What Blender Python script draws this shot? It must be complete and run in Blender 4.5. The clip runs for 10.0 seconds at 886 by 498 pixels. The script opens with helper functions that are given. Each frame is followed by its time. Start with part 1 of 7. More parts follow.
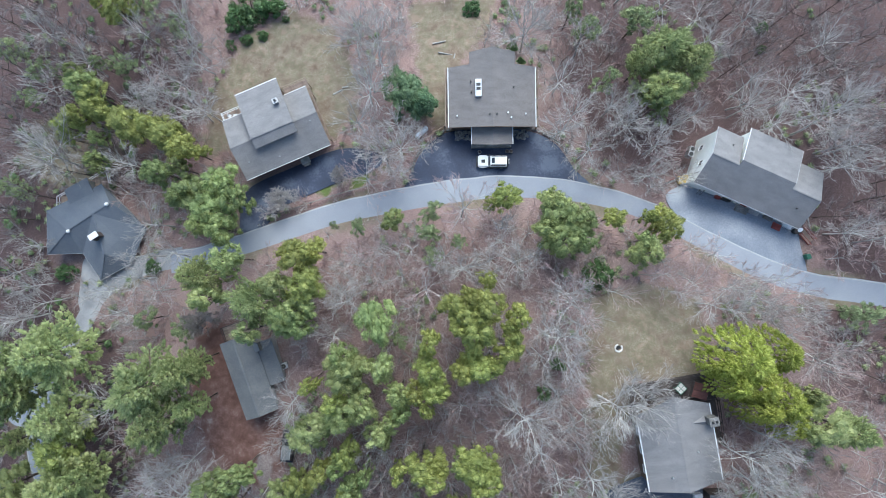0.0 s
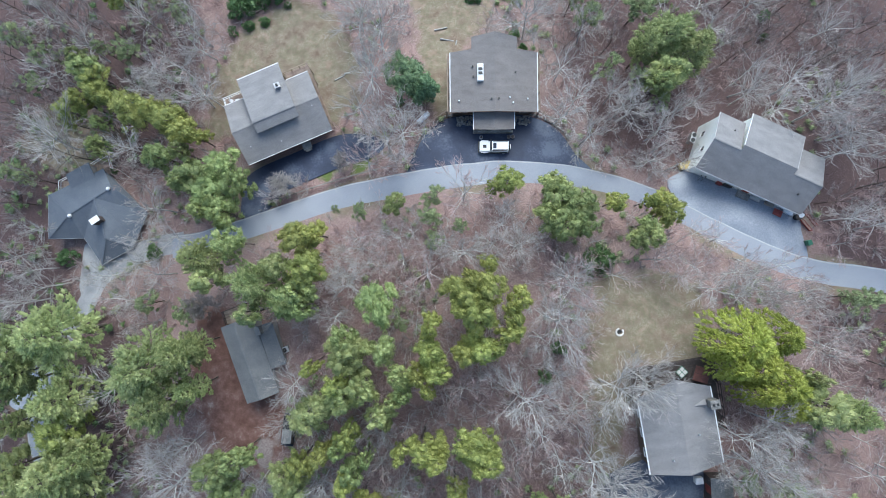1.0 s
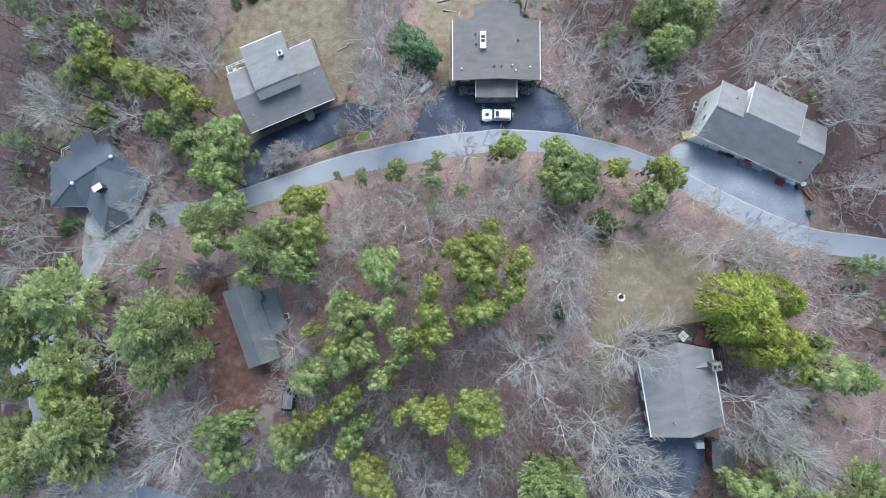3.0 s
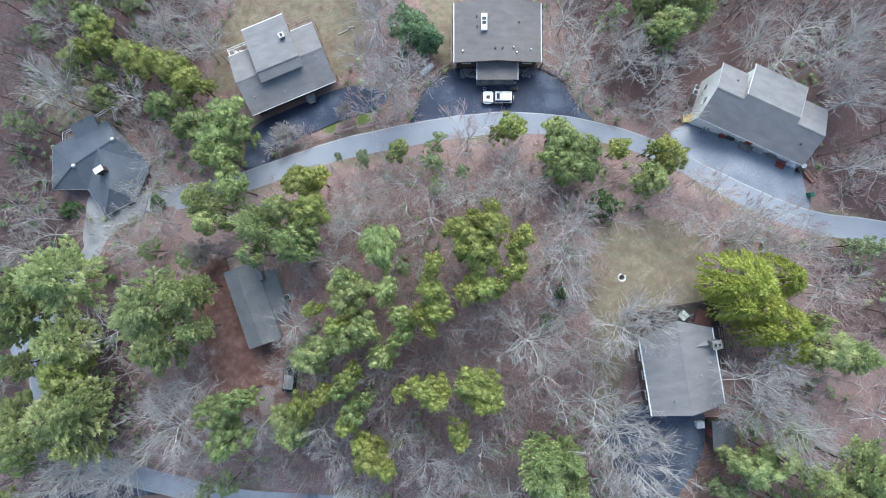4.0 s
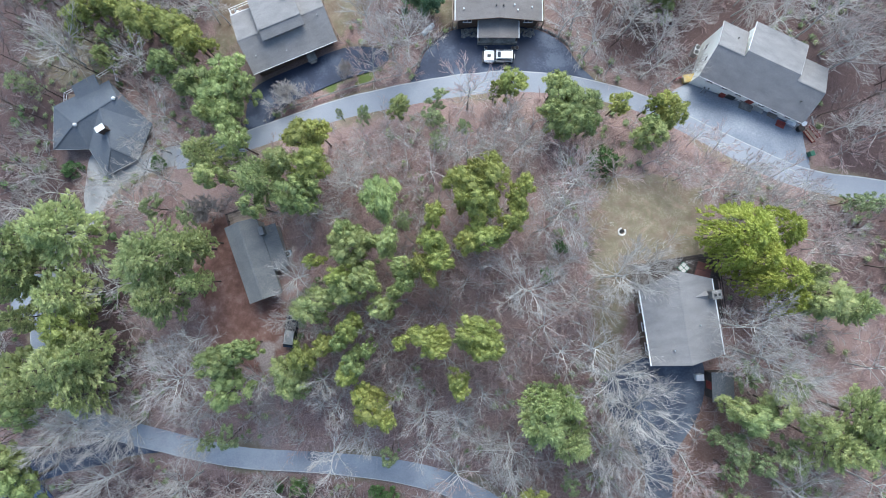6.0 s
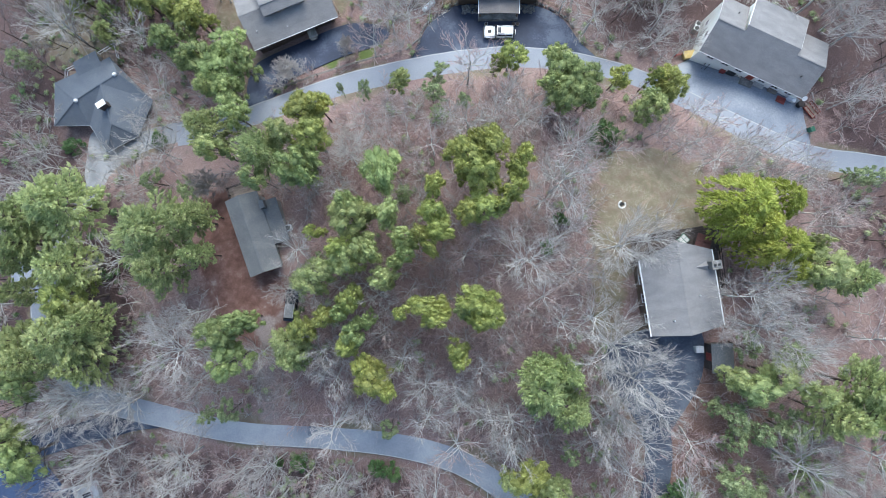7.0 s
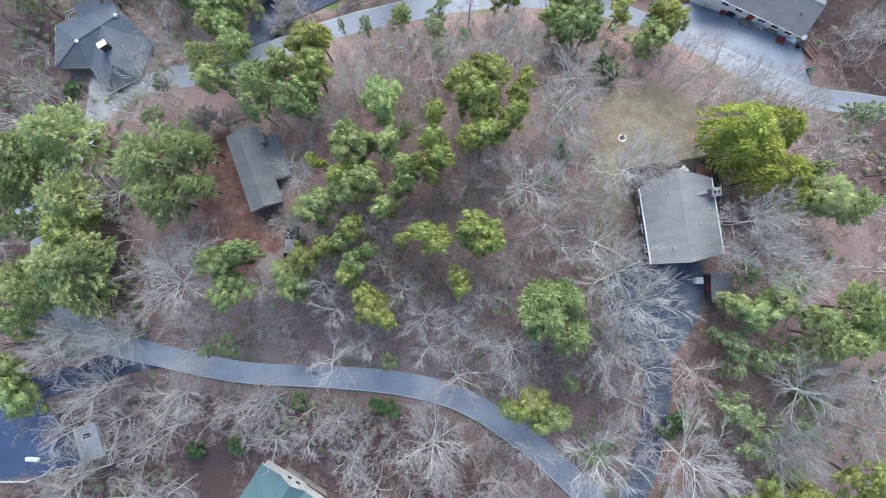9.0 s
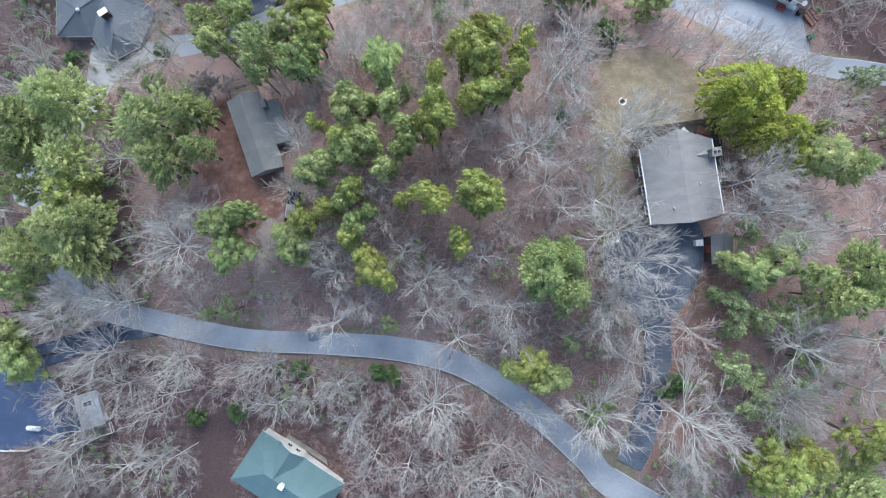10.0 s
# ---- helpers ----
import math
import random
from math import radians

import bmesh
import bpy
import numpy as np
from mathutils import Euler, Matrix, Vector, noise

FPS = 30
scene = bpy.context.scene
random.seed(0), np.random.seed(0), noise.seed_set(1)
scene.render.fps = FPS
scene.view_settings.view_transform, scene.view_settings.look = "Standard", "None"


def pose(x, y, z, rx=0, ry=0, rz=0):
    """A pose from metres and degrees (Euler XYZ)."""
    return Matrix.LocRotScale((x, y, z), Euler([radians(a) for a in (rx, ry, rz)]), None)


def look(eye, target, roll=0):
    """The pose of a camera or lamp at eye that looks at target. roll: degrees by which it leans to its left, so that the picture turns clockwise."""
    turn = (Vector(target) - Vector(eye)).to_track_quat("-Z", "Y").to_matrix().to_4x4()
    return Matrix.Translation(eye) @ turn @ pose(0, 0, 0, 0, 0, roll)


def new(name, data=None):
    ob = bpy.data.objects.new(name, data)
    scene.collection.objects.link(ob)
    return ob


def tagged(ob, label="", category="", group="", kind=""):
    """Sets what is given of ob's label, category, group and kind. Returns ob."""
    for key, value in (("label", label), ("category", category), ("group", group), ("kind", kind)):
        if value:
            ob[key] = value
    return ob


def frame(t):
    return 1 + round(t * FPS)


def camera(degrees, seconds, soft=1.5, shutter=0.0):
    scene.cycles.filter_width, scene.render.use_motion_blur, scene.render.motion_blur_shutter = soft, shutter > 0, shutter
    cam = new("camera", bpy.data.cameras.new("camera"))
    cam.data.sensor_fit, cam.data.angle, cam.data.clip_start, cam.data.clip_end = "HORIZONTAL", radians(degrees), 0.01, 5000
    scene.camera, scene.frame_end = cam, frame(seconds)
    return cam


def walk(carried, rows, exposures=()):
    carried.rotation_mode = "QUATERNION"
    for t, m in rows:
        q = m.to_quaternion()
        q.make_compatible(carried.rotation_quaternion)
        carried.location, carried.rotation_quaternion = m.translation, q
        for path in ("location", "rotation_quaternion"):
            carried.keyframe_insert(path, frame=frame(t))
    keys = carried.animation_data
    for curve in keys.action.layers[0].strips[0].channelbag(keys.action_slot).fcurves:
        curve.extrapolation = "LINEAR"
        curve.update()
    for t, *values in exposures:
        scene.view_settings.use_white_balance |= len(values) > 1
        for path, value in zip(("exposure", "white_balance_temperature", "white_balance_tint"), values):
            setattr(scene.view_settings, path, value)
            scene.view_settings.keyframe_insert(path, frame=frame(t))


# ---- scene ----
cam = camera(73.0, 10.0, soft=0.5)
# seconds, x, y, z in metres, turns about x, y, z in degrees
PATH = [
    (0.0, -0.129, 0.008, 90.057, 1.354, -0.065, -0.613),
    (0.5, -0.244, -1.074, 90.071, 1.352, -0.075, -0.471),
    (1.0, -0.331, -2.241, 90.018, 1.356, -0.062, -0.405),
    (1.5, -0.410, -3.530, 90.011, 1.409, -0.043, -0.325),
    (2.0, -0.438, -4.672, 89.995, 1.403, -0.017, -0.253),
    (2.5, -0.457, -5.934, 89.971, 1.442, 0.008, -0.173),
    (4.0, -0.621, -9.969, 89.989, 1.511, 0.005, -0.011),
    (4.5, -0.666, -11.452, 90.018, 1.494, -0.006, 0.054),
    (5.0, -0.647, -12.961, 89.999, 1.485, 0.013, 0.100),
    (5.5, -0.686, -14.502, 89.985, 1.450, -0.008, 0.148),
    (7.0, -0.657, -19.950, 89.973, 1.501, 0.024, 0.288),
    (7.5, -0.722, -22.025, 89.955, 1.486, -0.027, 0.361),
    (8.0, -0.720, -24.247, 89.935, 1.469, -0.032, 0.373),
    (8.5, -0.814, -26.661, 89.932, 1.501, -0.081, 0.460),
    (9.0, -0.842, -29.018, 89.927, 1.449, -0.107, 0.471),
    (9.5, -0.847, -31.469, 89.925, 1.425, -0.109, 0.553),
    (10.0, -0.850, -33.937, 89.938, 1.400, -0.105, 0.520),
]
walk(cam, [(row[0], pose(*row[1:])) for row in PATH], exposures=((0.0, 1.08, 6120, 2), (10.0, 1.32, 6300, 3)))

# ---- world and light ----
SUN_AZ, SUN_EL = 5.0, 44.0        # degrees from +y towards +x, above the horizon
world = bpy.data.worlds.new("overcast_sky")
scene.world = world
world.use_nodes = True
wn = world.node_tree.nodes
sky = wn.new("ShaderNodeTexSky")
sky.sky_type, sky.sun_disc = "NISHITA", False
sky.sun_elevation, sky.sun_rotation = radians(SUN_EL), radians(SUN_AZ)
sky.dust_density, sky.air_density, sky.ozone_density = 1.5, 1.0, 1.5
wn["Background"].inputs["Strength"].default_value = 0.15
world.node_tree.links.new(sky.outputs[0], wn["Background"].inputs["Color"])
sun = new("sun", bpy.data.lights.new("sun", "SUN"))
sun.data.energy, sun.data.angle, sun.data.color = 1.65, radians(48), (1.0, 0.985, 0.96)
sa, se = radians(SUN_AZ), radians(SUN_EL)
sun.matrix_world = look((math.sin(sa) * math.cos(se) * 200, math.cos(sa) * math.cos(se) * 200, math.sin(se) * 200), (0, 0, 0))


# ---- materials ----
def material(name, colours, big=0.3, fine=6.0, rough=0.85, bump=0.3, metal=0.0, vary=0.0, island=0.0, stretch=(1, 1, 1), dist=0.03, mix=0.5, world_space=False, leaf=0.0):
    """Procedural surface: three colours over two scales of noise, with relief."""
    m = bpy.data.materials.new(name)
    m.use_nodes = True
    nt = m.node_tree
    nd, ln = nt.nodes, nt.links
    b = nd["Principled BSDF"]
    b.inputs["Roughness"].default_value, b.inputs["Metallic"].default_value = rough, metal
    if world_space:
        src = nd.new("ShaderNodeNewGeometry").outputs["Position"]
    else:
        src = nd.new("ShaderNodeTexCoord").outputs["Object"]
    mp = nd.new("ShaderNodeMapping")
    mp.inputs["Scale"].default_value = stretch
    ln.new(src, mp.inputs["Vector"])
    n1, n2 = nd.new("ShaderNodeTexNoise"), nd.new("ShaderNodeTexNoise")
    n1.inputs["Scale"].default_value, n2.inputs["Scale"].default_value = big, fine
    n1.inputs["Detail"].default_value, n2.inputs["Detail"].default_value = 5, 6
    n2.inputs["Roughness"].default_value = 0.7
    for n in (n1, n2):
        ln.new(mp.outputs[0], n.inputs["Vector"])
    mx = nd.new("ShaderNodeMix")
    mx.inputs[0].default_value = mix
    ln.new(n1.outputs["Fac"], mx.inputs[2])
    ln.new(n2.outputs["Fac"], mx.inputs[3])
    rp = nd.new("ShaderNodeValToRGB")
    e = rp.color_ramp.elements
    e[0].position, e[0].color = 0.39, (*colours[0], 1)
    e[1].position, e[1].color = 0.61, (*colours[2], 1)
    mid = e.new(0.5)
    mid.color = (*colours[1], 1)
    ln.new(mx.outputs[0], rp.inputs[0])
    out = rp.outputs[0]
    for amount, kind in ((vary, 0), (island, 1)):
        if amount:
            if kind == 0:
                rnd = nd.new("ShaderNodeObjectInfo").outputs["Random"]
            else:
                rnd = nd.new("ShaderNodeNewGeometry").outputs["Random Per Island"]
            mr = nd.new("ShaderNodeMapRange")
            mr.inputs["To Min"].default_value, mr.inputs["To Max"].default_value = 1 - amount, 1 + amount
            ln.new(rnd, mr.inputs["Value"])
            hs = nd.new("ShaderNodeHueSaturation")
            ln.new(mr.outputs[0], hs.inputs["Value"])
            if kind == 0:
                m2 = nd.new("ShaderNodeMapRange")
                m2.inputs["To Min"].default_value, m2.inputs["To Max"].default_value = 0.5 - amount * 0.06, 0.5 + amount * 0.06
                fr = nd.new("ShaderNodeMath")
                fr.operation = "FRACT"
                ml = nd.new("ShaderNodeMath")
                ml.operation = "MULTIPLY"
                ml.inputs[1].default_value = 7.31
                ln.new(rnd, ml.inputs[0])
                ln.new(ml.outputs[0], fr.inputs[0])
                ln.new(fr.outputs[0], m2.inputs["Value"])
                ln.new(m2.outputs[0], hs.inputs["Hue"])
            ln.new(out, hs.inputs["Color"])
            out = hs.outputs[0]
    ln.new(out, b.inputs["Base Color"])
    if leaf:
        tl, ms = nd.new("ShaderNodeBsdfTranslucent"), nd.new("ShaderNodeMixShader")
        ms.inputs[0].default_value = leaf
        ln.new(out, tl.inputs["Color"])
        ln.new(b.outputs[0], ms.inputs[1])
        ln.new(tl.outputs[0], ms.inputs[2])
        ln.new(ms.outputs[0], nd["Material Output"].inputs["Surface"])
    if bump:
        bp = nd.new("ShaderNodeBump")
        bp.inputs["Strength"].default_value, bp.inputs["Distance"].default_value = bump, dist
        ln.new(n2.outputs["Fac"], bp.inputs["Height"])
        ln.new(bp.outputs[0], b.inputs["Normal"])
    return m


def grey(v, w=0.0):
    return (v * (1 + w), v, v * (1 - w))


M = {}
M["asphalt_old"] = material("worn_grey_asphalt", ((0.235, 0.25, 0.285), (0.28, 0.295, 0.33), (0.335, 0.35, 0.38)), 0.12, 9, 0.9, 0.25, world_space=True)
M["asphalt_new"] = material("sealed_dark_asphalt", ((0.022, 0.031, 0.058), (0.035, 0.046, 0.082), (0.095, 0.115, 0.16)), 0.22, 3, 0.75, 0.2, world_space=True, mix=0.3)
M["asphalt_mid"] = material("grey_blue_asphalt", ((0.21, 0.23, 0.27), (0.27, 0.29, 0.33), (0.35, 0.37, 0.40)), 0.15, 4, 0.85, 0.2, world_space=True, mix=0.35)
M["asphalt_apron"] = material("pale_blue_grey_asphalt", ((0.17, 0.19, 0.23), (0.24, 0.26, 0.30), (0.34, 0.36, 0.395)), 0.15, 4, 0.85, 0.2, world_space=True, mix=0.35)
M["asphalt_slate"] = material("slate_blue_asphalt", ((0.045, 0.055, 0.085), (0.075, 0.09, 0.125), (0.14, 0.16, 0.20)), 0.2, 4, 0.8, 0.2, world_space=True, mix=0.35)
M["court_blue"] = material("deep_blue_court_coating", ((0.034, 0.055, 0.115), (0.05, 0.077, 0.15), (0.08, 0.11, 0.19)), 0.15, 4, 0.75, 0.15, world_space=True, mix=0.35)
M["asphalt_patch"] = material("dark_asphalt_repair", ((0.11, 0.13, 0.165), (0.145, 0.165, 0.205), (0.20, 0.22, 0.26)), 0.6, 6, 0.85, 0.2, world_space=True)
M["pale_dirt"] = material("pale_dry_dirt", ((0.20, 0.16, 0.145), (0.30, 0.255, 0.24), (0.40, 0.355, 0.34)), 0.35, 7, 0.95, 0.4, world_space=True)
M["needle_dull"] = material("dull_blue_green_undergrowth", ((0.14, 0.188, 0.089), (0.258, 0.311, 0.156), (0.408, 0.452, 0.238)), 0.35, 2.5, 0.8, 0.0, island=0.35, leaf=0.3)
M["gravel"] = material("pale_gravel", ((0.20, 0.205, 0.215), (0.275, 0.28, 0.29), (0.37, 0.37, 0.375)), 0.35, 12, 0.95, 0.5, world_space=True)
M["edge_line"] = material("pale_road_edge", (grey(0.33), grey(0.42), grey(0.50)), 2, 20, 0.9, 0.2, world_space=True)
M["shingle_brown"] = material("brown_grey_shingles", ((0.13, 0.115, 0.11), (0.185, 0.168, 0.16), (0.25, 0.228, 0.217)), 0.5, 9, 0.95, 0.5, stretch=(1, 2.5, 1), mix=0.78)
M["shingle_grey"] = material("weathered_grey_shingles", ((0.145, 0.14, 0.145), (0.21, 0.203, 0.205), (0.28, 0.27, 0.268)), 0.5, 9, 0.95, 0.5, stretch=(1, 2.5, 1), mix=0.78)
M["shingle_blue"] = material("slate_blue_shingles", ((0.085, 0.10, 0.125), (0.115, 0.13, 0.155), (0.15, 0.165, 0.185)), 0.5, 9, 0.9, 0.5, mix=0.78)
M["shingle_navy"] = material("dark_navy_shingles", ((0.03, 0.042, 0.075), (0.045, 0.06, 0.10), (0.07, 0.085, 0.13)), 0.5, 9, 0.9, 0.5, mix=0.78)
M["shingle_teal"] = material("blue_green_shingles", ((0.077, 0.137, 0.149), (0.099, 0.168, 0.18), (0.131, 0.2, 0.212)), 0.5, 9, 0.85, 0.4, mix=0.78)
M["shingle_old"] = material("mossy_grey_shingles", ((0.10, 0.105, 0.115), (0.145, 0.15, 0.155), (0.22, 0.22, 0.215)), 0.45, 7, 0.95, 0.5, mix=0.78)
M["white"] = material("white_painted_trim", (grey(0.62), grey(0.74), grey(0.8)), 1.2, 14, 0.6, 0.1)
M["siding"] = material("pale_green_white_siding", ((0.74, 0.78, 0.75), (0.8, 0.83, 0.81), (0.84, 0.86, 0.84)), 0.6, 10, 0.6, 0.15, stretch=(1, 1, 6))
M["brown_wall"] = material("brown_stained_boards", ((0.085, 0.06, 0.045), (0.12, 0.085, 0.065), (0.16, 0.12, 0.09)), 1, 12, 0.85, 0.3, stretch=(1, 1, 5))
M["grey_wall"] = material("grey_painted_boards", (grey(0.2), grey(0.26), grey(0.32)), 1, 12, 0.8, 0.3, stretch=(1, 1, 5))
M["wood"] = material("weathered_deck_wood", ((0.20, 0.145, 0.11), (0.29, 0.22, 0.17), (0.38, 0.30, 0.24)), 0.8, 15, 0.85, 0.3, stretch=(5, 1, 1), vary=0.15)
M["wood_grey"] = material("silvered_timber", ((0.17, 0.15, 0.135), (0.24, 0.22, 0.2), (0.32, 0.3, 0.275)), 0.8, 15, 0.9, 0.3, vary=0.2)
M["dark_wood"] = material("dark_deck_boards", ((0.04, 0.03, 0.028), (0.065, 0.05, 0.045), (0.1, 0.08, 0.07)), 0.8, 15, 0.85, 0.3)
M["stone"] = material("grey_field_stone", ((0.13, 0.125, 0.115), (0.21, 0.20, 0.188), (0.32, 0.305, 0.285)), 1.5, 8, 0.9, 0.6, vary=0.3)
M["stone_white"] = material("pale_rounded_stone", ((0.5, 0.48, 0.45), (0.62, 0.6, 0.57), (0.72, 0.7, 0.68)), 1.5, 8, 0.9, 0.4, vary=0.15)
M["metal"] = material("galvanised_metal", (grey(0.4), grey(0.5), grey(0.6)), 1.5, 12, 0.4, 0.1, metal=0.7)
M["dark_metal"] = material("dark_metal", (grey(0.03), grey(0.05), grey(0.08)), 1.5, 12, 0.5, 0.1, metal=0.4)
M["rubber"] = material("black_rubber", (grey(0.012), grey(0.02), grey(0.03)), 2, 20, 0.85, 0.2)
M["car_white"] = material("white_car_paint", (grey(0.72), grey(0.78), grey(0.82)), 0.6, 5, 0.3, 0.0)
M["car_dark"] = material("dark_blue_car_paint", ((0.012, 0.015, 0.025), (0.02, 0.025, 0.038), (0.035, 0.04, 0.055)), 0.6, 5, 0.25, 0.0)
M["tank"] = material("white_tank_paint", ((0.5, 0.537, 0.573), (0.6, 0.637, 0.671), (0.7, 0.737, 0.756)), 1.2, 9, 0.45, 0.05)
M["yellow"] = material("yellow_painted_board", ((0.42, 0.30, 0.10), (0.54, 0.40, 0.15), (0.62, 0.48, 0.2)), 1.2, 9, 0.7, 0.1)
M["red"] = material("dull_red_paint", ((0.16, 0.03, 0.025), (0.24, 0.045, 0.035), (0.32, 0.08, 0.06)), 1.2, 9, 0.7, 0.1)
M["maroon"] = material("maroon_vinyl_cover", ((0.10, 0.04, 0.03), (0.14, 0.055, 0.045), (0.19, 0.08, 0.065)), 0.9, 7, 0.6, 0.15)
M["green_dark"] = material("green_plastic", ((0.02, 0.09, 0.055), (0.03, 0.13, 0.08), (0.05, 0.17, 0.11)), 1.2, 9, 0.5, 0.1)
M["bark"] = material("pale_grey_bark", ((0.33, 0.318, 0.30), (0.46, 0.447, 0.425), (0.63, 0.618, 0.595)), 0.8, 6, 0.9, 0.4, vary=0.22)
M["bark_dark"] = material("dark_pine_bark", ((0.06, 0.045, 0.038), (0.10, 0.078, 0.066), (0.16, 0.125, 0.105)), 0.8, 6, 0.95, 0.4, vary=0.2)
M["twig"] = material("grey_mauve_twigs", ((0.305, 0.275, 0.261), (0.41, 0.379, 0.361), (0.525, 0.496, 0.474)), 0.25, 3, 0.9, 0.0, vary=0.22, island=0.2, leaf=0.35)
M["twig_red"] = material("reddish_budding_twigs", ((0.32, 0.225, 0.212), (0.418, 0.315, 0.298), (0.517, 0.411, 0.389)), 0.25, 3, 0.9, 0.0, vary=0.2, island=0.2, leaf=0.35)
# the grey-mauve twigs again, darkened to carry the shade of the outer woods
M["twig_shaded"] = material("shaded_mauve_twigs", ((0.165, 0.145, 0.143), (0.225, 0.2, 0.197), (0.30, 0.272, 0.268)), 0.25, 3, 0.9, 0.0, island=0.25, leaf=0.3)
M["needle_yellow"] = material("yellow_green_needles", ((0.167, 0.196, 0.058), (0.311, 0.336, 0.099), (0.485, 0.5, 0.174)), 0.35, 2.5, 0.75, 0.0, vary=0.2, island=0.18, leaf=0.4)
M["needle_green"] = material("mid_green_needles", ((0.141, 0.18, 0.067), (0.263, 0.31, 0.121), (0.41, 0.444, 0.187)), 0.35, 2.5, 0.75, 0.0, vary=0.25, island=0.18, leaf=0.4)
M["needle_pale"] = material("pale_blue_green_needles", ((0.214, 0.267, 0.116), (0.367, 0.418, 0.182), (0.547, 0.572, 0.285)), 0.3, 2.0, 0.75, 0.0, vary=0.15, island=0.18, leaf=0.5)
M["needle_gold"] = material("bright_yellow_green_sprays", ((0.191, 0.221, 0.039), (0.346, 0.38, 0.073), (0.521, 0.529, 0.147)), 0.5, 2.5, 0.75, 0.0, vary=0.1, island=0.18, leaf=0.4)
M["needle_deep"] = material("deep_blue_green_needles", ((0.085, 0.145, 0.072), (0.142, 0.221, 0.112), (0.228, 0.315, 0.16)), 0.4, 2.5, 0.75, 0.0, vary=0.15, island=0.25, leaf=0.3)
M["leaf_dark"] = material("dark_evergreen_leaves", ((0.068, 0.124, 0.042), (0.115, 0.195, 0.072), (0.182, 0.286, 0.111)), 0.5, 3, 0.6, 0.0, vary=0.2, island=0.35, leaf=0.3)
M["grass"] = material("green_grass_tuft", ((0.06, 0.095, 0.02), (0.09, 0.135, 0.03), (0.13, 0.17, 0.045)), 0.7, 5, 0.9, 0.0, island=0.3)


def glass_material(name, tint):
    m = bpy.data.materials.new(name)
    m.use_nodes = True
    b = m.node_tree.nodes["Principled BSDF"]
    b.inputs["Base Color"].default_value = (*tint, 1)
    b.inputs["Roughness"].default_value = 0.05
    b.inputs["Specular IOR Level"].default_value = 0.8
    return m


M["glass"] = glass_material("dark_window_glass", (0.02, 0.025, 0.035))


# ---- small building helpers ----
def mesh_of(name, verts, faces, mat, smooth=False):
    me = bpy.data.meshes.new(name)
    me.from_pydata(verts, [], faces)
    me.materials.append(mat)
    if smooth:
        me.polygons.foreach_set("use_smooth", [True] * len(me.polygons))
    me.update()
    return me


def part(name, bm, mat, parent, label="", smooth=False):
    """Links a bmesh as one mesh object under a thing or a part."""
    me = bpy.data.meshes.new(name)
    bmesh.ops.recalc_face_normals(bm, faces=bm.faces)
    if smooth:
        for f in bm.faces:
            f.smooth = True
    bm.to_mesh(me)
    bm.free()
    me.materials.append(mat)
    ob = new(name, me)
    ob.parent = parent
    if label:
        tagged(ob, label)
    return ob


def thing(name, m, label, category, group="", kind=""):
    ob = new(name)
    ob.matrix_world = m
    return tagged(ob, label, category, group, kind)


def box(bm, x0, x1, y0, y1, z0, z1, bevel=0.0):
    g = bmesh.ops.create_cube(bm, size=1, matrix=Matrix.Translation(((x0 + x1) / 2, (y0 + y1) / 2, (z0 + z1) / 2)) @ Matrix.Diagonal((x1 - x0, y1 - y0, z1 - z0, 1)))
    if bevel:
        es = list({e for v in g["verts"] for e in v.link_edges})
        bmesh.ops.bevel(bm, geom=es, offset=bevel, segments=2, affect="EDGES", profile=0.5)
    return bm


def a_box(*args, **kw):
    return box(bmesh.new(), *args, **kw)


def beam(bm, p, q, w, h=None):
    """A square bar from p to q."""
    p, q = Vector(p), Vector(q)
    h = h or w
    d = q - p
    m = Matrix.Translation((p + q) / 2) @ d.to_track_quat("X", "Z").to_matrix().to_4x4() @ Matrix.Diagonal((d.length, w, h, 1))
    bmesh.ops.create_cube(bm, size=1, matrix=m)
    return bm


def rod(bm, p, q, r0, r1=None, n=10, caps=True):
    p, q = Vector(p), Vector(q)
    d = q - p
    m = Matrix.Translation((p + q) / 2) @ d.to_track_quat("Z", "Y").to_matrix().to_4x4()
    bmesh.ops.create_cone(bm, cap_ends=caps, segments=n, radius1=r0, radius2=r0 if r1 is None else r1, depth=d.length, matrix=m)
    return bm


def slab(bm, pts, thick):
    """A panel: the polygon pts as its top, thickened straight down."""
    top = [bm.verts.new(p) for p in pts]
    low = [bm.verts.new((p[0], p[1], p[2] - thick)) for p in pts]
    n = len(pts)
    bm.faces.new(top)
    bm.faces.new(low[::-1])
    for i in range(n):
        bm.faces.new((top[i], low[i], low[(i + 1) % n], top[(i + 1) % n]))
    return bm


def prism(bm, pts, z0, z1):
    """An upright body over the ground plan pts."""
    return slab(bm, [(x, y, z1) for x, y in pts], z1 - z0)


def railing(name, parent, pts, h, mat, gap=1.6, label=""):
    """Posts, two rails and thin balusters along a line."""
    fence = new(name)
    fence.parent = parent
    if label:
        tagged(fence, label)
    for a, b in zip(pts, pts[1:]):
        a, b = Vector(a), Vector(b)
        n = max(1, round((b - a).length / gap))
        for i in range(n + 1):
            p = a.lerp(b, i / n)
            part("post", beam(bmesh.new(), p, p + Vector((0, 0, h)), 0.1), mat, fence)
        for k in (0.35, 1.0):
            part("rail", beam(bmesh.new(), a + Vector((0, 0, h * k)), b + Vector((0, 0, h * k)), 0.09, 0.05), mat, fence)
    return fence


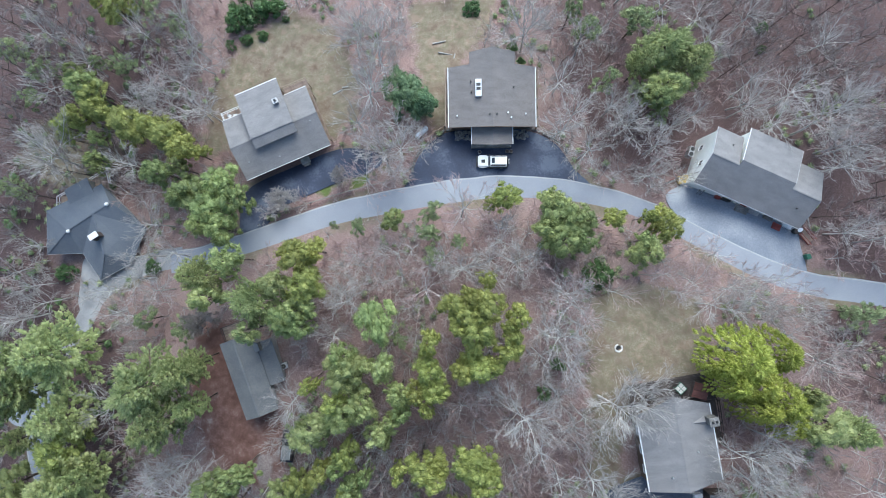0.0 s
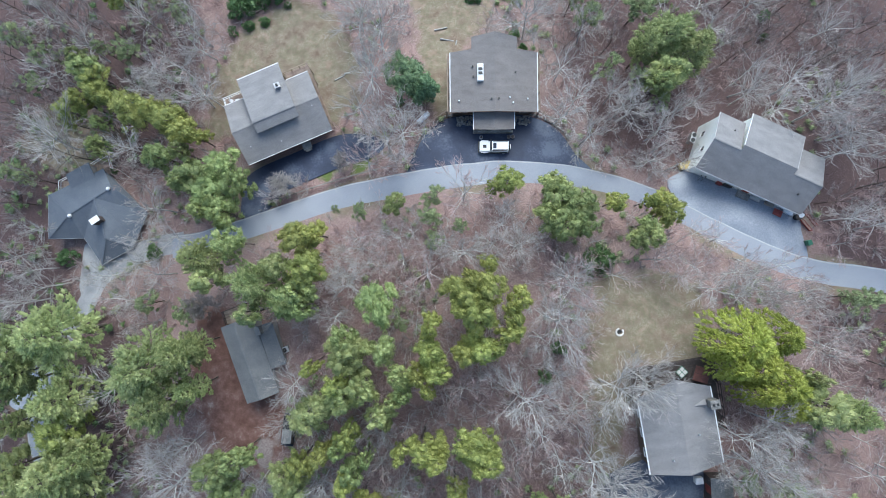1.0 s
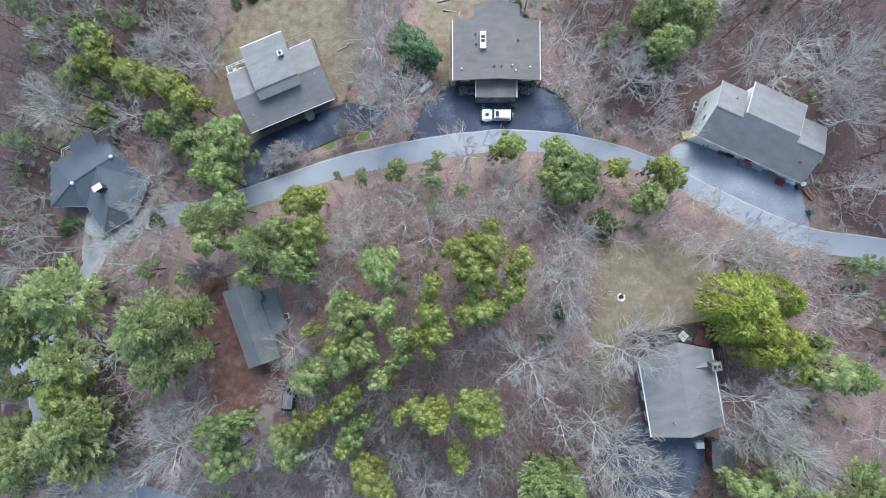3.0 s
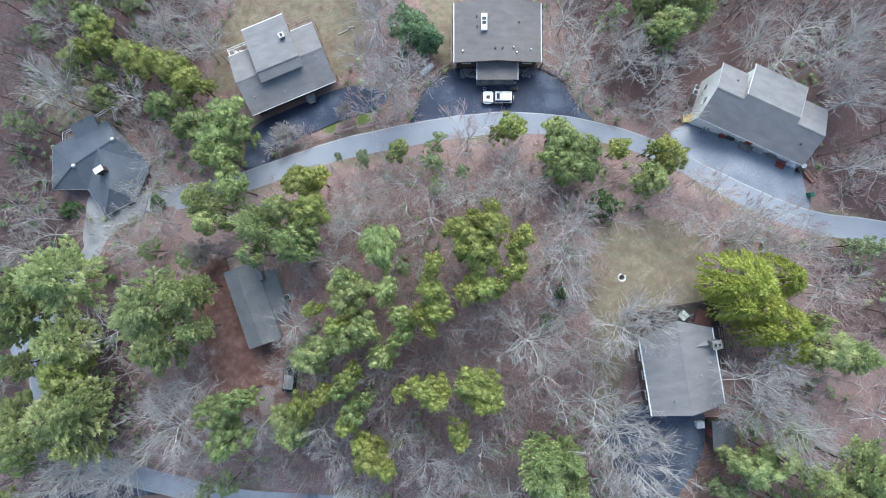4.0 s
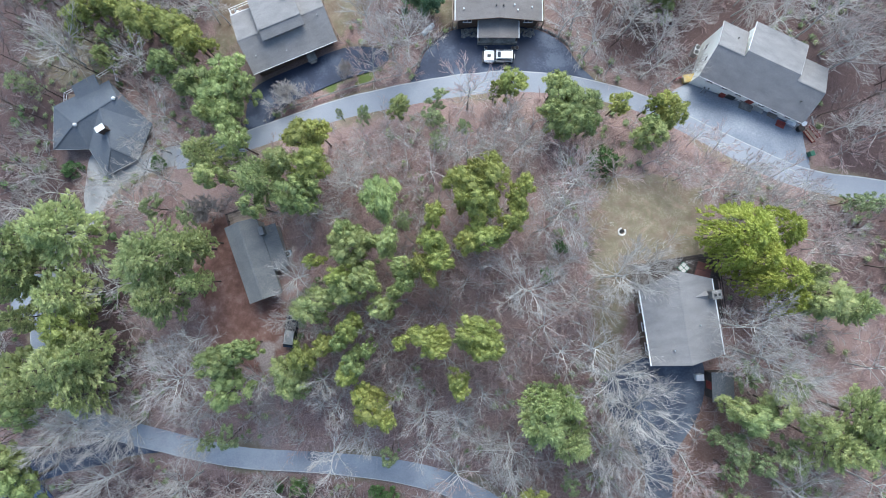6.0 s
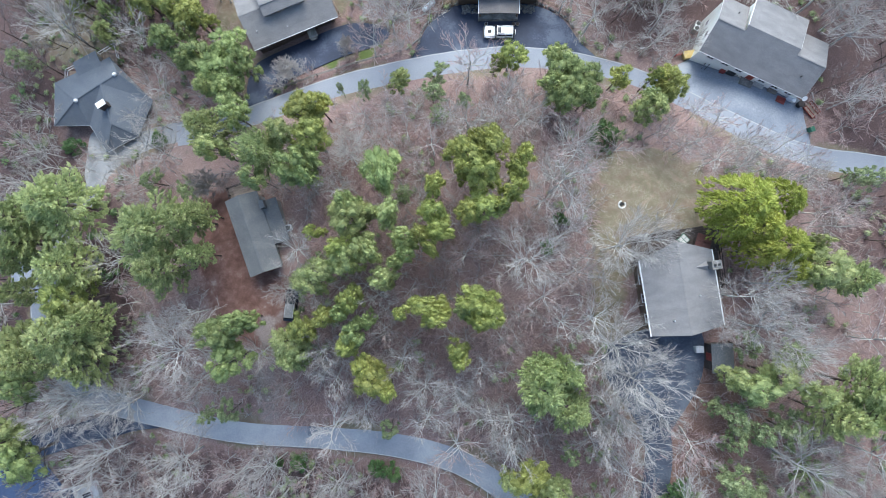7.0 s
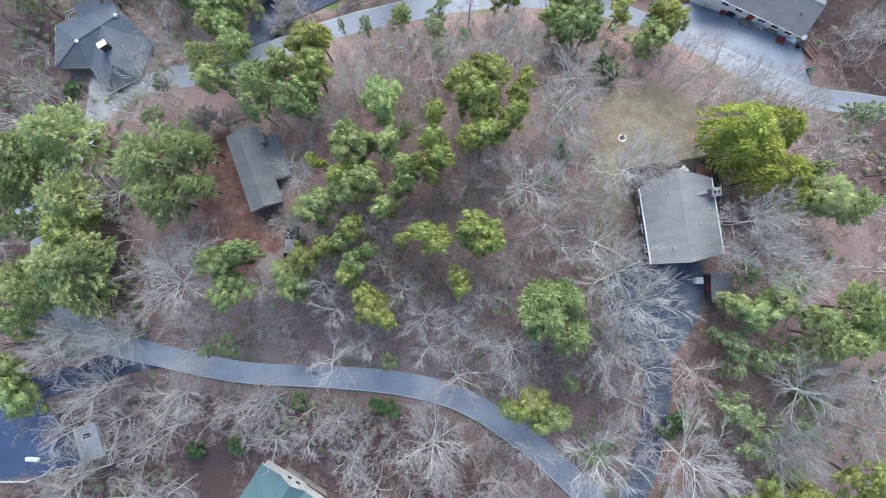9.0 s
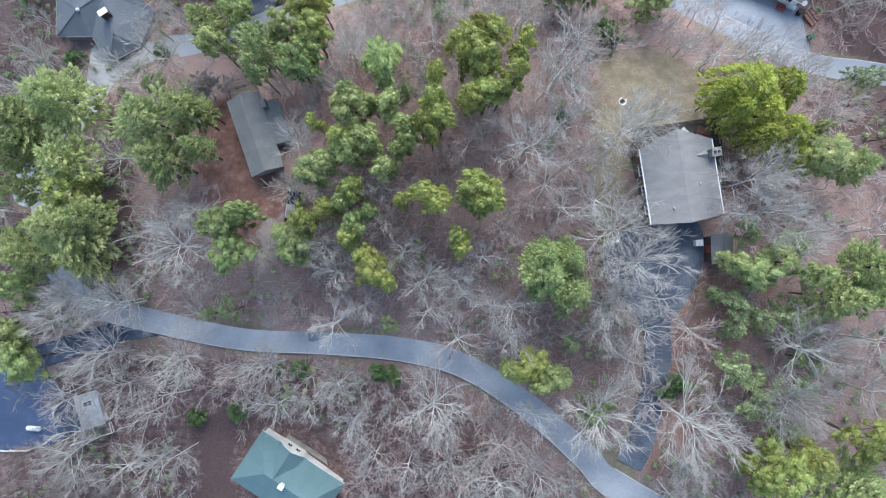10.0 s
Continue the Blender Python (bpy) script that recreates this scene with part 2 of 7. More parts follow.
def window(parent, m, w, h, name="window"):
    """A framed pane in a wall; m stands at its middle with y out of the wall."""
    win = new(name)
    win.parent = parent
    win.matrix_local = m
    bm = bmesh.new()
    for x0, x1, z0, z1 in ((-w / 2, w / 2, h / 2 - 0.07, h / 2), (-w / 2, w / 2, -h / 2, -h / 2 + 0.07), (-w / 2, -w / 2 + 0.07, -h / 2 + 0.07, h / 2 - 0.07), (w / 2 - 0.07, w / 2, -h / 2 + 0.07, h / 2 - 0.07), (-0.025, 0.025, -h / 2 + 0.07, h / 2 - 0.07)):
        box(bm, x0, x1, -0.02, 0.06, z0, z1)
    part("frame", bm, M["white"], win)
    part("pane", a_box(-w / 2 + 0.06, w / 2 - 0.06, -0.015, 0.02, -h / 2 + 0.06, h / 2 - 0.06), M["glass"], win)
    part("sill", a_box(-w / 2 - 0.06, w / 2 + 0.06, 0.0, 0.12, -h / 2 - 0.05, -h / 2 - 0.004), M["white"], win)
    return win


# ---- the lie of the land ----
SPOTS = [(-70, 45, -15), (-33, 38, -11.5), (0, 37, -8.3), (49, 33, -10), (78, 40, -9),
         (-37, 28, -10), (-17, 28, -6.8), (-3, 20, -2.4), (15, 24, -3), (-58, -3, -7.8),
         (-58, 9, -8.3), (-80, 0, -11), (-39, 2, -5.6), (-28, 6.5, -4.2), (-15, 9, -2.3),
         (-4, 11.5, -0.8), (7, 13, -0.1), (27, 7.5, 0.6), (38, 4, 0.9), (53, -3, 1.1)]
SPOTS += [(80, -8, 2), (45, 7, 1.0), (52, 18, -1.5), (23.5, -11.5, 9), (25, -8, 8.1),
          (31, -9, 8.4), (29, -22, 10.5), (33, -35.5, 10.2), (-33, -20, 1.5), (-22, -26, 3.0),
          (-3, -16, 5.2), (-35, -47, -3), (-20, -46, -1.5), (0, -48.4, 2.6), (-62, -44, -6.5)]
SPOTS += [(13, -55, 5), (24, -68, 7), (-25, -62, -6.5), (-40, -62, -7.5), (-75, -65, -11),
          (38.5, 19.5, -4.4), (46, 22, -5.5), (62, -38, 10), (72, -75, 11), (0, -85, -2), (-58, -22, -4), (60, -15, 5)]
sp = np.array(SPOTS, float)
def kern(d2): return np.where(d2 > 1e-9, d2 * np.log(d2 + 1e-12), 0.0) * 0.5
d2 = ((sp[:, None, :2] - sp[None, :, :2]) ** 2).sum(2)
n = len(sp)
A = np.zeros((n + 3, n + 3)); A[:n, :n] = kern(d2) + np.eye(n) * 20.0
A[:n, n] = 1; A[:n, n + 1:] = sp[:, :2]; A[n, :n] = 1; A[n + 1:, :n] = sp[:, :2].T
W = np.linalg.solve(A, np.concatenate([sp[:, 2], [0, 0, 0]]))
def height(x, y):
    x = np.asarray(x, float); y = np.asarray(y, float)
    far = np.clip((np.hypot(x, y + 15) - 90) / 90, 0, 1)
    k = np.where(far > 0, 1 - far * far * (3 - 2 * far), 1)
    q = kern((x[..., None] - sp[:, 0]) ** 2 + (y[..., None] - sp[:, 1]) ** 2)
    z = q @ W[:n] + W[n] + W[n + 1] * x + W[n + 2] * y
    return np.clip(z, -25, 16) * k + -6.0 * (1 - k)


def catmull(pts, step=1.0, closed=False):
    """A smooth line through the points, about step apart."""
    p = [np.array(q, float) for q in pts]
    n = len(p)
    out = []
    for i in range(n if closed else n - 1):
        a, b, c, d = (p[(i + k) % n] if closed else p[min(max(i + k, 0), n - 1)] for k in (-1, 0, 1, 2))
        m = max(1, int(np.hypot(*(c - b)) / step))
        for j in range(m):
            t = j / m
            out.append(0.5 * (2 * b + (c - a) * t + (2 * a - 5 * b + 4 * c - d) * t * t + (3 * b - a - 3 * c + d) * t ** 3))
    if not closed:
        out.append(p[-1])
    return np.array(out)


def dist_line(x, y, line):
    """Distance of points to a polyline."""
    best = np.full(np.shape(x), 1e9)
    for a, b in zip(line, line[1:]):
        d = b - a
        t = np.clip(((x - a[0]) * d[0] + (y - a[1]) * d[1]) / max(d @ d, 1e-9), 0, 1)
        best = np.minimum(best, np.hypot(x - a[0] - t * d[0], y - a[1] - t * d[1]))
    return best


def inside(x, y, poly):
    x, y = np.asarray(x, float), np.asarray(y, float)
    r = np.zeros(np.shape(x), bool)
    for (x0, y0), (x1, y1) in zip(poly, np.roll(poly, -1, axis=0)):
        if y0 != y1:
            r ^= ((y0 > y) != (y1 > y)) & (x < (x1 - x0) * (y - y0) / (y1 - y0) + x0)
    return r


# ---- roads and courts: lines on the land ----
UPPER = catmull([(-43.5, 0.4), (-39, 1.0), (-30.7, 3.2), (-23.3, 5.5), (-16.3, 7.6), (-7.5, 9.3), (0.9, 10.5), (9.1, 11.1), (18.2, 10.4), (25.7, 8.8), (30.8, 6.9), (35.6, 4.3), (41.6, 0.9), (47.6, -1.9), (54.5, -4.0), (62.3, -5.2), (90, -9), (140, -12)])
LOWER = catmull([(-64.5, -24), (-63.8, -31), (-60.5, -37), (-55.5, -40.7), (-49.5, -42.3), (-42.9, -43.5), (-36.6, -44.7), (-29.5, -45.6), (-21.6, -45.8), (-16.3, -45.9), (-7.6, -46.3), (-0.1, -47.5), (4.8, -49.4), (8.8, -51.8), (12.7, -54.5), (16.5, -57.7), (19.9, -60.8), (24, -64.6), (40, -72), (90, -92)])
GRAVEL = catmull([(-41.5, 1.3), (-46, 0.5), (-51, -1.2), (-55.5, -4.5), (-57.6, -9), (-61.4, -15), (-63.2, -20)])
DIRT_TRACK = catmull([(-25.6, -28.5), (-26.3, -33), (-27.2, -38), (-27.8, -43.6)])
SPUR = catmull([(-45, -43.6), (-50, -44.6), (-55.5, -46.4), (-62, -48.3), (-68.3, -50.8), (-71, -56)])
H4DRIVE = catmull([(27.5, -37), (28, -42), (28.3, -46), (27.7, -51.4), (26.4, -57.7), (24.9, -61.2)])
PAD_H4 = catmull([(28, -27.8), (33.3, -28.4), (33.6, -34.6), (30.4, -40.7), (27.5, -44.7), (24.8, -40), (21.6, -35.5), (21.0, -31.1)], 0.7, True)
PAD_H1 = catmull([(-31.8, 4.4), (-28.6, 5.2), (-27.6, 8.2), (-26.1, 8.9), (-21.1, 10.9), (-16.5, 12.7), (-11.2, 14.2), (-9.2, 16.0), (-10.8, 17.6), (-16.3, 18.2), (-23.7, 15.6), (-30.7, 12.6), (-32.2, 9.5)], 0.7, True)
PAD_H2 = catmull([(-5.4, 10.4), (-4.1, 15.3), (-2.4, 17.9), (0.8, 20.2), (7.7, 20.8), (13.5, 20.2), (17.5, 18.1), (20, 14.3), (22.6, 10.6), (13.4, 11.4), (4, 11.4)], 0.7, True)
PAD_H3 = catmull([(33.9, 9.4), (36.2, 11.4), (38.7, 12), (44.7, 9.4), (52.1, 5.6), (53.3, 2.0), (53.8, -2.4), (49.4, -2.0), (42.6, 1.2), (37.0, 4.2)], 0.7, True)
PAD_H0 = catmull([(-59.2, -2.5), (-58.8, 1.2), (-56.6, 2.2), (-55.4, -2.0), (-55.6, -6.0), (-57.5, -8.2), (-59.2, -6)], 0.7, True)
PAD_PINES = catmull([(-70, -19), (-65, -18), (-61.8, -19.5), (-61.8, -23), (-64.5, -25.5), (-70, -24.5)], 0.7, True)
PAD_H6 = catmull([(-78, -52), (-68, -51.4), (-64.5, -53.5), (-62.2, -57), (-61.5, -61), (-64, -64), (-70, -65), (-78, -65)], 0.7, True)
LAWN_1 = np.array([(-40, 26), (-38.6, 18), (-33, 20), (-17, 20), (-13.5, 24), (-14, 32), (-18, 40), (-26, 44), (-34, 38)])
LAWN_2 = np.array([(-5, 44), (10, 46), (6, 34), (2.5, 31), (2, 21), (-1.5, 20), (-3.5, 28)])
YARD_4 = np.array([(20.5, -4.5), (28, -3.2), (35.5, -6), (36, -14), (31, -18), (24, -15.5), (23.2, -29), (19, -30), (19, -12)])
DIRT_W = np.array([(-37.5, -9), (-30.5, -8), (-26, -21), (-22.5, -24), (-23, -30), (-28, -32.5), (-34, -29), (-38, -20)])
STRIP_1 = np.array([(-21, 10.2), (-16.4, 12.0), (-16.1, 12.9), (-21.2, 11.1)])
STRIP_2 = np.array([(-14, 12.2), (-8.4, 13.6), (-8.8, 15.6), (-13.9, 13.6)])
TRACK = np.array([(-27.0, -27.5), (-24.4, -27.5), (-24.9, -31.5), (-26.6, -32.5)])
LEAF_4 = np.array([(33.5, -33), (44, -34.5), (43, -40), (37, -47), (33, -54), (29.5, -62), (27.5, -62), (29, -48), (31, -40)])
TRACK_LOW = np.array([(-28.4, -33.5), (-25.6, -33.5), (-25.0, -43.6), (-28.2, -43.6)])
# floors drawn darker: outer woods, partly for their shade, and a bare dirt patch
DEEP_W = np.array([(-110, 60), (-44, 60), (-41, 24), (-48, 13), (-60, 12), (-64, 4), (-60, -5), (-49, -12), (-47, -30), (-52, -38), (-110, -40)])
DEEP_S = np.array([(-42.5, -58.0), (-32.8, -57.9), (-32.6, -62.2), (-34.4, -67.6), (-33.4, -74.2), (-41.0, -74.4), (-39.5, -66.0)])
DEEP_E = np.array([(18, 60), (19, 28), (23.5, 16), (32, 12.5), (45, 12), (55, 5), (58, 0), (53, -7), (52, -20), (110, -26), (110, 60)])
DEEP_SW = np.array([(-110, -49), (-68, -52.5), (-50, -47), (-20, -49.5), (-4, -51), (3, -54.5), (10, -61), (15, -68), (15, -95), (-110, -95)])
MOWN_0 = np.array([(-72, 17), (-60, 12), (-52, 17), (-58, 24), (-70, 24)])


def soft_edge(x, y, poly, w):
    """1 inside the outline, falling to 0 over w metres, with an uneven edge."""
    wob = np.array([noise.noise((a * 0.35, b * 0.35, 3.0)) for a, b in zip(x, y)]) * 2.0
    d = dist_line(x, y, np.vstack([poly, poly[:1]]))
    s = np.where(inside(x, y, poly), d, -d) + wob
    return np.clip(0.5 + s / (2 * w), 0, 1)


# ---- ground: one sheet to the horizon ----
def ground():
    def lines(lo, hi, step):
        a = list(np.arange(lo, hi + step / 2, step))
        d = step
        while a[-1] < 2500:
            d *= 1.35
            a.append(a[-1] + d)
        d = step
        while a[0] > -2500:
            d *= 1.35
            a.insert(0, a[0] - d)
        return np.array(a)
    xs, ys = lines(-92, 92, 1.0), lines(-100, 62, 1.0)
    X, Y = np.meshgrid(xs, ys)
    x, y = X.ravel(), Y.ravel()
    z = height(x, y)
    near = np.hypot(x, y + 15) < 150
    rough = np.zeros(len(x))
    rough[near] = [0.14 * noise.noise((a * 0.4, b * 0.4, 0)) + 0.3 * noise.noise((a * 0.11, b * 0.11, 7)) for a, b in zip(x[near], y[near])]
    paved = np.full(len(x), 1e9)
    for line, half in ((UPPER, 2.0), (LOWER, 2.2), (GRAVEL, 1.6), (SPUR, 1.6), (H4DRIVE, 1.7)):
        paved[near] = np.minimum(paved[near], dist_line(x[near], y[near], line) - half)
    for pad in (PAD_H4, PAD_H1, PAD_H2, PAD_H3, PAD_H0, PAD_H6, PAD_PINES):
        d = dist_line(x[near], y[near], np.vstack([pad, pad[:1]]))
        paved[near] = np.minimum(paved[near], np.where(inside(x[near], y[near], pad), -d, d))
    z = z + rough * np.clip((paved - 0.8) / 2.5, 0, 1) - 0.10 * np.clip(1.0 - paved / 0.8, 0, 1)
    w, h = len(xs), len(ys)
    idx = np.arange(w * h).reshape(h, w)
    quads = np.stack([idx[:-1, :-1], idx[:-1, 1:], idx[1:, 1:], idx[1:, :-1]], -1).reshape(-1, 4)
    me = mesh_of("ground", np.stack([x, y, z], 1).tolist(), quads.tolist(), GROUND, True)
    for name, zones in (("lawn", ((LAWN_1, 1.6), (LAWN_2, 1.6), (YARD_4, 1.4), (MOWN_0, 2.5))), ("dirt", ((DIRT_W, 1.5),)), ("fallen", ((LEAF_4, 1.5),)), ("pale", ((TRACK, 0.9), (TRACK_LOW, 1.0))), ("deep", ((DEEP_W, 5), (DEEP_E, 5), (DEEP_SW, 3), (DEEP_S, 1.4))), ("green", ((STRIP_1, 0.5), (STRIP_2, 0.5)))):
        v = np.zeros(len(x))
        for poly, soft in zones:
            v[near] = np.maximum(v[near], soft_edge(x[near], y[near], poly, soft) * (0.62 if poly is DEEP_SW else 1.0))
        if name == "lawn":
            verge = np.clip(1.0 - (paved - 0.2) / 1.5, 0, 1) * np.clip(0.55 + np.sin(x * 0.35) * 0.45, 0, 1)
            v = np.maximum(v, np.where(near, verge * 0.8, 0))
        me.attributes.new(name, "FLOAT", "POINT").data.foreach_set("value", v.astype(np.float32))
    tagged(new("ground", me), "leaf-littered woodland slope with tan winter lawns", "ground", kind="structure")


def ground_material():
    m = bpy.data.materials.new("woodland_floor")
    m.use_nodes = True
    nd, ln = m.node_tree.nodes, m.node_tree.links
    b = nd["Principled BSDF"]
    b.inputs["Roughness"].default_value = 0.95
    pos = nd.new("ShaderNodeNewGeometry").outputs["Position"]

    def noise_at(scale, detail=6, rough=0.65):
        n = nd.new("ShaderNodeTexNoise")
        n.inputs["Scale"].default_value, n.inputs["Detail"].default_value, n.inputs["Roughness"].default_value = scale, detail, rough
        ln.new(pos, n.inputs["Vector"])
        return n.outputs["Fac"]

    def ramp(fac, stops):
        r = nd.new("ShaderNodeValToRGB")
        e = r.color_ramp.elements
        e[0].position, e[0].color = stops[0][0], (*stops[0][1], 1)
        e[1].position, e[1].color = stops[-1][0], (*stops[-1][1], 1)
        for p, c in stops[1:-1]:
            e.new(p).color = (*c, 1)
        ln.new(fac, r.inputs[0])
        return r.outputs[0]

    def blend(fac, a, c):
        x = nd.new("ShaderNodeMix")
        x.data_type = "RGBA"
        if isinstance(fac, float):
            x.inputs[0].default_value = fac
        else:
            ln.new(fac, x.inputs[0])
        ln.new(a, x.inputs[6])
        ln.new(c, x.inputs[7])
        return x.outputs[2]

    def zone(name, edge):
        a = nd.new("ShaderNodeAttribute")
        a.attribute_name = name
        s = nd.new("ShaderNodeMath")
        s.operation = "ADD"
        ln.new(a.outputs["Fac"], s.inputs[0])
        o = nd.new("ShaderNodeMath")
        o.operation = "MULTIPLY_ADD"
        ln.new(edge, o.inputs[0])
        o.inputs[1].default_value, o.inputs[2].default_value = 1.4, -0.7
        ln.new(o.outputs[0], s.inputs[1])
        r = nd.new("ShaderNodeMapRange")
        r.inputs["From Min"].default_value, r.inputs["From Max"].default_value = 0.3, 0.7
        ln.new(s.outputs[0], r.inputs["Value"])
        return r.outputs[0]

    fine, mid, big = noise_at(5.5, 8, 0.75), noise_at(0.7), noise_at(0.09, 4)
    litter = ramp(fine, ((0.34, (0.12, 0.070, 0.062)), (0.46, (0.212, 0.130, 0.116)), (0.54, (0.282, 0.188, 0.170)), (0.66, (0.395, 0.298, 0.272))))
    litter2 = ramp(fine, ((0.34, (0.135, 0.090, 0.082)), (0.5, (0.240, 0.171, 0.157)), (0.66, (0.38, 0.308, 0.285))))
    litter = blend(ramp(big, ((0.35, (0, 0, 0)), (0.65, (1, 1, 1)))), litter, litter2)
    under = ramp(fine, ((0.3, (0.045, 0.055, 0.018)), (0.7, (0.13, 0.14, 0.05))))
    litter = blend(ramp(mid, ((0.60, (0, 0, 0)), (0.78, (0.8, 0.8, 0.8)))), litter, under)
    lawn = ramp(noise_at(0.28, 5, 0.7), ((0.36, (0.13, 0.088, 0.058)), (0.45, (0.17, 0.133, 0.092)), (0.54, (0.135, 0.125, 0.072)), (0.63, (0.235, 0.17, 0.125))))
    lawn = blend(ramp(fine, ((0.42, (0.0, 0.0, 0.0)), (0.6, (0.8, 0.8, 0.8)))), lawn, ramp(mid, ((0.38, (0.13, 0.098, 0.07)), (0.62, (0.31, 0.265, 0.21)))))
    dirt = ramp(noise_at(0.5, 7, 0.7), ((0.36, (0.10, 0.048, 0.037)), (0.5, (0.152, 0.08, 0.064)), (0.6, (0.20, 0.118, 0.098)), (0.7, (0.33, 0.26, 0.235))))
    fall = ramp(fine, ((0.34, (0.12, 0.062, 0.047)), (0.5, (0.225, 0.135, 0.108)), (0.66, (0.37, 0.265, 0.225))))
    edge = noise_at(0.9, 6, 0.7)
    # dark red-brown litter, with the outer woods' shade also put into the colour
    dark_shaded_litter = ramp(fine, ((0.34, (0.038, 0.022, 0.021)), (0.46, (0.072, 0.043, 0.041)), (0.54, (0.106, 0.067, 0.064)), (0.66, (0.175, 0.125, 0.12))))
    c = blend(zone("lawn", edge), blend(zone("deep", edge), litter, dark_shaded_litter), lawn)
    c = blend(zone("dirt", edge), c, dirt)
    c = blend(zone("fallen", edge), c, fall)
    c = blend(zone("pale", edge), c, ramp(fine, ((0.36, (0.16, 0.12, 0.11)), (0.5, (0.26, 0.21, 0.195)), (0.64, (0.38, 0.33, 0.315)))))
    c = blend(zone("green", edge), c, ramp(fine, ((0.3, (0.06, 0.085, 0.02)), (0.7, (0.14, 0.18, 0.05)))))
    ln.new(c, b.inputs["Base Color"])
    bp = nd.new("ShaderNodeBump")
    bp.inputs["Strength"].default_value, bp.inputs["Distance"].default_value = 0.35, 0.08
    ln.new(fine, bp.inputs["Height"])
    ln.new(bp.outputs[0], b.inputs["Normal"])
    return m


GROUND = ground_material()
ground()


def ribbon(name, line, width, mat, label, category, lift=0.06, edges=None):
    """A paved strip that follows the land, with thickness and a slight crown."""
    line = np.asarray(line)
    d = np.gradient(line, axis=0)
    nrm = np.stack([-d[:, 1], d[:, 0]], 1) / np.linalg.norm(d, axis=1)[:, None]
    ks = (-0.5, -0.5, -0.25, 0, 0.25, 0.5, 0.5)
    wob = np.array([noise.noise((a * 0.3, b * 0.3, 5)) for a, b in line]) * 0.12
    rows = []
    for i, k in enumerate(ks):
        p = line + nrm * (k * (width + (wob * np.sign(k)) * 2 + (0.2 if i in (0, len(ks) - 1) else 0.0)))[:, None]
        z = height(line[:, 0], line[:, 1]) * 0.5 + height(p[:, 0], p[:, 1]) * 0.5 + lift + 0.03 * (1 - abs(k) * 2)
        if i in (0, len(ks) - 1):
            z = z - 0.24
        rows.append(np.column_stack([p, z]))
    v = np.concatenate(rows)
    n = len(line)
    f = [(a * n + i, a * n + i + 1, (a + 1) * n + i + 1, (a + 1) * n + i) for a in range(len(ks) - 1) for i in range(n - 1)]
    ob = new(name, mesh_of(name, v.tolist(), [q[::-1] for q in f], mat))
    tagged(ob, label, category, kind="structure")
    if edges:
        for k in (-1, 1):
            p0 = line + nrm * (k * (width / 2 - 0.16 + wob))[:, None]
            p1 = line + nrm * (k * (width / 2 - 0.03 + wob))[:, None]
            vv = []
            for p in (p0, p1):
                z = height(line[:, 0], line[:, 1]) * 0.5 + height(p[:, 0], p[:, 1]) * 0.5 + lift + 0.012
                vv.append(np.column_stack([p, z]))
            fq = [(i, i + 1, n + i + 1, n + i) for i in range(n - 1)]
            e = new("edge_strip", mesh_of("edge_strip", np.concatenate(vv).tolist(), fq if k > 0 else [q[::-1] for q in fq], edges))
            e.parent = ob
    return ob


def court(name, outline, mat, label, category, lift=0.07):
    """A paved court that follows the land."""
    outline = np.asarray(outline)
    c = outline.mean(0)
    n, rings = len(outline), 9
    v, f = [], []
    for r in range(rings + 1):
        p = c + (outline - c) * (r / rings)
        v.append(np.column_stack([p, height(p[:, 0], p[:, 1]) + lift]))
    low = v[-1].copy()
    low[:, 2] -= 0.35
    v.append(low)
    for r in range(rings + 1):
        for i in range(n):
            j = (i + 1) % n
            f.append((r * n + i, r * n + j, (r + 1) * n + j, (r + 1) * n + i) if r else (i, n + j, n + i))
    bm = bmesh.new()
    bv = [bm.verts.new(p) for p in np.concatenate(v)]
    for q in f:
        try:
            bm.faces.new([bv[k] for k in dict.fromkeys(q)])
        except ValueError:
            pass
    bmesh.ops.remove_doubles(bm, verts=bm.verts, dist=0.001)
    bmesh.ops.recalc_face_normals(bm, faces=bm.faces)
    me = bpy.data.meshes.new(name)
    bm.to_mesh(me)
    bm.free()
    me.materials.append(mat)
    return tagged(new(name, me), label, category, kind="structure")


ribbon("road_upper", UPPER, 3.9, M["asphalt_old"], "worn grey asphalt lane curving along the hillside", "road", 0.09, M["edge_line"])
ribbon("road_lower", LOWER, 4.1, M["asphalt_mid"], "grey-blue asphalt lane through the lower woods", "road", 0.09, M["edge_line"])
ribbon("driveway_gravel", GRAVEL, 3.6, M["gravel"], "pale gravel drive running under the pines", "driveway", 0.07)
ribbon("driveway_spur", SPUR, 3.6, M["asphalt_new"], "dark sealed asphalt drive off the lower lane", "driveway", 0.075)
ribbon("driveway_hill", H4DRIVE, 3.4, M["asphalt_slate"], "dark asphalt drive down the wooded hill", "driveway", 0.075)
court("court_hill_house", PAD_H4, M["asphalt_slate"], "dark asphalt parking court beside the hill house", "driveway", 0.085)
court("court_deck_house", PAD_H1, M["asphalt_new"], "dark sealed asphalt drive in front of a house", "driveway", 0.075)
court("court_porch_house", PAD_H2, M["asphalt_new"], "dark stained asphalt half-round forecourt", "driveway", 0.075)
court("court_long_house", PAD_H3, M["asphalt_apron"], "wide grey asphalt apron before a long house", "driveway", 0.075)
court("court_slate_house", PAD_H0, M["gravel"], "pale gravel turning place by the slate-roofed house", "driveway", 0.085)
court("court_blue", PAD_H6, M["court_blue"], "deep blue coated court behind a railing", "driveway", 0.085)
court("court_pines", PAD_PINES, M["asphalt_mid"], "grey parking place under tall pines", "driveway", 0.085)


